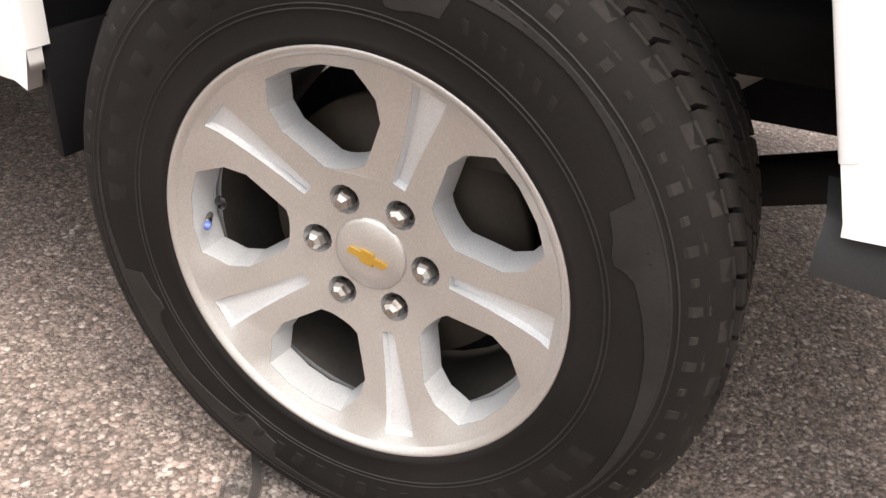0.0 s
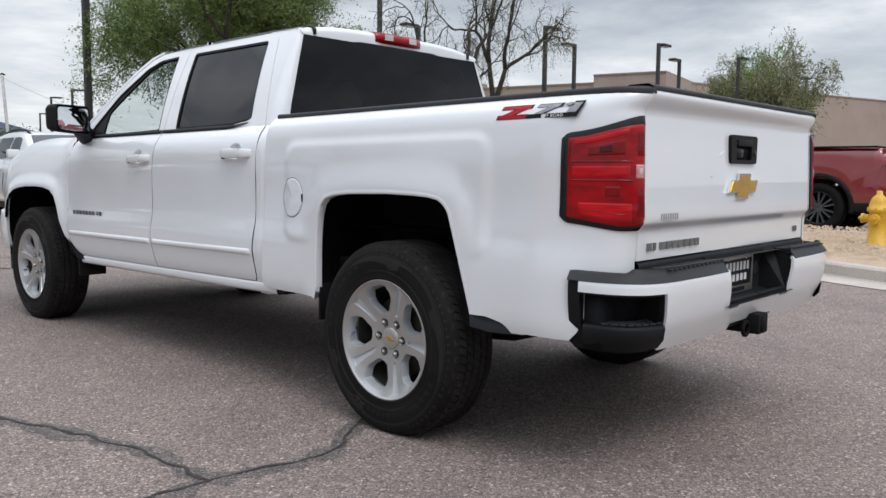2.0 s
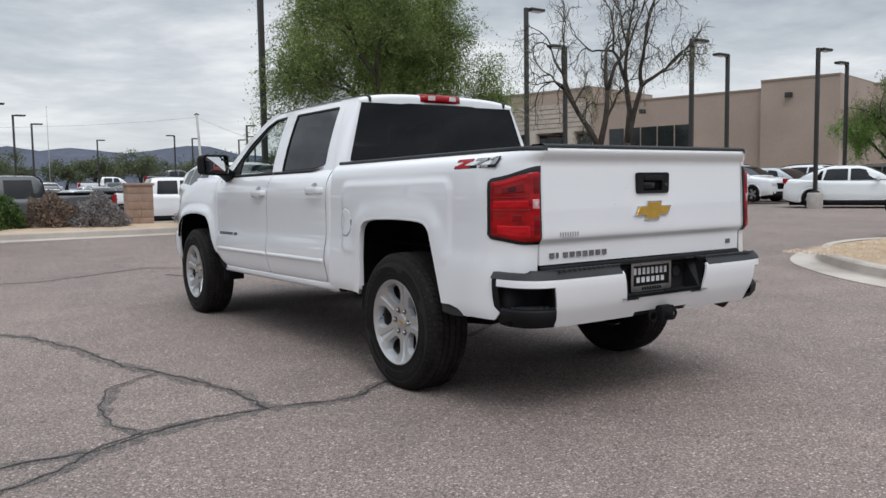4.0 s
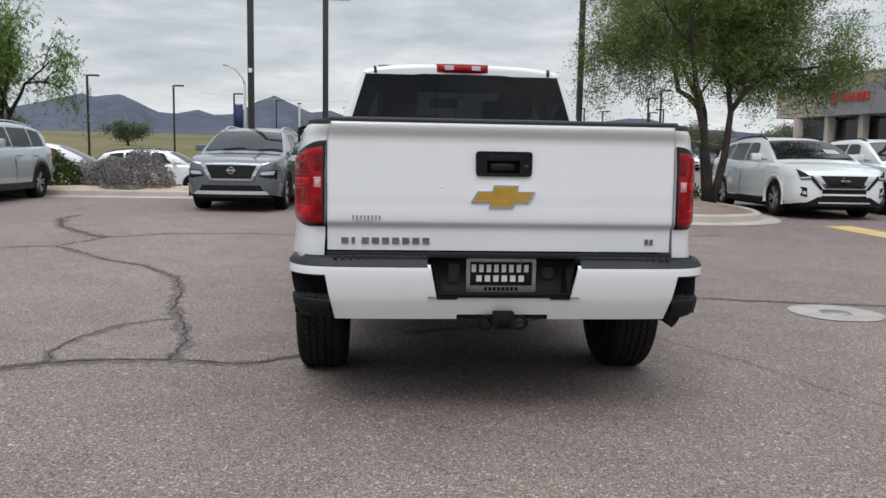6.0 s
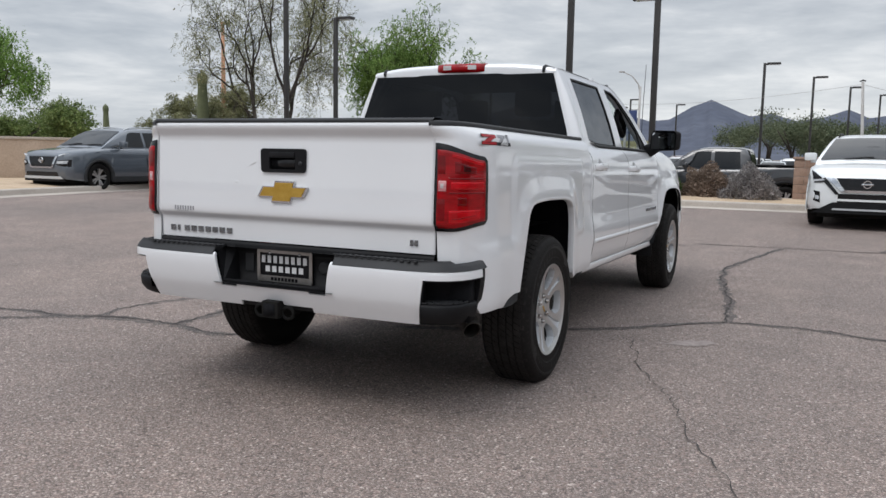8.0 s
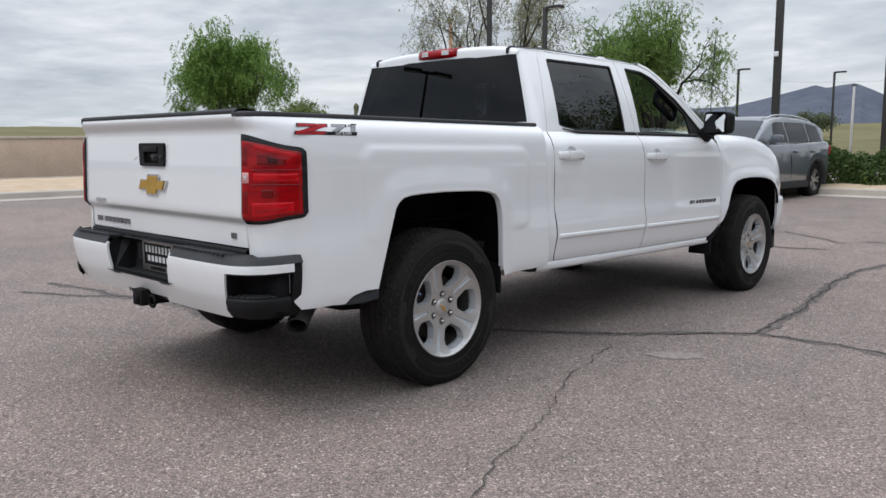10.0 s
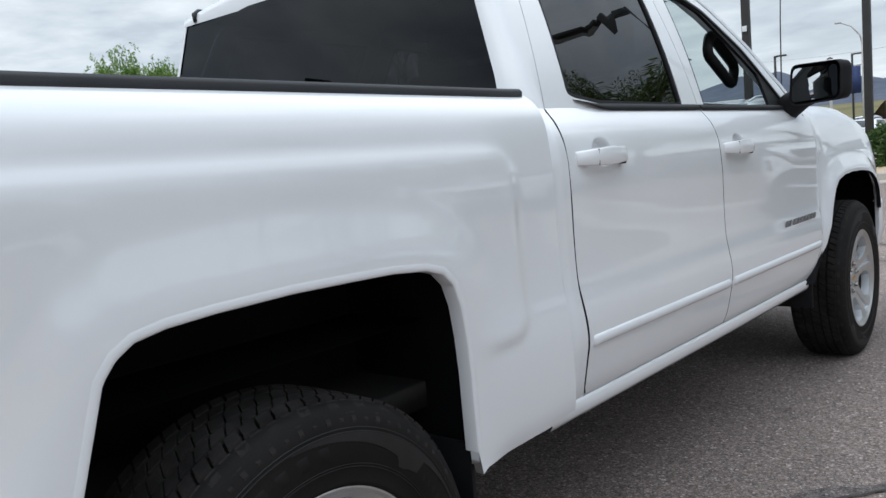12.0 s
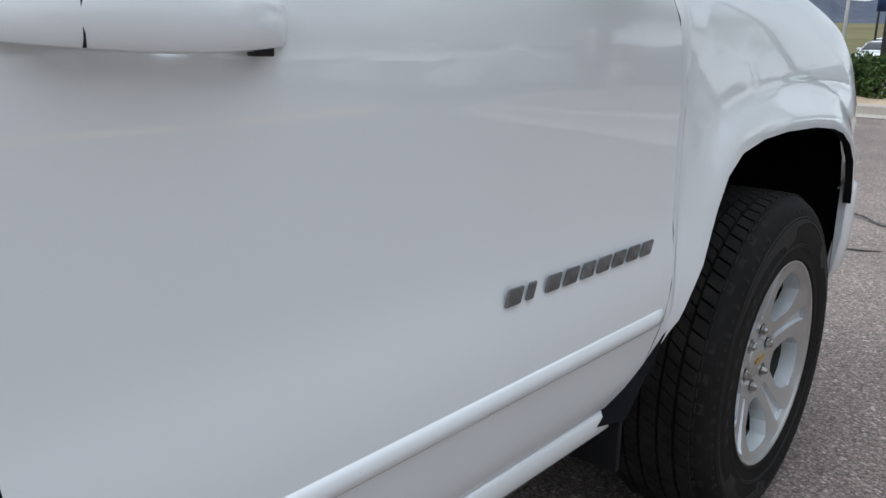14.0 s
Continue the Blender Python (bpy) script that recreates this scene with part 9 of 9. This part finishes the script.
def country(name, label, rows, mat, a0, a1, step, kind="structure"):
    """A sheet of land between two azimuths; rows give its distance and height at an azimuth."""
    n = int((a1 - a0) / step)
    grid = []
    for f in rows:
        line = []
        for k in range(n + 1):
            az = a0 + (a1 - a0) * k / n
            d, z = f(az)
            line.append((d * math.sin(math.radians(az)), d * math.cos(math.radians(az)), z))
        grid.append(line)
    ob = part(name, sheet(grid), mat)
    tagged(ob, label, "land", kind=kind)
    return ob


RIDGE = [(-100, 0.7), (-80, 1.2), (-60, 0.9), (-45, 1.4), (-35, 2.0), (-30, 2.2), (-27, 2.3), (-24.5, 2.4), (-22.5, 2.9), (-20.6, 3.4), (-19.6, 3.62), (-18.9, 3.4), (-18.2, 3.55), (-17.3, 3.65), (-16.3, 3.2), (-15, 2.6), (-13.9, 2.5),
         (-12.5, 2.85), (-11.4, 2.55), (-10, 2.7), (-8.6, 3.5), (-7.4, 3.95), (-6.2, 3.4), (-4.9, 2.85), (-3.6, 3.0), (-2, 2.5), (-0.5, 2.8), (0.9, 3.3), (2.1, 2.75), (3.7, 2.95), (5.0, 2.5), (6.4, 2.75), (8.2, 2.4), (9.9, 2.65), (11.6, 2.5), (13.4, 2.3), (15.4, 2.6), (17.2, 2.85), (18.6, 2.75), (20.6, 2.2), (25, 1.9), (30, 1.6), (60, 1.1), (100, 0.8), (160, 1.2), (220, 1.0), (260, 0.7)]


def crest(az):
    return lerp_table(RIDGE, az) + 0.07 * wavy(az * 0.16, 2.0)


def mountain_rows():
    rows = []
    for k in range(9):
        u = k / 8
        rows.append(lambda az, u=u: (1500 + 900 * u + 90 * wavy(az * 0.8, 5) * u * (1 - u) * 2, -2 + (math.tan(math.radians(crest(az))) * 2400 + 3) * (u ** 1.5) * (1 + 0.16 * wavy(az * 1.3 + 3 * u, 9) * (1 - u))))
    rows.append(lambda az: (2900, -10))
    return rows


# the ridge takes its haze from the material colour
country("mountains", "desert mountains along the horizon with haze painted in blue-grey", mountain_rows(), "hazy_hill", -100, 260, 0.2)
country("dry_field", "yellow dry grass field rising beyond the lot", [lambda az, d=d, z=z: (d, z + (0.0 if z < 0.3 else 0.25 * wavy(az * 0.4, d))) for d, z in ((46, 0.30), (70, 1.2), (110, 2.2), (180, 4.3), (300, 7.5), (340, 0))], "dry_grass", -75, -11, 1.0)


def far_tree_row():
    """Scrubby trees along the far edge of the lot, each with its own trunk and loose crown."""
    rr = random.Random(5)
    spots = [(az + rr.uniform(-0.7, 0.7), rr.uniform(85, 125), rr.uniform(3.2, 5.4)) for az in np.arange(-5.0, 32, 1.5)]
    spots += [(-27.0, 75, 4.0), (-26.0, 80, 4.4), (-17.5, 95, 3.6), (-50, 70, 2.0), (-54, 60, 2.4), (-57, 66, 2.2), (-1.0, 82, 5.4), (0.4, 85, 5.2), (2.6, 88, 4.6)]
    for k, (az, d, h) in enumerate(spots):
        x, y = from_eye(0.5, -4.2, az, d)
        t = thing("tree", "distant olive-green scrub tree at the lot edge", "tree", (x, y, ground_z(x, y) - 0.05), "far trees")
        nr = np.random.default_rng(100 + k)
        w = h * rr.uniform(0.55, 0.8)
        bm = bmesh.new()
        for j in range(3):
            a = rr.uniform(0, 6.28)
            tube([(0.1 * j, 0, -0.1), (0.3 * math.cos(a), 0.3 * math.sin(a), h * 0.3), (w * 0.5 * math.cos(a), w * 0.5 * math.sin(a), h * 0.65)], [0.14, 0.10, 0.04], 5, bm=bm)
        part("trunk", bm, "bark", t)
        cl = nr.normal(0, 0.42, (16, 3)) * (w, w, h * 0.26) + (0, 0, h * 0.60)
        c = cl[nr.integers(0, 16, 4500)] + nr.normal(0, 0.17, (4500, 3)) * (w, w, h * 0.5)
        c[:, 2] = np.clip(c[:, 2], 0.25, h * 1.05)
        part("crown", leaf_mesh("crown", c, nr, 0.13, "leaf_far"), None, t)


far_tree_row()
